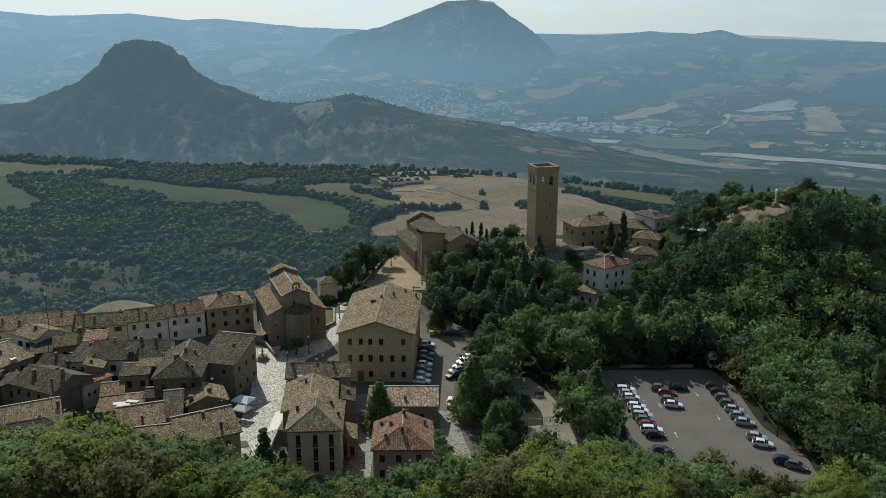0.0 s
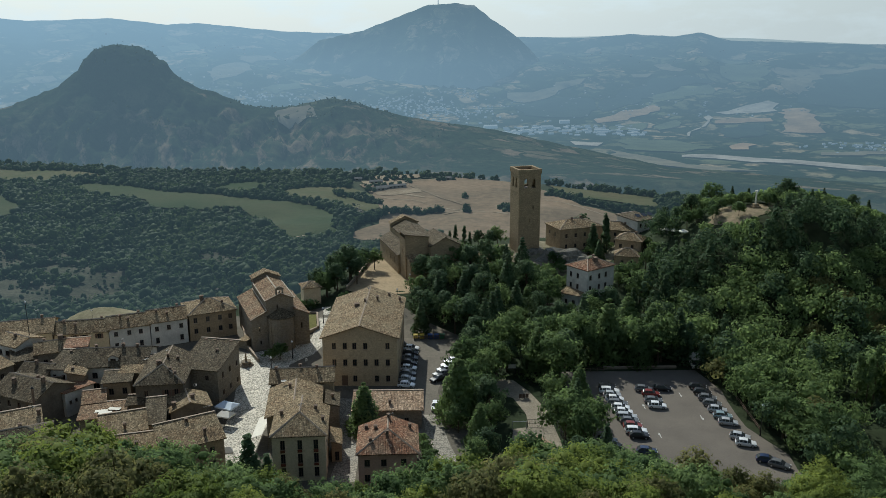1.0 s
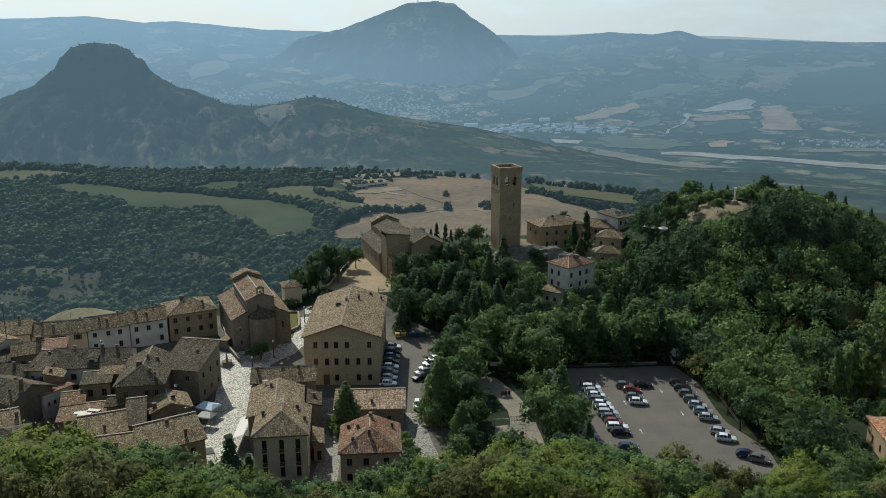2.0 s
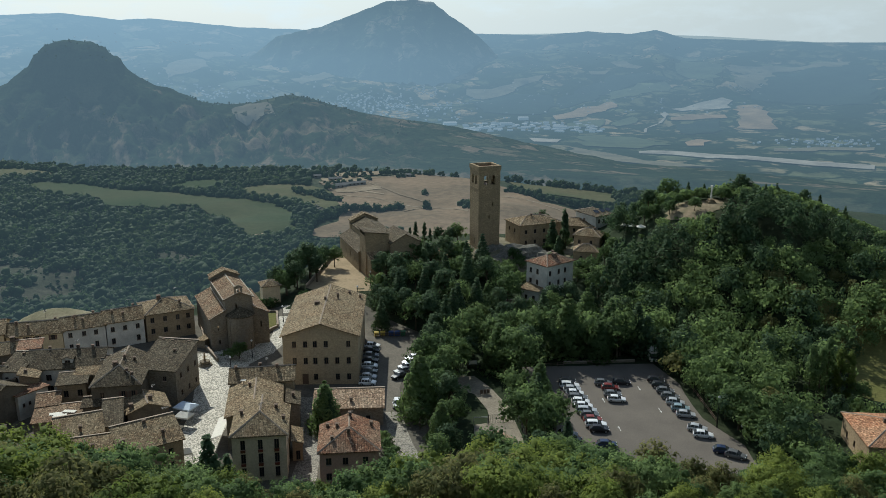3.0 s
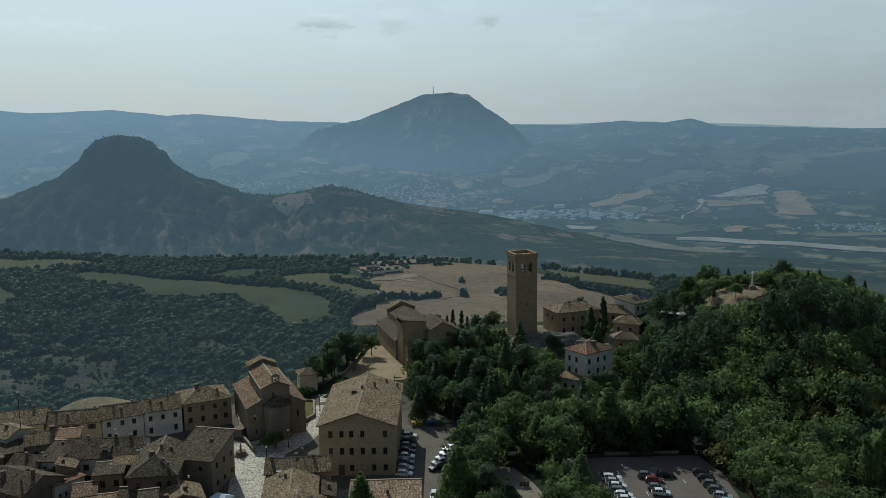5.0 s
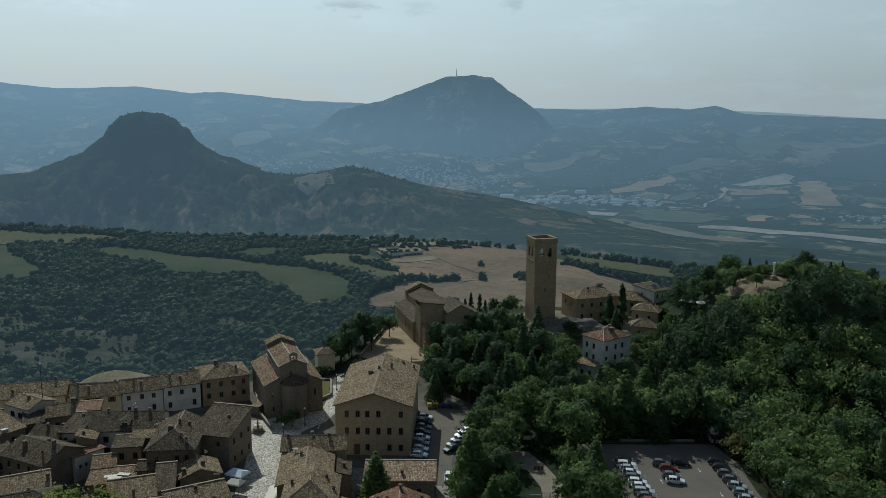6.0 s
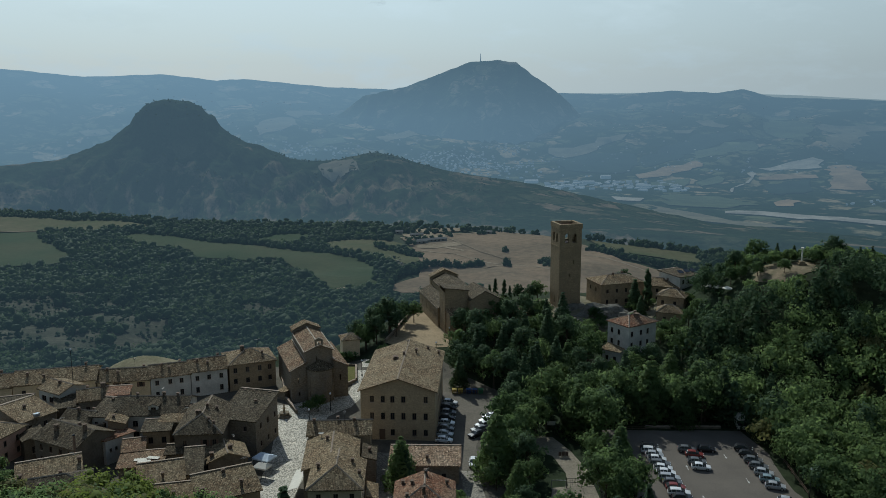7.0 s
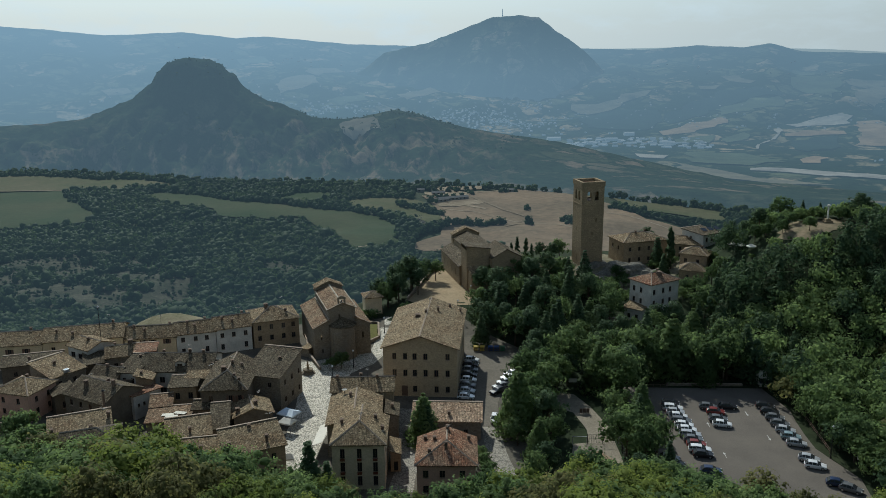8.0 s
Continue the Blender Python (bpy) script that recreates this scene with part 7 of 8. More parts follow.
for k, x, y, s in (("pine", -33, 250, 0.85), ("pine", -28.4, 252, 1.05), ("pine", -24, 256, 1.1), ("pine", -27.5, 262, 1.0), ("elm", -21.8, 261, 0.95), ("oak", -30.5, 247.5, 0.9), ("pine", -19.8, 268, 0.8), ("bush", 40, 246, 1.3), ("bush", 44.5, 249, 1.2), ("bush", 50, 252, 1.4), ("bush", 37, 252, 1.4), ("ash", 55.5, 249, 0.62), ("bush", 60, 251, 1.5), ("ash", 58, 245, 0.7), ("oak", 63, 247, 0.7), ("elm", 67, 249, 0.68), ("ash", 70.5, 253, 0.7), ("bush", 43, 262, 1.1), ("bush", 52, 258, 1.2), ("bush", 34, 262, 1.2), ("ash", 31, 268, 0.5), ("bush", 39, 259, 1.0), ("pine", -27, 247, 0.85), ("pine", -21.5, 252, 0.8), ("elm", -30, 246, 0.8), ("pine", -24, 260, 0.9), ("elm", -17, 268, 0.7), ("oak", -33, 252, 0.7), ("bush", -24, 238, 0.9), ("ash", -33.6, 237.5, 0.5), ("bush", -36.5, 238, 1.0), ("bush", 44, 268, 0.9), ("bush", 50, 276, 0.8), ("bush", 56, 279, 1.0), ("bush", 62, 281, 0.9), ("bush", 39, 261, 1.1), ("bush", 54, 267, 1.0), ("spruce", 57, 281, 1.15), ("bush", 68, 272, 1.3), ("bush", 70, 266, 1.2), ("ash", 66, 270, 0.5),
                   ("wide_fir", -13.0, 160.2, 0.82), ("fir", -12.0, 159.2, 0.7), ("bush", -6, 158.4, 1.0), ("bush", -0.7, 150.0, 0.8), ("bush", -1.2, 154.4, 0.7), ("bush", 0.2, 146.6, 0.8), ("bush", -0.4, 142.4, 0.9), ("ash", -36.8, 199.8, 0.62), ("bush", -39, 200, 0.9),
                   ("cypress", 8, 283, 0.75), ("cypress", 10, 284, 0.95), ("cypress", 13, 283, 1.0), ("cypress", 15, 285, 0.75), ("pine", 22, 287, 0.75), ("elm", 25, 290, 0.85), ("pine", 18.5, 290, 0.7),
                   ("cypress", 60.2, 277, 1.4), ("cypress", 61.0, 277.6, 1.2), ("cypress", 60.6, 276.2, 1.1), ("spruce", 57.0, 270, 0.9), ("bush", 48, 264, 1.0), ("ash", 42, 270, 0.7), ("bush", 55, 262, 1.1),
                   ("bush", -98.5, 160.5, 1.5), ("ash", -97.2, 156.8, 0.78), ("bush", -94, 158, 1.1), ("elm", 30.4, 181, 1.32), ("oak", 27.6, 187.5, 1.25), ("wide_fir", 30.2, 158.5, 0.8), ("fir", 31.4, 164.5, 0.8), ("elm", 18.5, 196, 1.25), ("ash", 12.6, 186, 1.35), ("pine", 58, 305, 0.8), ("oak", 88, 272, 0.8), ("oak", 92, 268, 0.9), ("pine", 84, 262, 0.8)):
    tree(k, x, y, s, None, "in the old town")



def wood(name, spots, label, per, size, core=8, tint=None, lumps=0, height=land, fat=1.0, jag=0.55):
    """A far stand of trees joined into one mesh: ragged lumps of crown with loose sprays of leaves over them."""
    allq = {}
    zs = height(np.array([q[1] for q in spots]), np.array([q[2] for q in spots]))
    for i, (kind, x, y, s) in enumerate(spots):
        h, _, _, (cl, mat) = KINDS[kind]
        g = np.random.RandomState(i)
        pick = g.choice(len(cl), min(core, len(cl)), replace=False)
        c = np.array(cl)[pick] * s
        c[:, 3] *= 1.6
        q = leaf_cloud(g, c, per, size * s, 1.0)
        a = g.rand() * 6.283
        rot = np.array([[math.cos(a), -math.sin(a), 0], [math.sin(a), math.cos(a), 0], [0, 0, 1]])
        at = np.array([x, y, zs[i]])
        mat = tint or mat
        slot = allq.setdefault(mat.name, [mat, [], []])
        slot[1].append(q @ rot.T + at)
        for j in range(lumps):
            off = g.normal(size=3) * np.array([0.2, 0.2, 0.16]) * h * s + np.array([0, 0, h * s * (0.43 + 0.14 * (j - 1))])
            v = ICO_V * (1 - jag / 2 + jag * g.rand(12, 1)) * h * s * (0.26 + 0.1 * g.rand()) * fat + off
            slot[2].append(v + at)
    for nm, (mat, qs, ls) in allq.items():
        co = np.concatenate(qs)
        me = None if ls else quads_mesh(name, co, mat)
        if ls:
            me = mass_mesh(name, co, ls, mat)
        tagged(part(name, me), label, "woodland", kind="stuff")


if far_trees:
    wood("woodland", far_trees, "dark mixed trees on the back of the knoll", 16, 0.4, 30)
# valley woods, hedges and spinneys
def inside(poly, x, y):
    c = False
    for (x0, y0), (x1, y1) in zip(poly, poly[1:] + poly[:1]):
        if (y0 > y) != (y1 > y) and x < (x1 - x0) * (y - y0) / (y1 - y0) + x0:
            c = not c
    return c


def inside_all(poly, x, y):
    c = np.zeros(len(x), bool)
    for (x0, y0), (x1, y1) in zip(poly, poly[1:] + poly[:1]):
        if y0 != y1:
            c ^= ((y0 > y) != (y1 > y)) & (x < (x1 - x0) * (y - y0) / (y1 - y0) + x0)
    return c


def stand(n, x0, x1, y0, y1, gap, seed, rule):
    """Tree spots in the open valley, off the fields and no nearer than gap."""
    g = np.random.RandomState(seed)
    x, y = g.uniform(x0, x1, n), g.uniform(y0, y1, n)
    r, az = np.hypot(x, y), np.degrees(np.arctan2(x, y))
    ok = (r < brink(x, y) - 4) & (np.abs(az) < 36) & ~((r > 690) & (az > -5) & (r < 1085) & (az < 11))
    for _, _, o in FIELDS:
        ok &= ~inside_all(o, x, y) & ~inside_all(o, x * (1 + 16 / r), y * (1 + 16 / r))
    ok &= land(x, y) < -55
    ok &= rule(x, y)
    grid, res = {}, []
    for px, py in zip(x[ok], y[ok]):
        c = (int(px // gap), int(py // gap))
        if all((px - q[0]) ** 2 + (py - q[1]) ** 2 >= gap * gap for i in (-1, 0, 1) for j in (-1, 0, 1) for q in grid.get((c[0] + i, c[1] + j), ())):
            grid.setdefault(c, []).append((px, py))
            res.append((px, py))
    return res


g2 = random.Random(5)
spots = []
SCAR = [(-401, 748), (-324, 712), (-223, 615), (-191, 534), (-231, 521), (-267, 487), (-330, 520), (-400, 640)]
GLADE = [(-180, 640), (-150, 660), (-128, 600), (-150, 570)]
scar = lambda x, y: (~(inside_all(SCAR, x, y) | inside_all(GLADE, x, y)) | (wobble(x, y, 40, 51) > 0.28)) & (wobble(x, y, 130, 52) > -1.0)
for x, y in stand(52000, -560, 120, 300, 760, 4.3, 41, scar):
    spots.append((pickw(g2, [("oak", 4), ("ash", 4), ("elm", 2)]), x, y, 0.62 + 0.42 * g2.random() ** 1.4))
gs = random.Random(61)
for _ in range(2200):
    x, y = gs.uniform(-402, -128), gs.uniform(486, 750)
    one = np.array([x]), np.array([y])
    if (inside_all(SCAR, *one)[0] or inside_all(GLADE, *one)[0]) and wobble(x, y, 60, 53) > -0.55:
        spots.append((gs.choice(["oak", "ash"]), x, y, 0.16 + 0.22 * gs.random()))
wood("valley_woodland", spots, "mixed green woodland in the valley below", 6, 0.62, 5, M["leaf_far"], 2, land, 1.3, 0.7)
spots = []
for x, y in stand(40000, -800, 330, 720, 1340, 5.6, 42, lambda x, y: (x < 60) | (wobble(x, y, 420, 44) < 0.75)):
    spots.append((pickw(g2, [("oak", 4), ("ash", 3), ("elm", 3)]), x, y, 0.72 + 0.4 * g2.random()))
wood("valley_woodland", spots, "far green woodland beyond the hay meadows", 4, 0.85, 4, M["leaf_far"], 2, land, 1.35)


# scrub on the conical hill and along the ridge
g4 = np.random.RandomState(77)
scrub = []
for az, d in zip(g4.uniform(-34, 2, 1500), g4.uniform(1400, 1760, 1500)):
    x, y = math.sin(radians(az)) * d, math.cos(radians(az)) * d
    near_cone = math.hypot(x + 556, y - 1606)
    dense = near_cone < 75 or d > 1660 and -13 < az < -2 or wobble(x, y, 150, 60) > 0.45
    if dense and (d > 1500 or g4.rand() < 0.5):
        scrub.append((("oak", "ash")[int(g4.rand() * 2)], x, y, (0.26 if near_cone < 110 else 0.34) + 0.26 * g4.rand()))
wood("ridge_scrub", scrub, "dark scrub and trees on the hazy ridge", 1, 1.6, 5, M["leaf_ridge"], 2, ridge)


def hedge(a, b, n, seed):
    g = random.Random(seed)
    a, b = Vector(a), Vector(b)
    res = []
    for i in range(n):
        p = a.lerp(b, (i + g.random() * 0.7) / n)
        res.append((g.choice(["oak", "ash", "elm"]), p.x + g.uniform(-3, 3), p.y + g.uniform(-3, 3), g.uniform(0.6, 1.05)))
    return res


def hedgerow(points, gap, seed):
    res = []
    for i, (p, q) in enumerate(zip(points, points[1:])):
        res += hedge(p, q, max(2, int(math.dist(p, q) / gap)), seed + 40 * i)
    return res


hd = []
for i, (points, gap) in enumerate((([(-75, 762), (-66, 786), (-47, 829), (-25, 845), (15, 858)], 1.9), ([(-82, 760), (-78, 809), (-53, 832)], 2.2), ([(-103, 963), (-79, 938), (-48, 891)], 2.6),
                                   ([(-193, 946), (-151, 921), (-112, 902), (-80, 846)], 3.0), ([(-382, 1068), (-311, 1021), (-238, 975), (-195, 957)], 3.2), ([(139, 952), (166, 887), (213, 856), (240, 840)], 2.6),
                                   ([(80, 873), (89, 836)], 2.2), ([(-489, 1117), (-456, 1108), (-420, 1095)], 3.6), ([(-62, 1086), (-32, 1085), (12, 1092)], 9.0), ([(19, 1094), (48, 1083), (97, 1052)], 7.0),
                                   ([(148, 1027), (208, 981), (258, 943)], 4.0), ([(43, 937), (45, 939)], 1.5), ([(40, 848), (43, 850)], 1.5), ([(118, 930), (120, 932)], 1.5), ([(-58, 1066), (-20, 1062)], 12.0),
                                   ([(-74, 1026), (-52, 1014), (-30, 1022)], 7.0), ([(-24, 1040), (-20, 1046)], 3.0), ([(-66, 978), (-58, 984)], 4.0), ([(14, 1060), (40, 1066)], 8.0))):
    hd += hedgerow(points, gap, i + 1)
gh = random.Random(88)
hd += [(gh.choice(["oak", "ash"]), -76 + 12 * gh.uniform(-1, 1) + (845 - y) * 0.14, y, gh.uniform(0.16, 0.55)) for y in (gh.uniform(798, 890) for _ in range(40))]
heap = []
for _ in range(70):
    y = gh.uniform(800, 888)
    x = -76 + 11 * gh.uniform(-1, 1) + (845 - y) * 0.14
    heap.append(ICO_V * np.array([[gh.uniform(0.7, 1.9), gh.uniform(0.7, 1.6), gh.uniform(0.5, 1.1)]]) * np.array([[gh.uniform(0.75, 1.25)] for _ in range(12)]) + np.array([x, y, land_z(x, y) + 0.8]))
hb = Build()
for v in heap:
    for i, j, k in ICO_F:
        hb.face(tuple(v[i]), tuple(v[j]), tuple(v[k]))
tagged(part("rubble", hb.mesh("rubble", M["shed_wall"])), "pale tumbled stones on rough ground", "stones", kind="stuff")
wood("hedge_trees", hd, "dark hedgerow trees between dry fields", 5, 0.9, 9, M["leaf_far"], 3)

# ---------------------------------------------------------------- cars
def car_proto(paint, glassy="glass", kind="hatch"):
    """A lofted body with a glazed cabin, a roof panel, pillars, wheels, lamps and bumpers; it faces -x."""
    root = new("car")
    long_ = kind == "estate"
    L, W = (4.55, 1.82) if long_ else (4.05, 1.74)
    x_ = lambda f: -L / 2 + f * L
    w = W / 2

    def loft(rings):
        b = Build()
        for r0, r1 in zip(rings, rings[1:]):
            for i in range(len(r0) - 1):
                b.face(r0[i], r1[i], r1[i + 1], r0[i + 1])
        return b

    # lower body: nose, bonnet, belt line, tail
    rings = []
    for f, h, k, low in ((0.0, 0.58, 0.74, 0.42), (0.015, 0.66, 0.84, 0.3), (0.06, 0.76, 0.94, 0.24), (0.14, 0.83, 0.985, 0.22), (0.27, 0.93, 1.0, 0.22), (0.6, 0.96, 1.0, 0.22), (0.86, 0.97, 0.985, 0.24), (0.955, 0.95, 0.94, 0.26), (0.985, 0.84, 0.88, 0.32), (1.0, 0.6, 0.8, 0.42)):
        x = x_(f)
        rings.append([(x, -w * k * 0.93, low), (x, -w * k, 0.5 * low + 0.26), (x, -w * k, h - 0.16), (x, -w * k * 0.93, h - 0.03), (x, -w * k * 0.7, h), (x, w * k * 0.7, h), (x, w * k * 0.93, h - 0.03), (x, w * k, h - 0.16), (x, w * k, 0.5 * low + 0.26), (x, w * k * 0.93, low)])
    b = loft(rings)
    b.face(*rings[0], flip=True)
    b.face(*rings[-1])
    body = part("body", b.mesh("body", paint), None, root)
    # cabin
    stations = ((0.25, 0.9, 0.9), (0.43, 1.38, 0.74), (0.47, 1.42, 0.73), (0.66, 1.46, 0.73), (0.9 if long_ else 0.83, 1.4, 0.7), (0.985 if long_ else 0.965, 0.93, 0.86))
    cab = []
    for f, h, k in stations:
        x, t = x_(f), (h - 0.9) / 0.5
        cab.append([(x, -w * 0.93, 0.9), (x, -w * (0.93 - 0.19 * t), h - 0.05 * t), (x, -w * 0.6 if t > 0.2 else -w * 0.9, h), (x, w * 0.6 if t > 0.2 else w * 0.9, h), (x, w * (0.93 - 0.19 * t), h - 0.05 * t), (x, w * 0.93, 0.9)])
    side = Build()
    for r0, r1 in zip(cab[1:5], cab[2:5]):
        for i in (0, 4):
            side.face(r0[i], r1[i], r1[i + 1], r0[i + 1])
    for r0, r1 in ((cab[0], cab[1]), (cab[4], cab[5])):
        for i in range(5):
            side.face(r0[i], r1[i], r1[i + 1], r0[i + 1])
    part("glazing", side.mesh("glazing", M[glassy]), None, root)
    top = Build()
    for r0, r1 in zip(cab[1:5], cab[2:5]):
        for i in (1, 2, 3):
            top.face(r0[i], r1[i], r1[i + 1], r0[i + 1])
    for f in (0.44, 0.64, 0.84 if long_ else 0.8):  # pillars
        for sgn in (-1, 1):
            o = 0.012 * sgn
            lo, hi = (x_(f), sgn * w * 0.93 + o, 0.9), (x_(f) + 0.02, sgn * w * 0.75 + o, 1.37)
            b = Build()
            b.face(lo, (lo[0] + 0.09, lo[1], lo[2]), (hi[0] + 0.09, hi[1], hi[2]), hi, flip=sgn > 0)
            part("pillar", b.mesh("pillar", paint), None, root)
    part("car_roof", top.mesh("car_roof", paint), None, root)
    for f in (0.19, 0.81):
        for sgn in (-1, 1):
            b = Build()
            k, r, x = 14, 0.32, x_(f)
            ring = [(x + r * math.cos(6.283 * i / k), 0.32 + r * math.sin(6.283 * i / k)) for i in range(k)]
            y0, y1 = sgn * (w - 0.2), sgn * (w + 0.015)
            for p, q in zip(ring, ring[1:] + ring[:1]):
                b.face((p[0], y0, p[1]), (q[0], y0, q[1]), (q[0], y1, q[1]), (p[0], y1, p[1]), flip=sgn > 0)
            b.face(*[(p[0], y1, p[1]) for p in ring], flip=sgn > 0)
            wh = part("wheel", b.mesh("wheel", M["tyre"]), None, root)
            b = Build()
            b.face(*[(x + (p[0] - x) * 0.62, y1 + sgn * 0.012, 0.32 + (p[1] - 0.32) * 0.62) for p in ring], flip=sgn > 0)
            part("rim", b.mesh("rim", M["rim"]), None, wh)
    for x, nm, mt in ((x_(0.03), "headlight", "lamp_glass"), (x_(0.972), "tail_light", "tail")):
        for sgn in (-1, 1):
            b = Build()
            y = sgn * (w - 0.3)
            b.box(x - 0.07, x + 0.09, y - 0.17, y + 0.17, 0.6, 0.74)
            part(nm, b.mesh(nm, M[mt]), None, root)
    for sgn in (-1, 1):
        b = Build()
        y = sgn * (w + 0.06)
        b.box(x_(0.33), x_(0.33) + 0.12, y - 0.09, y + 0.09, 0.92, 1.04)
        part("wing_mirror", b.mesh("wing_mirror", paint), None, root)
    for x in (x_(0.0) - 0.015, x_(1.0) - 0.05):
        b = Build()
        b.box(x, x + 0.065, -w * 0.72, w * 0.72, 0.36, 0.52)
        part("bumper", b.mesh("bumper", M["tyre"]), None, root)
    root.location = (0, 0, -50)
    return root


def car_paint(name, c, metal=0.2):
    m = plain("car_paint_" + name, c, 0.28, metal, 0.5)
    return m


PAINT = {"white": (0.75, 0.75, 0.74), "silver": (0.42, 0.43, 0.44), "grey": (0.14, 0.145, 0.15), "black": (0.018, 0.018, 0.02), "blue": (0.025, 0.04, 0.09), "red": (0.2, 0.035, 0.028), "teal": (0.25, 0.33, 0.35)}
FLEET = {}


def car(colour, x, y, turn, z=None, where="in the car park", kind="hatch"):
    z = land_z(x, y) + 0.07 if z is None else z
    m = pose(x, y, z, 0, 0, turn)
    key = (colour, kind)
    if key in FLEET:
        ob = copy_thing(FLEET[key], m)
    else:
        ob = FLEET[key] = car_proto(car_paint(colour, PAINT[colour]), "car_glass", kind)
        ob.matrix_basis = m
    return tagged(ob, "parked %s %s %s" % (colour, "estate car" if kind == "estate" else "hatchback car", where), "car", "parked cars")


# car park: two files and a line along the edge
g3 = random.Random(12)
def spot(colour, x, y, turn, where="in the car park", kind="hatch"):
    car(colour, x, y, turn + g3.uniform(-3, 3), None, where, kind)


for i, c in enumerate(["white", "silver", "white", "grey", "white", "white", "silver", "grey", "red", "white", "black"]):
    spot(c, 41.2 + 0.15 * i, 177.6 - 2.18 * i, 172, kind="estate" if i % 3 == 0 else "hatch")
for c, x, y in (("black", 41.2, 180.0), ("grey", 49.2, 178.4), ("black", 53.6, 178.6), ("red", 50.2, 175.8), ("grey", 49.8, 172.2), ("white", 50.0, 169.6), ("blue", 42.6, 149.3), ("grey", 35.8, 154.0), ("black", 36.2, 151.6)):
    spot(c, x, y, 171)
for i, c in enumerate(["black", "black", "grey", "grey", "silver", "teal", "silver"]):
    spot(c, 61.9 + 0.12 * i, 179.2 - 3.0 * i, 163)
for c, x, y, a in (("silver", 62.8, 154.8, 160), ("white", 63.0, 152.0, 160), ("blue", 64.6, 145.4, 160), ("grey", 66.2, 143.4, 150)):
    spot(c, x, y, a)
# along the palace, in its shade, and across the street
for i, c in enumerate(["white", "silver", "grey", "white", "black", "grey", "black", "white"]):
    spot(c, -4.9 + 0.12 * i, 182.2 + 3.3 * i, 172, "beside the long palace")
for c, x, y, a in (("black", 2.4, 185.6, 40), ("grey", 3.2, 188.4, 25), ("silver", 4.2, 191.0, 20), ("white", 5.2, 193.8, 18), ("white", 6.0, 196.4, 20), ("white", 1.7, 170.6, 88)):
    spot(c, x, y, a, "at the street's edge")
for c, x, y, a in (("white", 41.5, 276.5, 10), ("white", 44.0, 278.5, 12)):
    spot(c, x, y, a, "beside the tower rock")
# ---------------------------------------------------------------- street furniture and small things
def thing(name, label, category, x, y, z=None, turn=0.0, group=""):
    ob = tagged(new(name), label, category, group)
    ob.matrix_basis = pose(x, y, land_z(x, y) + 0.06 if z is None else z, 0, 0, turn)
    return ob


def market_tent(x, y, turn, w, d, mat, label):
    t = thing("market_tent", label, "tent", x, y, None, turn, "market tents")
    for sx in (-1, 1):
        for sy in (-1, 1):
            b = Build()
            b.tube(sx * (w / 2 - 0.1), sy * (d / 2 - 0.1), 0, 2.3, 0.04, 0.04, 6)
            part("pole", b.mesh("pole", M["lead"]), None, t)
    b = Build()
    x0, x1, y0, y1 = -w / 2, w / 2, -d / 2, d / 2
    r0, r1 = (x0 + d * 0.25, 0, 3.0), (x1 - d * 0.25, 0, 3.0)
    c = [(x0, y0, 2.3), (x1, y0, 2.3), (x1, y1, 2.3), (x0, y1, 2.3)]
    b.face(c[0], c[1], r1, r0)
    b.face(c[1], c[2], r1)
    b.face(c[2], c[3], r0, r1)
    b.face(c[3], c[0], r0)
    for p, q in zip(c, c[1:] + c[:1]):
        b.face((p[0], p[1], 2.0), (q[0], q[1], 2.0), q, p)
    part("canopy", b.mesh("canopy", M[mat]), None, t)


market_tent(-42.9, 168.6, -25, 4.2, 3.4, "canvas_blue", "pale blue-white market tent at the edge of the square")
market_tent(-42.3, 164.2, -20, 3.2, 2.6, "canvas", "small white market tent at the edge of the square")
market_tent(-38.6, 148.4, 15, 2.6, 2.0, "canvas", "white stall tent below the broad roof")


def parasol(x, y, label, mat="canvas"):
    t = thing("parasol", label, "parasol", x, y, None, rng.random() * 90, "parasols")
    b = Build()
    b.tube(0, 0, 0, 2.7, 0.04, 0.03, 6)
    b.tube(0, 0, 0, 0.1, 0.35, 0.3, 8)
    part("pole", b.mesh("pole", M["iron"]), None, t)
    b = Build()
    k = 8
    ring = [(1.5 * math.cos(6.283 * i / k), 1.5 * math.sin(6.283 * i / k), 2.15) for i in range(k)]
    for i in range(k):
        b.face(ring[i], ring[(i + 1) % k], (0, 0, 2.75))
        b.face((ring[i][0], ring[i][1], 1.95), (ring[(i + 1) % k][0], ring[(i + 1) % k][1], 1.95), ring[(i + 1) % k], ring[i])
    part("canopy", b.mesh("canopy", M[mat]), None, t)


for x, y in ((-50.6, 202.6), (-52.4, 201.8), (-49.8, 199.4)):
    parasol(x, y, "pale cafe parasol before the stone house")
for x, y in ((75.3, 265.0), (76.2, 260.4), (76.9, 256.4), (78.4, 250.6)):
    parasol(x, y, "large white parasol beside the hill houses")

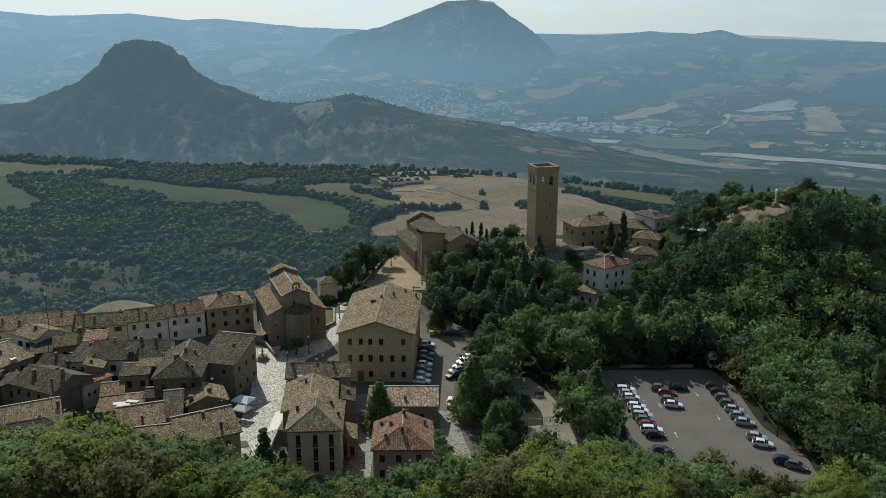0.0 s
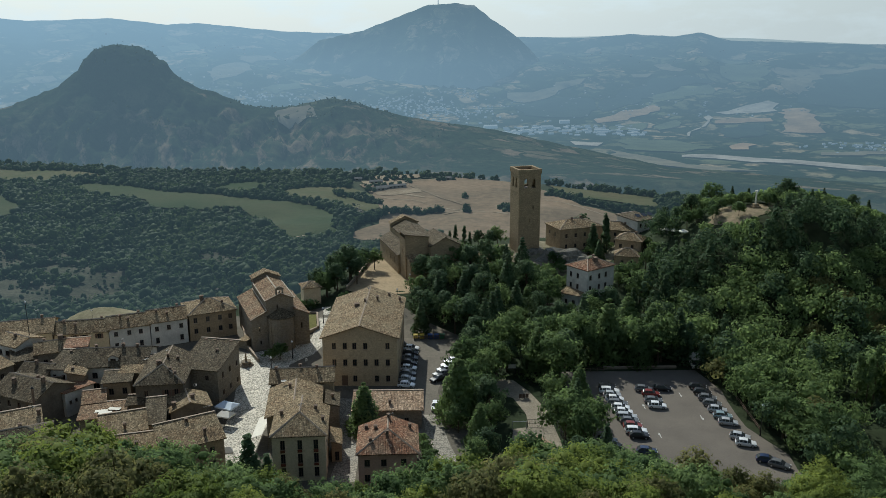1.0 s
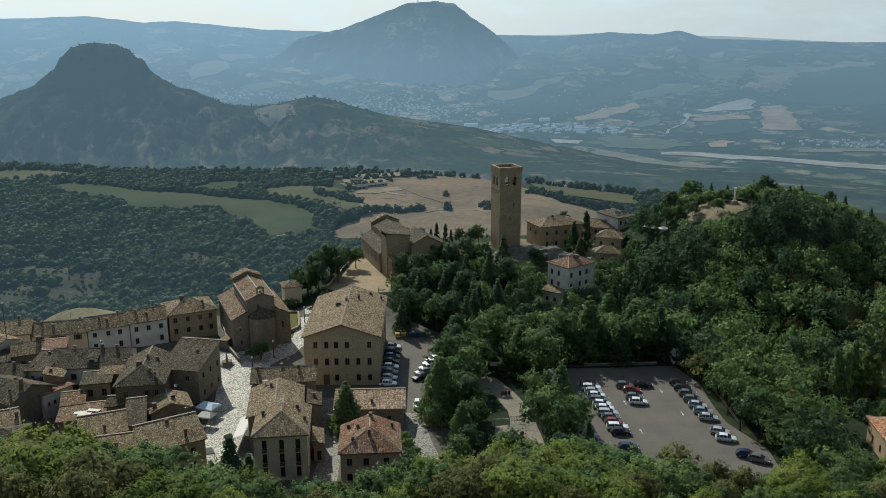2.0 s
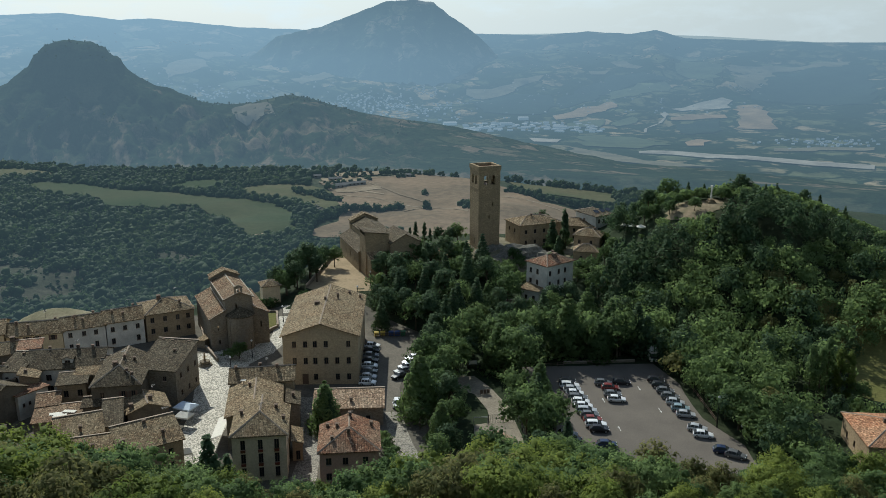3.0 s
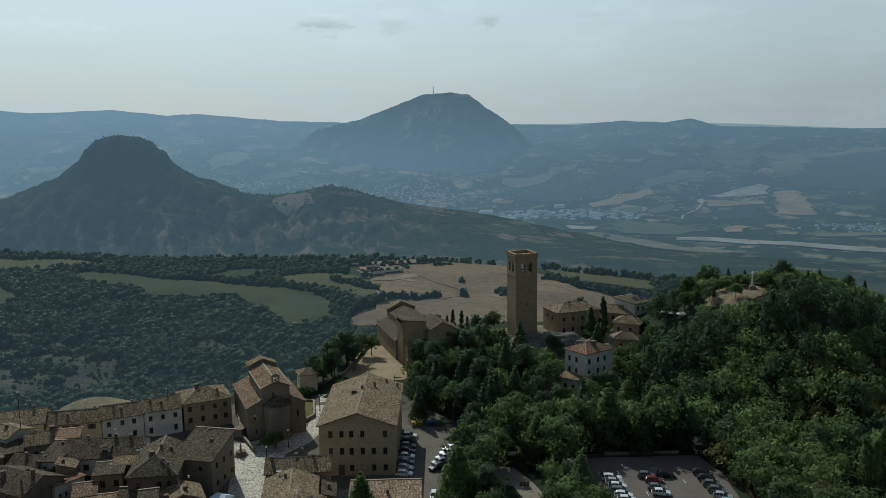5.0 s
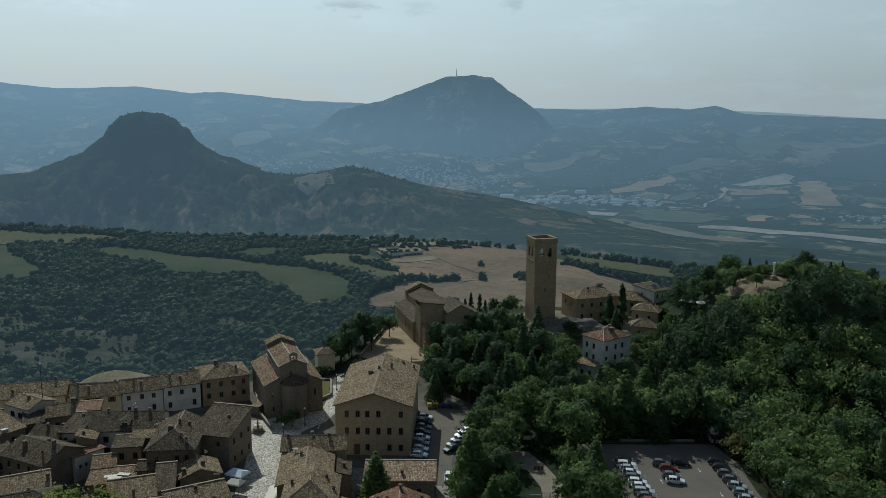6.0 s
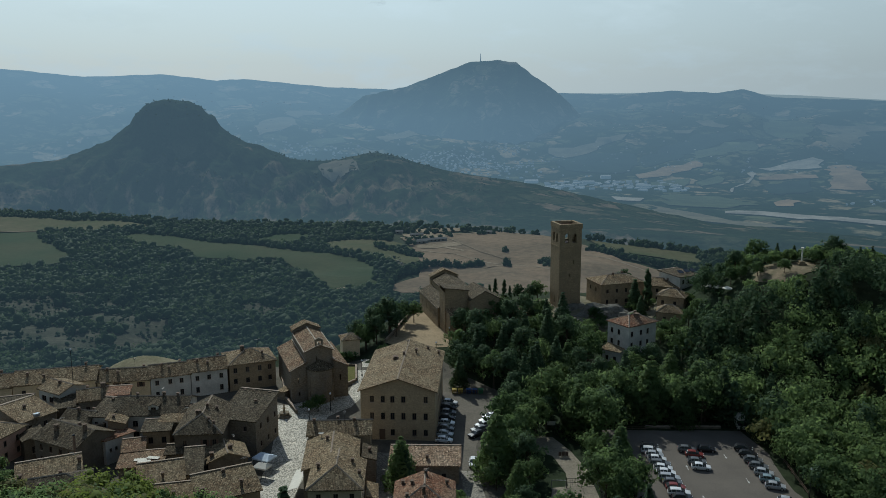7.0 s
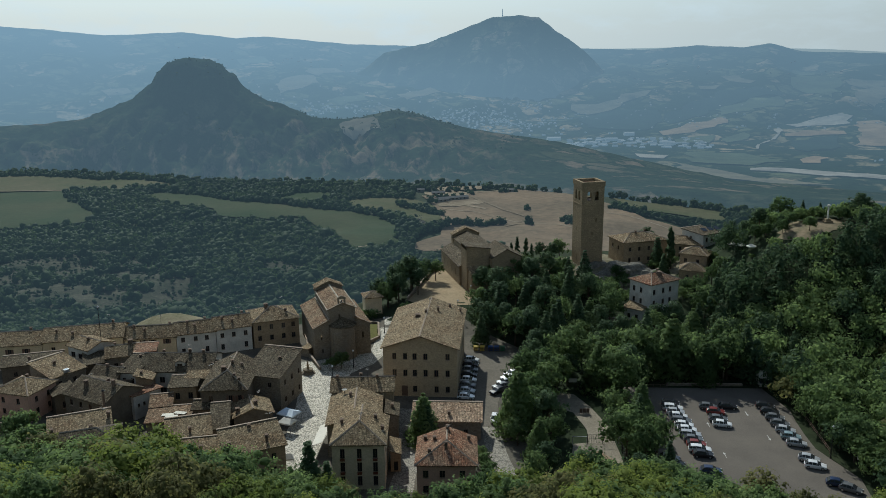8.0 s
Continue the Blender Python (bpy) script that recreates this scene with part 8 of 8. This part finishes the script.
# awning on the corner house
aw = thing("awning", "cream canvas awning folded out over the square", "awning", -33.2, 157.6, 0, 0)
b = Build()
b.face((-1.6, -4.4, 2.5), (0.6, -4.6, 3.3), (0.6, 4.2, 3.3), (-1.6, 4.4, 2.5))
b.face((-1.6, -4.4, 2.45), (-1.6, 4.4, 2.45), (0.6, 4.2, 3.25), (0.6, -4.6, 3.25))
b.face((-1.6, 4.4, 2.2), (-1.6, -4.4, 2.2), (-1.6, -4.4, 2.5), (-1.6, 4.4, 2.5))
part("canopy", b.mesh("canopy", M["canvas"]), None, aw)
for y in (-4.2, 0, 4.1):
    b = Build()
    b.tube(-1.5, y, 0, 2.45, 0.04, 0.04, 6)
    part("pole", b.mesh("pole", M["iron"]), None, aw)


def fountain(x, y):
    t = thing("fountain", "old stone fountain with a tiered column in the square", "fountain", x, y)
    b = Build()
    for r0, r1, z0, z1 in ((1.9, 1.8, 0, 0.25), (1.55, 1.5, 0.25, 0.45)):
        b.tube(0, 0, z0, z1, r0, r1, 8)
    part("step", b.mesh("step", M["stone"]), None, t)
    b = Build()
    b.tube(0, 0, 0.45, 1.1, 1.1, 1.25, 12, False)
    b.tube(0, 0, 1.1, 1.12, 1.25, 1.05, 12)
    part("basin", b.mesh("basin", M["stone"]), None, t)
    b = Build()
    for r0, r1, z0, z1 in ((0.32, 0.22, 1.1, 1.9), (0.22, 0.5, 1.9, 2.1), (0.2, 0.14, 2.1, 2.8), (0.26, 0.05, 2.8, 3.2)):
        b.tube(0, 0, z0, z1, r0, r1, 10)
    part("column", b.mesh("column", M["sand"]), None, t)


fountain(-44.6, 196.4)


def street_lamp(x, y, h, label):
    t = thing("street_lamp", label, "lamp", x, y)
    b = Build()
    b.tube(0, 0, 0, h, 0.12, 0.06, 8)
    b.tube(0, 0, 0, 0.5, 0.2, 0.16, 8)
    part("pole", b.mesh("pole", M["iron"]), None, t)
    b = Build()
    b.tube(0, 0, h, h + 0.25, 0.12, 0.3, 8)
    b.tube(0, 0, h + 0.25, h + 0.55, 0.3, 0.1, 8)
    part("lantern", b.mesh("lantern", M["lamp_glass"]), None, t)


street_lamp(-95.6, 194.6, 17.2, "tall dark lamp mast rising over the terrace roofs")
for x, y in ((-33.8, 200.5), (-29.0, 226.0), (-8.6, 236.2), (-5.0, 247.0), (-37.2, 190.0)):
    street_lamp(x, y, 4.2, "slim dark street lamp beside the square")
street_lamp(67.4, 156.0, 6.5, "grey lamp post at the car park's edge")


def low_wall(name, a, b_, h, w, label, base=None):
    a, b_ = Vector(a), Vector(b_)
    L = (b_ - a).length
    t = tagged(new(name), label, "wall")
    t.matrix_basis = Matrix.Translation((a.x, a.y, land_z((a.x + b_.x) / 2, (a.y + b_.y) / 2) if base is None else base)) @ Matrix.Rotation(math.atan2(b_.y - a.y, b_.x - a.x), 4, "Z")
    b = Build()
    b.box(0, L, -w / 2, w / 2, -1.0, h)
    part("masonry", b.mesh("masonry", M["stone"]), None, t)
    b = Build()
    k = max(1, int(L / 1.2))
    for i in range(k):
        b.box(L * i / k + 0.02, L * (i + 0.97) / k, -w / 2 - 0.06, w / 2 + 0.06, h, h + 0.12)
    part("coping", b.mesh("coping", M["cap"]), None, t)


for p, q, h in (((-34.6, 234.0), (-31.6, 233.4), 0.8), ((-31.6, 233.2), (-30.0, 221.6), 0.8), ((-30.2, 221.4), (-32.6, 217.6), 0.8), ((-50.6, 222.0), (-46.6, 208.0), 1.3), ((-24.2, 246), (-19.2, 276), 1.0),
                ((-19.2, 276.2), (-12.6, 291), 1.0), ((-46.4, 207.2), (-41.8, 198.2), 0.9), ((42.6, 191.4), (60.5, 191.6), 0.5), ((31.5, 234.0), (40.0, 231.0), 1.6), ((28.0, 255.0), (44.0, 250.0), 1.8), ((-110, 161), (-98, 162.6), 2.0)):
    low_wall("stone_wall", p, q, h, 0.4, "rough stone wall with flat coping")
draped("flower_bed", [(-34.2, 233.4), (-31.9, 232.8), (-30.4, 222.0), (-32.4, 218.8)], 0.35, M["meadow"], land, 2, "dry grass bed inside a low wall", "grass")
draped("hillock_meadow", [(-134, 248), (-126, 266), (-110, 273), (-94, 266), (-86, 250), (-108, 242)], 0.6, M["dry_grass"], land, 4, "dry tan meadow on the spur behind the terrace", "meadow")


def rail_fence(a, b_, n, label):
    a, b_ = Vector(a), Vector(b_)
    L = (b_ - a).length
    t = tagged(new("fence"), label, "fence")
    t.matrix_basis = Matrix.Translation((a.x, a.y, land_z(*a) + 0.03)) @ Matrix.Rotation(math.atan2(b_.y - a.y, b_.x - a.x), 4, "Z")
    for i in range(n):
        b = Build()
        b.tube(L * i / (n - 1), 0, 0, 1.15, 0.07, 0.06, 6)
        part("post", b.mesh("post", M["wood"]), None, t)
    for z in (0.55, 1.0):
        b = Build()
        b.box(0, L, -0.04, 0.04, z, z + 0.1)
        part("rail", b.mesh("rail", M["wood"]), None, t)


rail_fence((36.0, 189.4), (42.4, 189.6), 5, "brown wooden rail fence at the car park")
rail_fence((68.8, 178.0), (68.0, 158.0), 9, "brown wooden rail fence under the trees")
rail_fence((-3.4, 212.0), (4.6, 213.0), 5, "brown wooden rail fence under the trees")


def wire_gate():
    t = thing("gate", "thin iron mesh gate across the gravel path", "gate", 20.5, 160.5, None, 3)
    for x in (0, 3.1, 6.2):
        b = Build()
        b.tube(x, 0, 0, 2.2, 0.06, 0.06, 6)
        part("post", b.mesh("post", M["iron"]), None, t)
    for x0 in (0.1, 3.2):
        b = Build()
        for z in (0.15, 1.1, 2.0):
            b.box(x0, x0 + 2.8, -0.025, 0.025, z, z + 0.05)
        for i in range(9):
            b.box(x0 + 0.35 * i, x0 + 0.35 * i + 0.03, -0.02, 0.02, 0.15, 2.05)
        part("gate_leaf", b.mesh("gate_leaf", M["iron"]), None, t)


wire_gate()


def goal(x, y, turn):
    t = thing("football_goal", "grey metal football goal at the clay court", "goal", x, y, None, turn)
    for px in (0, 2.9):
        b = Build()
        b.tube(px, 0, 0, 1.9, 0.05, 0.05, 6)
        part("post", b.mesh("post", M["lead"]), None, t)
        b = Build()
        b.face((px - 0.03, 0, 1.9), (px + 0.03, 0, 1.9), (px + 0.03, 1.1, 0), (px - 0.03, 1.1, 0))
        part("stay", b.mesh("stay", M["lead"]), None, t)
    b = Build()
    b.box(-0.05, 2.95, -0.05, 0.05, 1.86, 1.96)
    part("crossbar", b.mesh("crossbar", M["lead"]), None, t)


goal(17.4, 159.9, 0)


def mesh_fence(a, b_, n):
    a, b_ = Vector(a), Vector(b_)
    L = (b_ - a).length
    t = tagged(new("fence"), "tall dark wire fence beside the clay court", "fence")
    t.matrix_basis = Matrix.Translation((a.x, a.y, land_z(*a) + 0.03)) @ Matrix.Rotation(math.atan2(b_.y - a.y, b_.x - a.x), 4, "Z")
    for i in range(n):
        b = Build()
        b.tube(L * i / (n - 1), 0, 0, 2.2, 0.05, 0.05, 6)
        part("post", b.mesh("post", M["iron"]), None, t)
    for i in range(n - 1):
        b = Build()
        x0, x1 = L * i / (n - 1), L * (i + 1) / (n - 1)
        for k in range(9):
            z = 0.1 + 0.25 * k
            b.box(x0, x1, -0.008, 0.008, z, z + 0.016)
        for k in range(1, 9):
            x = x0 + (x1 - x0) * k / 9
            b.box(x - 0.008, x + 0.008, -0.01, 0.01, 0.1, 2.15)
        part("wire_panel", b.mesh("wire_panel", M["iron"]), None, t)


mesh_fence((26.8, 161.4), (27.3, 146.6), 7)


def notice(x, y, w, h, z, turn, mat, label):
    t = thing("notice_board", label, "sign", x, y, None, turn)
    for px in (-w / 2 + 0.1, w / 2 - 0.1):
        b = Build()
        b.tube(px, 0.05, 0, z + h, 0.04, 0.04, 6)
        part("post", b.mesh("post", M["iron"]), None, t)
    b = Build()
    b.box(-w / 2, w / 2, -0.03, 0.03, z, z + h)
    part("board", b.mesh("board", M[mat]), None, t)


notice(20.2, 189.2, 1.9, 0.95, 1.4, 0, "canvas", "white notice board on posts under the trees")
for i in range(3):
    notice(20.7 + 0.75 * i, 174.9 + 0.05 * i, 0.62, 1.0, 0.25, 4, "wood", "brown wooden board beside the path")
notice(71.2, 152.2, 0.8, 0.8, 1.8, 0, "canvas", "small white sign at the car park")


def bin_(x, y, colour):
    t = thing("recycling_bin", "%s recycling bin at the street's end" % colour, "bin", x, y, None, 5, "recycling bins")
    b = Build()
    b.box(-0.6, 0.6, -0.5, 0.5, 0.1, 1.15)
    part("tub", b.mesh("tub", BIN[colour]), None, t)
    b = Build()
    b.face((-0.66, -0.56, 1.15), (0.66, -0.56, 1.15), (0.66, 0.1, 1.4), (-0.66, 0.1, 1.4))
    b.face((-0.66, 0.1, 1.4), (0.66, 0.1, 1.4), (0.66, 0.56, 1.15), (-0.66, 0.56, 1.15))
    b.face((0.66, -0.56, 1.15), (0.66, 0.56, 1.15), (0.66, 0.1, 1.4))
    b.face((-0.66, 0.56, 1.15), (-0.66, -0.56, 1.15), (-0.66, 0.1, 1.4))
    part("lid", b.mesh("lid", BIN[colour]), None, t)


BIN = {"yellow": plain("yellow_plastic", (0.5, 0.36, 0.05), 0.5), "green": plain("green_plastic", (0.04, 0.14, 0.06), 0.5), "blue": plain("blue_plastic", (0.03, 0.07, 0.2), 0.5)}
for c, x in (("yellow", -3.0), ("yellow", -1.4), ("blue", 0.8), ("blue", 2.4), ("green", 4.0)):
    bin_(x, 213.4, c)

# camper at the corner of the car park
cv = thing("camper_van", "white camper van parked under the trees", "camper", 65.2, 192.6, None, 82)
b = Build()
b.box(-2.2, 2.2, -1.05, 1.05, 0.45, 2.7)
b.box(-3.0, -2.2, -1.0, 1.0, 0.45, 1.3)
part("body", b.mesh("body", M["canvas"]), None, cv)
b = Build()
b.face((-3.0, -0.95, 1.3), (-3.0, 0.95, 1.3), (-2.2, 0.95, 2.2), (-2.2, -0.95, 2.2), flip=True)
b.box(-1.2, 0.6, -1.07, 1.07, 1.6, 2.1)
part("glazing", b.mesh("glazing", M["glass"]), None, cv)
for x in (-2.2, 1.4):
    for s in (-1, 1):
        b = Build()
        ring = [(x + 0.36 * math.cos(6.283 * i / 12), s * 1.06, 0.36 + 0.36 * math.sin(6.283 * i / 12)) for i in range(12)]
        b.face(*ring, flip=s > 0)
        for p, q in zip(ring, ring[1:] + ring[:1]):
            b.face(p, q, (q[0], s * 0.8, q[2]), (p[0], s * 0.8, p[2]), flip=s < 0)
        part("wheel", b.mesh("wheel", M["tyre"]), None, cv)

# pale memorial column on the knoll
mo = thing("memorial_column", "slim pale memorial column on the bare hilltop", "monument", 99.4, 249.6)
b = Build()
b.box(-1.2, 1.2, -1.2, 1.2, -0.5, 0.6)
b.box(-0.8, 0.8, -0.8, 0.8, 0.6, 1.2)
part("plinth", b.mesh("plinth", M["sand"]), None, mo)
b = Build()
b.tube(0, 0, 1.2, 4.9, 0.26, 0.22, 10)
b.tube(0, 0, 4.9, 5.3, 0.4, 0.42, 10)
part("shaft", b.mesh("shaft", M["canvas"]), None, mo)

# painted arrows and bay lines of the car park
def arrow(x, y, turn):
    t = thing("road_arrow", "worn white arrow painted on the asphalt", "road marking", x, y, 0.066, turn, "arrows")
    b = Build()
    b.face((-0.07, -1.2, 0), (0.07, -1.2, 0), (0.07, 0.3, 0), (-0.07, 0.3, 0))
    b.face((-0.28, 0.3, 0), (0.28, 0.3, 0), (0, 1.1, 0))
    part("paint", b.mesh("paint", M["paint"]), None, t)


for x, y, a in ((37.1, 167.1, 0), (47.3, 170.4, 0), (47.2, 156.8, 0), (58.2, 164.4, 180), (57.0, 176.0, 180)):
    arrow(x, y, a)


# bare rock under the tower and the hill houses
def crag(name, x, y, z, sx, sy, sz, seed, label):
    g = np.random.RandomState(seed)
    bm = bmesh.new()
    bmesh.ops.create_icosphere(bm, subdivisions=4, radius=1)
    for v in bm.verts:
        n1 = noise.noise(v.co * 1.6 + Vector((seed, 0, 0)))
        n2 = noise.noise(v.co * 4.5 + Vector((0, seed, 0)))
        step = round((v.co.z * 3 + n1)) / 3
        f = 1 + 0.28 * n1 + 0.12 * n2
        v.co = Vector((v.co.x * f * sx, v.co.y * f * sy, (0.6 * v.co.z + 0.4 * step) * f * sz))
    ob = part(name, bm, M["rock"])
    ob.matrix_basis = Matrix.Translation((x, y, z))
    tagged(ob, label, "rock")


crag("rock_outcrop", 34.8, 284.0, 1.0, 9.5, 7.0, 5.0, 3, "grey layered rock carrying the stone tower")
crag("rock_outcrop", 46.0, 275.5, 3.2, 9.0, 5.0, 4.6, 5, "bare grey rock ledge below the hill houses")
crag("rock_outcrop", 54.0, 270.0, 3.0, 6.0, 4.0, 3.6, 8, "bare grey rock ledge below the hill houses")
crag("rock_outcrop", 37.0, 268.0, 1.0, 8.0, 5.0, 4.0, 9, "grey rock slope below the tower")


# aerials on the roofs
def aerial(x, y, z, turn):
    t = thing("tv_aerial", "thin rooftop television aerial", "aerial", x, y, z, turn, "aerials")
    b = Build()
    b.tube(0, 0, -0.6, 2.2, 0.03, 0.025, 5)
    part("mast", b.mesh("mast", M["iron"]), None, t)
    b = Build()
    b.box(-0.7, 0.7, -0.02, 0.02, 2.0, 2.04)
    for i in range(6):
        x_ = -0.65 + 0.26 * i
        b.box(x_ - 0.015, x_ + 0.015, -0.35, 0.35, 2.0, 2.03)
    part("array", b.mesh("array", M["iron"]), None, t)


for x, y, z in ((-23.4, 144.4, 11.6), (-57, 176, 10.2), (-70, 185, 9.4), (-48.6, 166, 6.2), (-86, 168, 8.8), (-76, 152, 8.4), (-42, 150, 8.8), (-99, 207, 9.3), (-86, 209, 8.4), (-67, 215, 9.0), (-7, 146, 8.7), (-26, 171.6, 9.4), (-57, 222, 9.8), (-14.6, 205, 15.0), (-60, 171, 10.2)):
    aerial(x, y, z, rng.random() * 180)

# dormer in the long roof
dm = thing("dormer", "small tiled dormer with a dark window", "dormer", -71.0, 181.0, 7.1, 4)
b = Build()
wall_panel(b, (-1.1, 0), (1.1, 0), 0, 1.5, [(0.5, 1.7, 0.35, 1.2)])
b.face((1.1, 0, 0), (1.1, 2.6, 0), (1.1, 2.6, 1.5), (1.1, 0, 1.5))
b.face((-1.1, 2.6, 0), (-1.1, 0, 0), (-1.1, 0, 1.5), (-1.1, 2.6, 1.5))
b.face((-1.1, 0, 1.5), (1.1, 0, 1.5), (0, 0, 2.0))
part("wall", b.mesh("wall", M["white"]), None, dm)
window_part(dm, (-1.1, 0), (1.1, 0), (0.5, 1.7, 0.35, 1.2), "none", False)
rb, _ = roof_mesh("y", 2.2, 2.6, 0.5, 0.2, 1.5, 0.12, None)
part("roof", rb.mesh("roof", M["tile_dark"]), None, dm, "", Matrix.Translation((-1.1, 0, 0)))

# sheets on the low shed
for i, (x, y, a) in enumerate(((-67.6, 163.4, 12), (-65.2, 164.2, -8), (-66.4, 162.2, 5))):
    t = thing("roofing_sheet", "pale corrugated sheet lying on the shed roof", "roofing sheet", x, y, 3.86 + 0.1 * i, a, "roofing sheets")
    b = Build()
    k = 10
    for j in range(k):
        x0, x1 = -1.3 + 2.6 * j / k, -1.3 + 2.6 * (j + 1) / k
        b.face((x0, -0.6, 0.05 * (j % 2)), (x1, -0.6, 0.05 * ((j + 1) % 2)), (x1, 0.6, 0.05 * ((j + 1) % 2)), (x0, 0.6, 0.05 * (j % 2)))
    part("sheet", b.mesh("sheet", M["canvas"]), None, t)

# solar panels on the flat-roofed house
for i in range(3):
    t = thing("solar_panel", "dark tilted solar panel on a flat roof", "solar panel", 73.6 + 2.4 * i, 287.4 + 1.4 * i, 16.3, 31, "solar panels")
    b = Build()
    b.face((-1.0, -0.8, 0), (1.0, -0.8, 0), (1.0, 0.8, 0.7), (-1.0, 0.8, 0.7))
    b.face((-1.0, -0.8, -0.06), (-1.0, 0.8, 0.64), (1.0, 0.8, 0.64), (1.0, -0.8, -0.06))
    part("panel", b.mesh("panel", M["glass"]), None, t)
    b = Build()
    for x_ in (-0.9, 0.9):
        b.box(x_ - 0.03, x_ + 0.03, 0.7, 0.76, -0.4, 0.62)
    part("strut", b.mesh("strut", M["lead"]), None, t)

# rusty flue against the grey house, and a dish on the old roof
fl = thing("flue_pipe", "tall rusty flue pipe rising beside a grey house", "flue", -80.6, 162.2, 0, 0)
b = Build()
b.tube(0, 0, 0, 9.6, 0.28, 0.26, 10)
part("pipe", b.mesh("pipe", M["flue"]), None, fl)
b = Build()
b.tube(0, 0, 9.6, 9.9, 0.4, 0.1, 10)
part("cowl", b.mesh("cowl", M["iron"]), None, fl)
di = thing("satellite_dish", "white satellite dish on an old tile roof", "dish", -30.2, 166.4, 8.1, 200)
b = Build()
for i in range(3):
    b.tube(0, 0, 0.5 + 0.07 * i, 0.57 + 0.07 * i, 0.22 + 0.12 * i, 0.34 + 0.12 * i, 14, i == 0)
part("bowl", b.mesh("bowl", M["white"]), None, di)
b = Build()
b.tube(0, 0, -0.6, 0.5, 0.04, 0.04, 6)
part("mount", b.mesh("mount", M["iron"]), None, di)

# skylights in the old roofs
for x, y, z, a in ((-96.8, 178.6, 7.45, 58), (-56.6, 170.2, 9.35, 6), (-90.2, 171.6, 8.0, -26)):
    t = thing("skylight", "pale glazed skylight in an old tile roof", "skylight", x, y, z, a, "skylights")
    b = Build()
    for x0, x1, y0, y1 in ((-0.6, -0.5, -0.45, 0.45), (0.5, 0.6, -0.45, 0.45), (-0.5, 0.5, -0.45, -0.35), (-0.5, 0.5, 0.35, 0.45)):
        b.box(x0, x1, y0, y1, -0.5, 0.2)
    part("frame", b.mesh("frame", M["lead"]), None, t)
    b = Build()
    b.face((-0.5, -0.35, 0.16), (0.5, -0.35, 0.16), (0.5, 0.35, 0.16), (-0.5, 0.35, 0.16))
    part("pane", b.mesh("pane", M["canvas_blue"]), None, t)
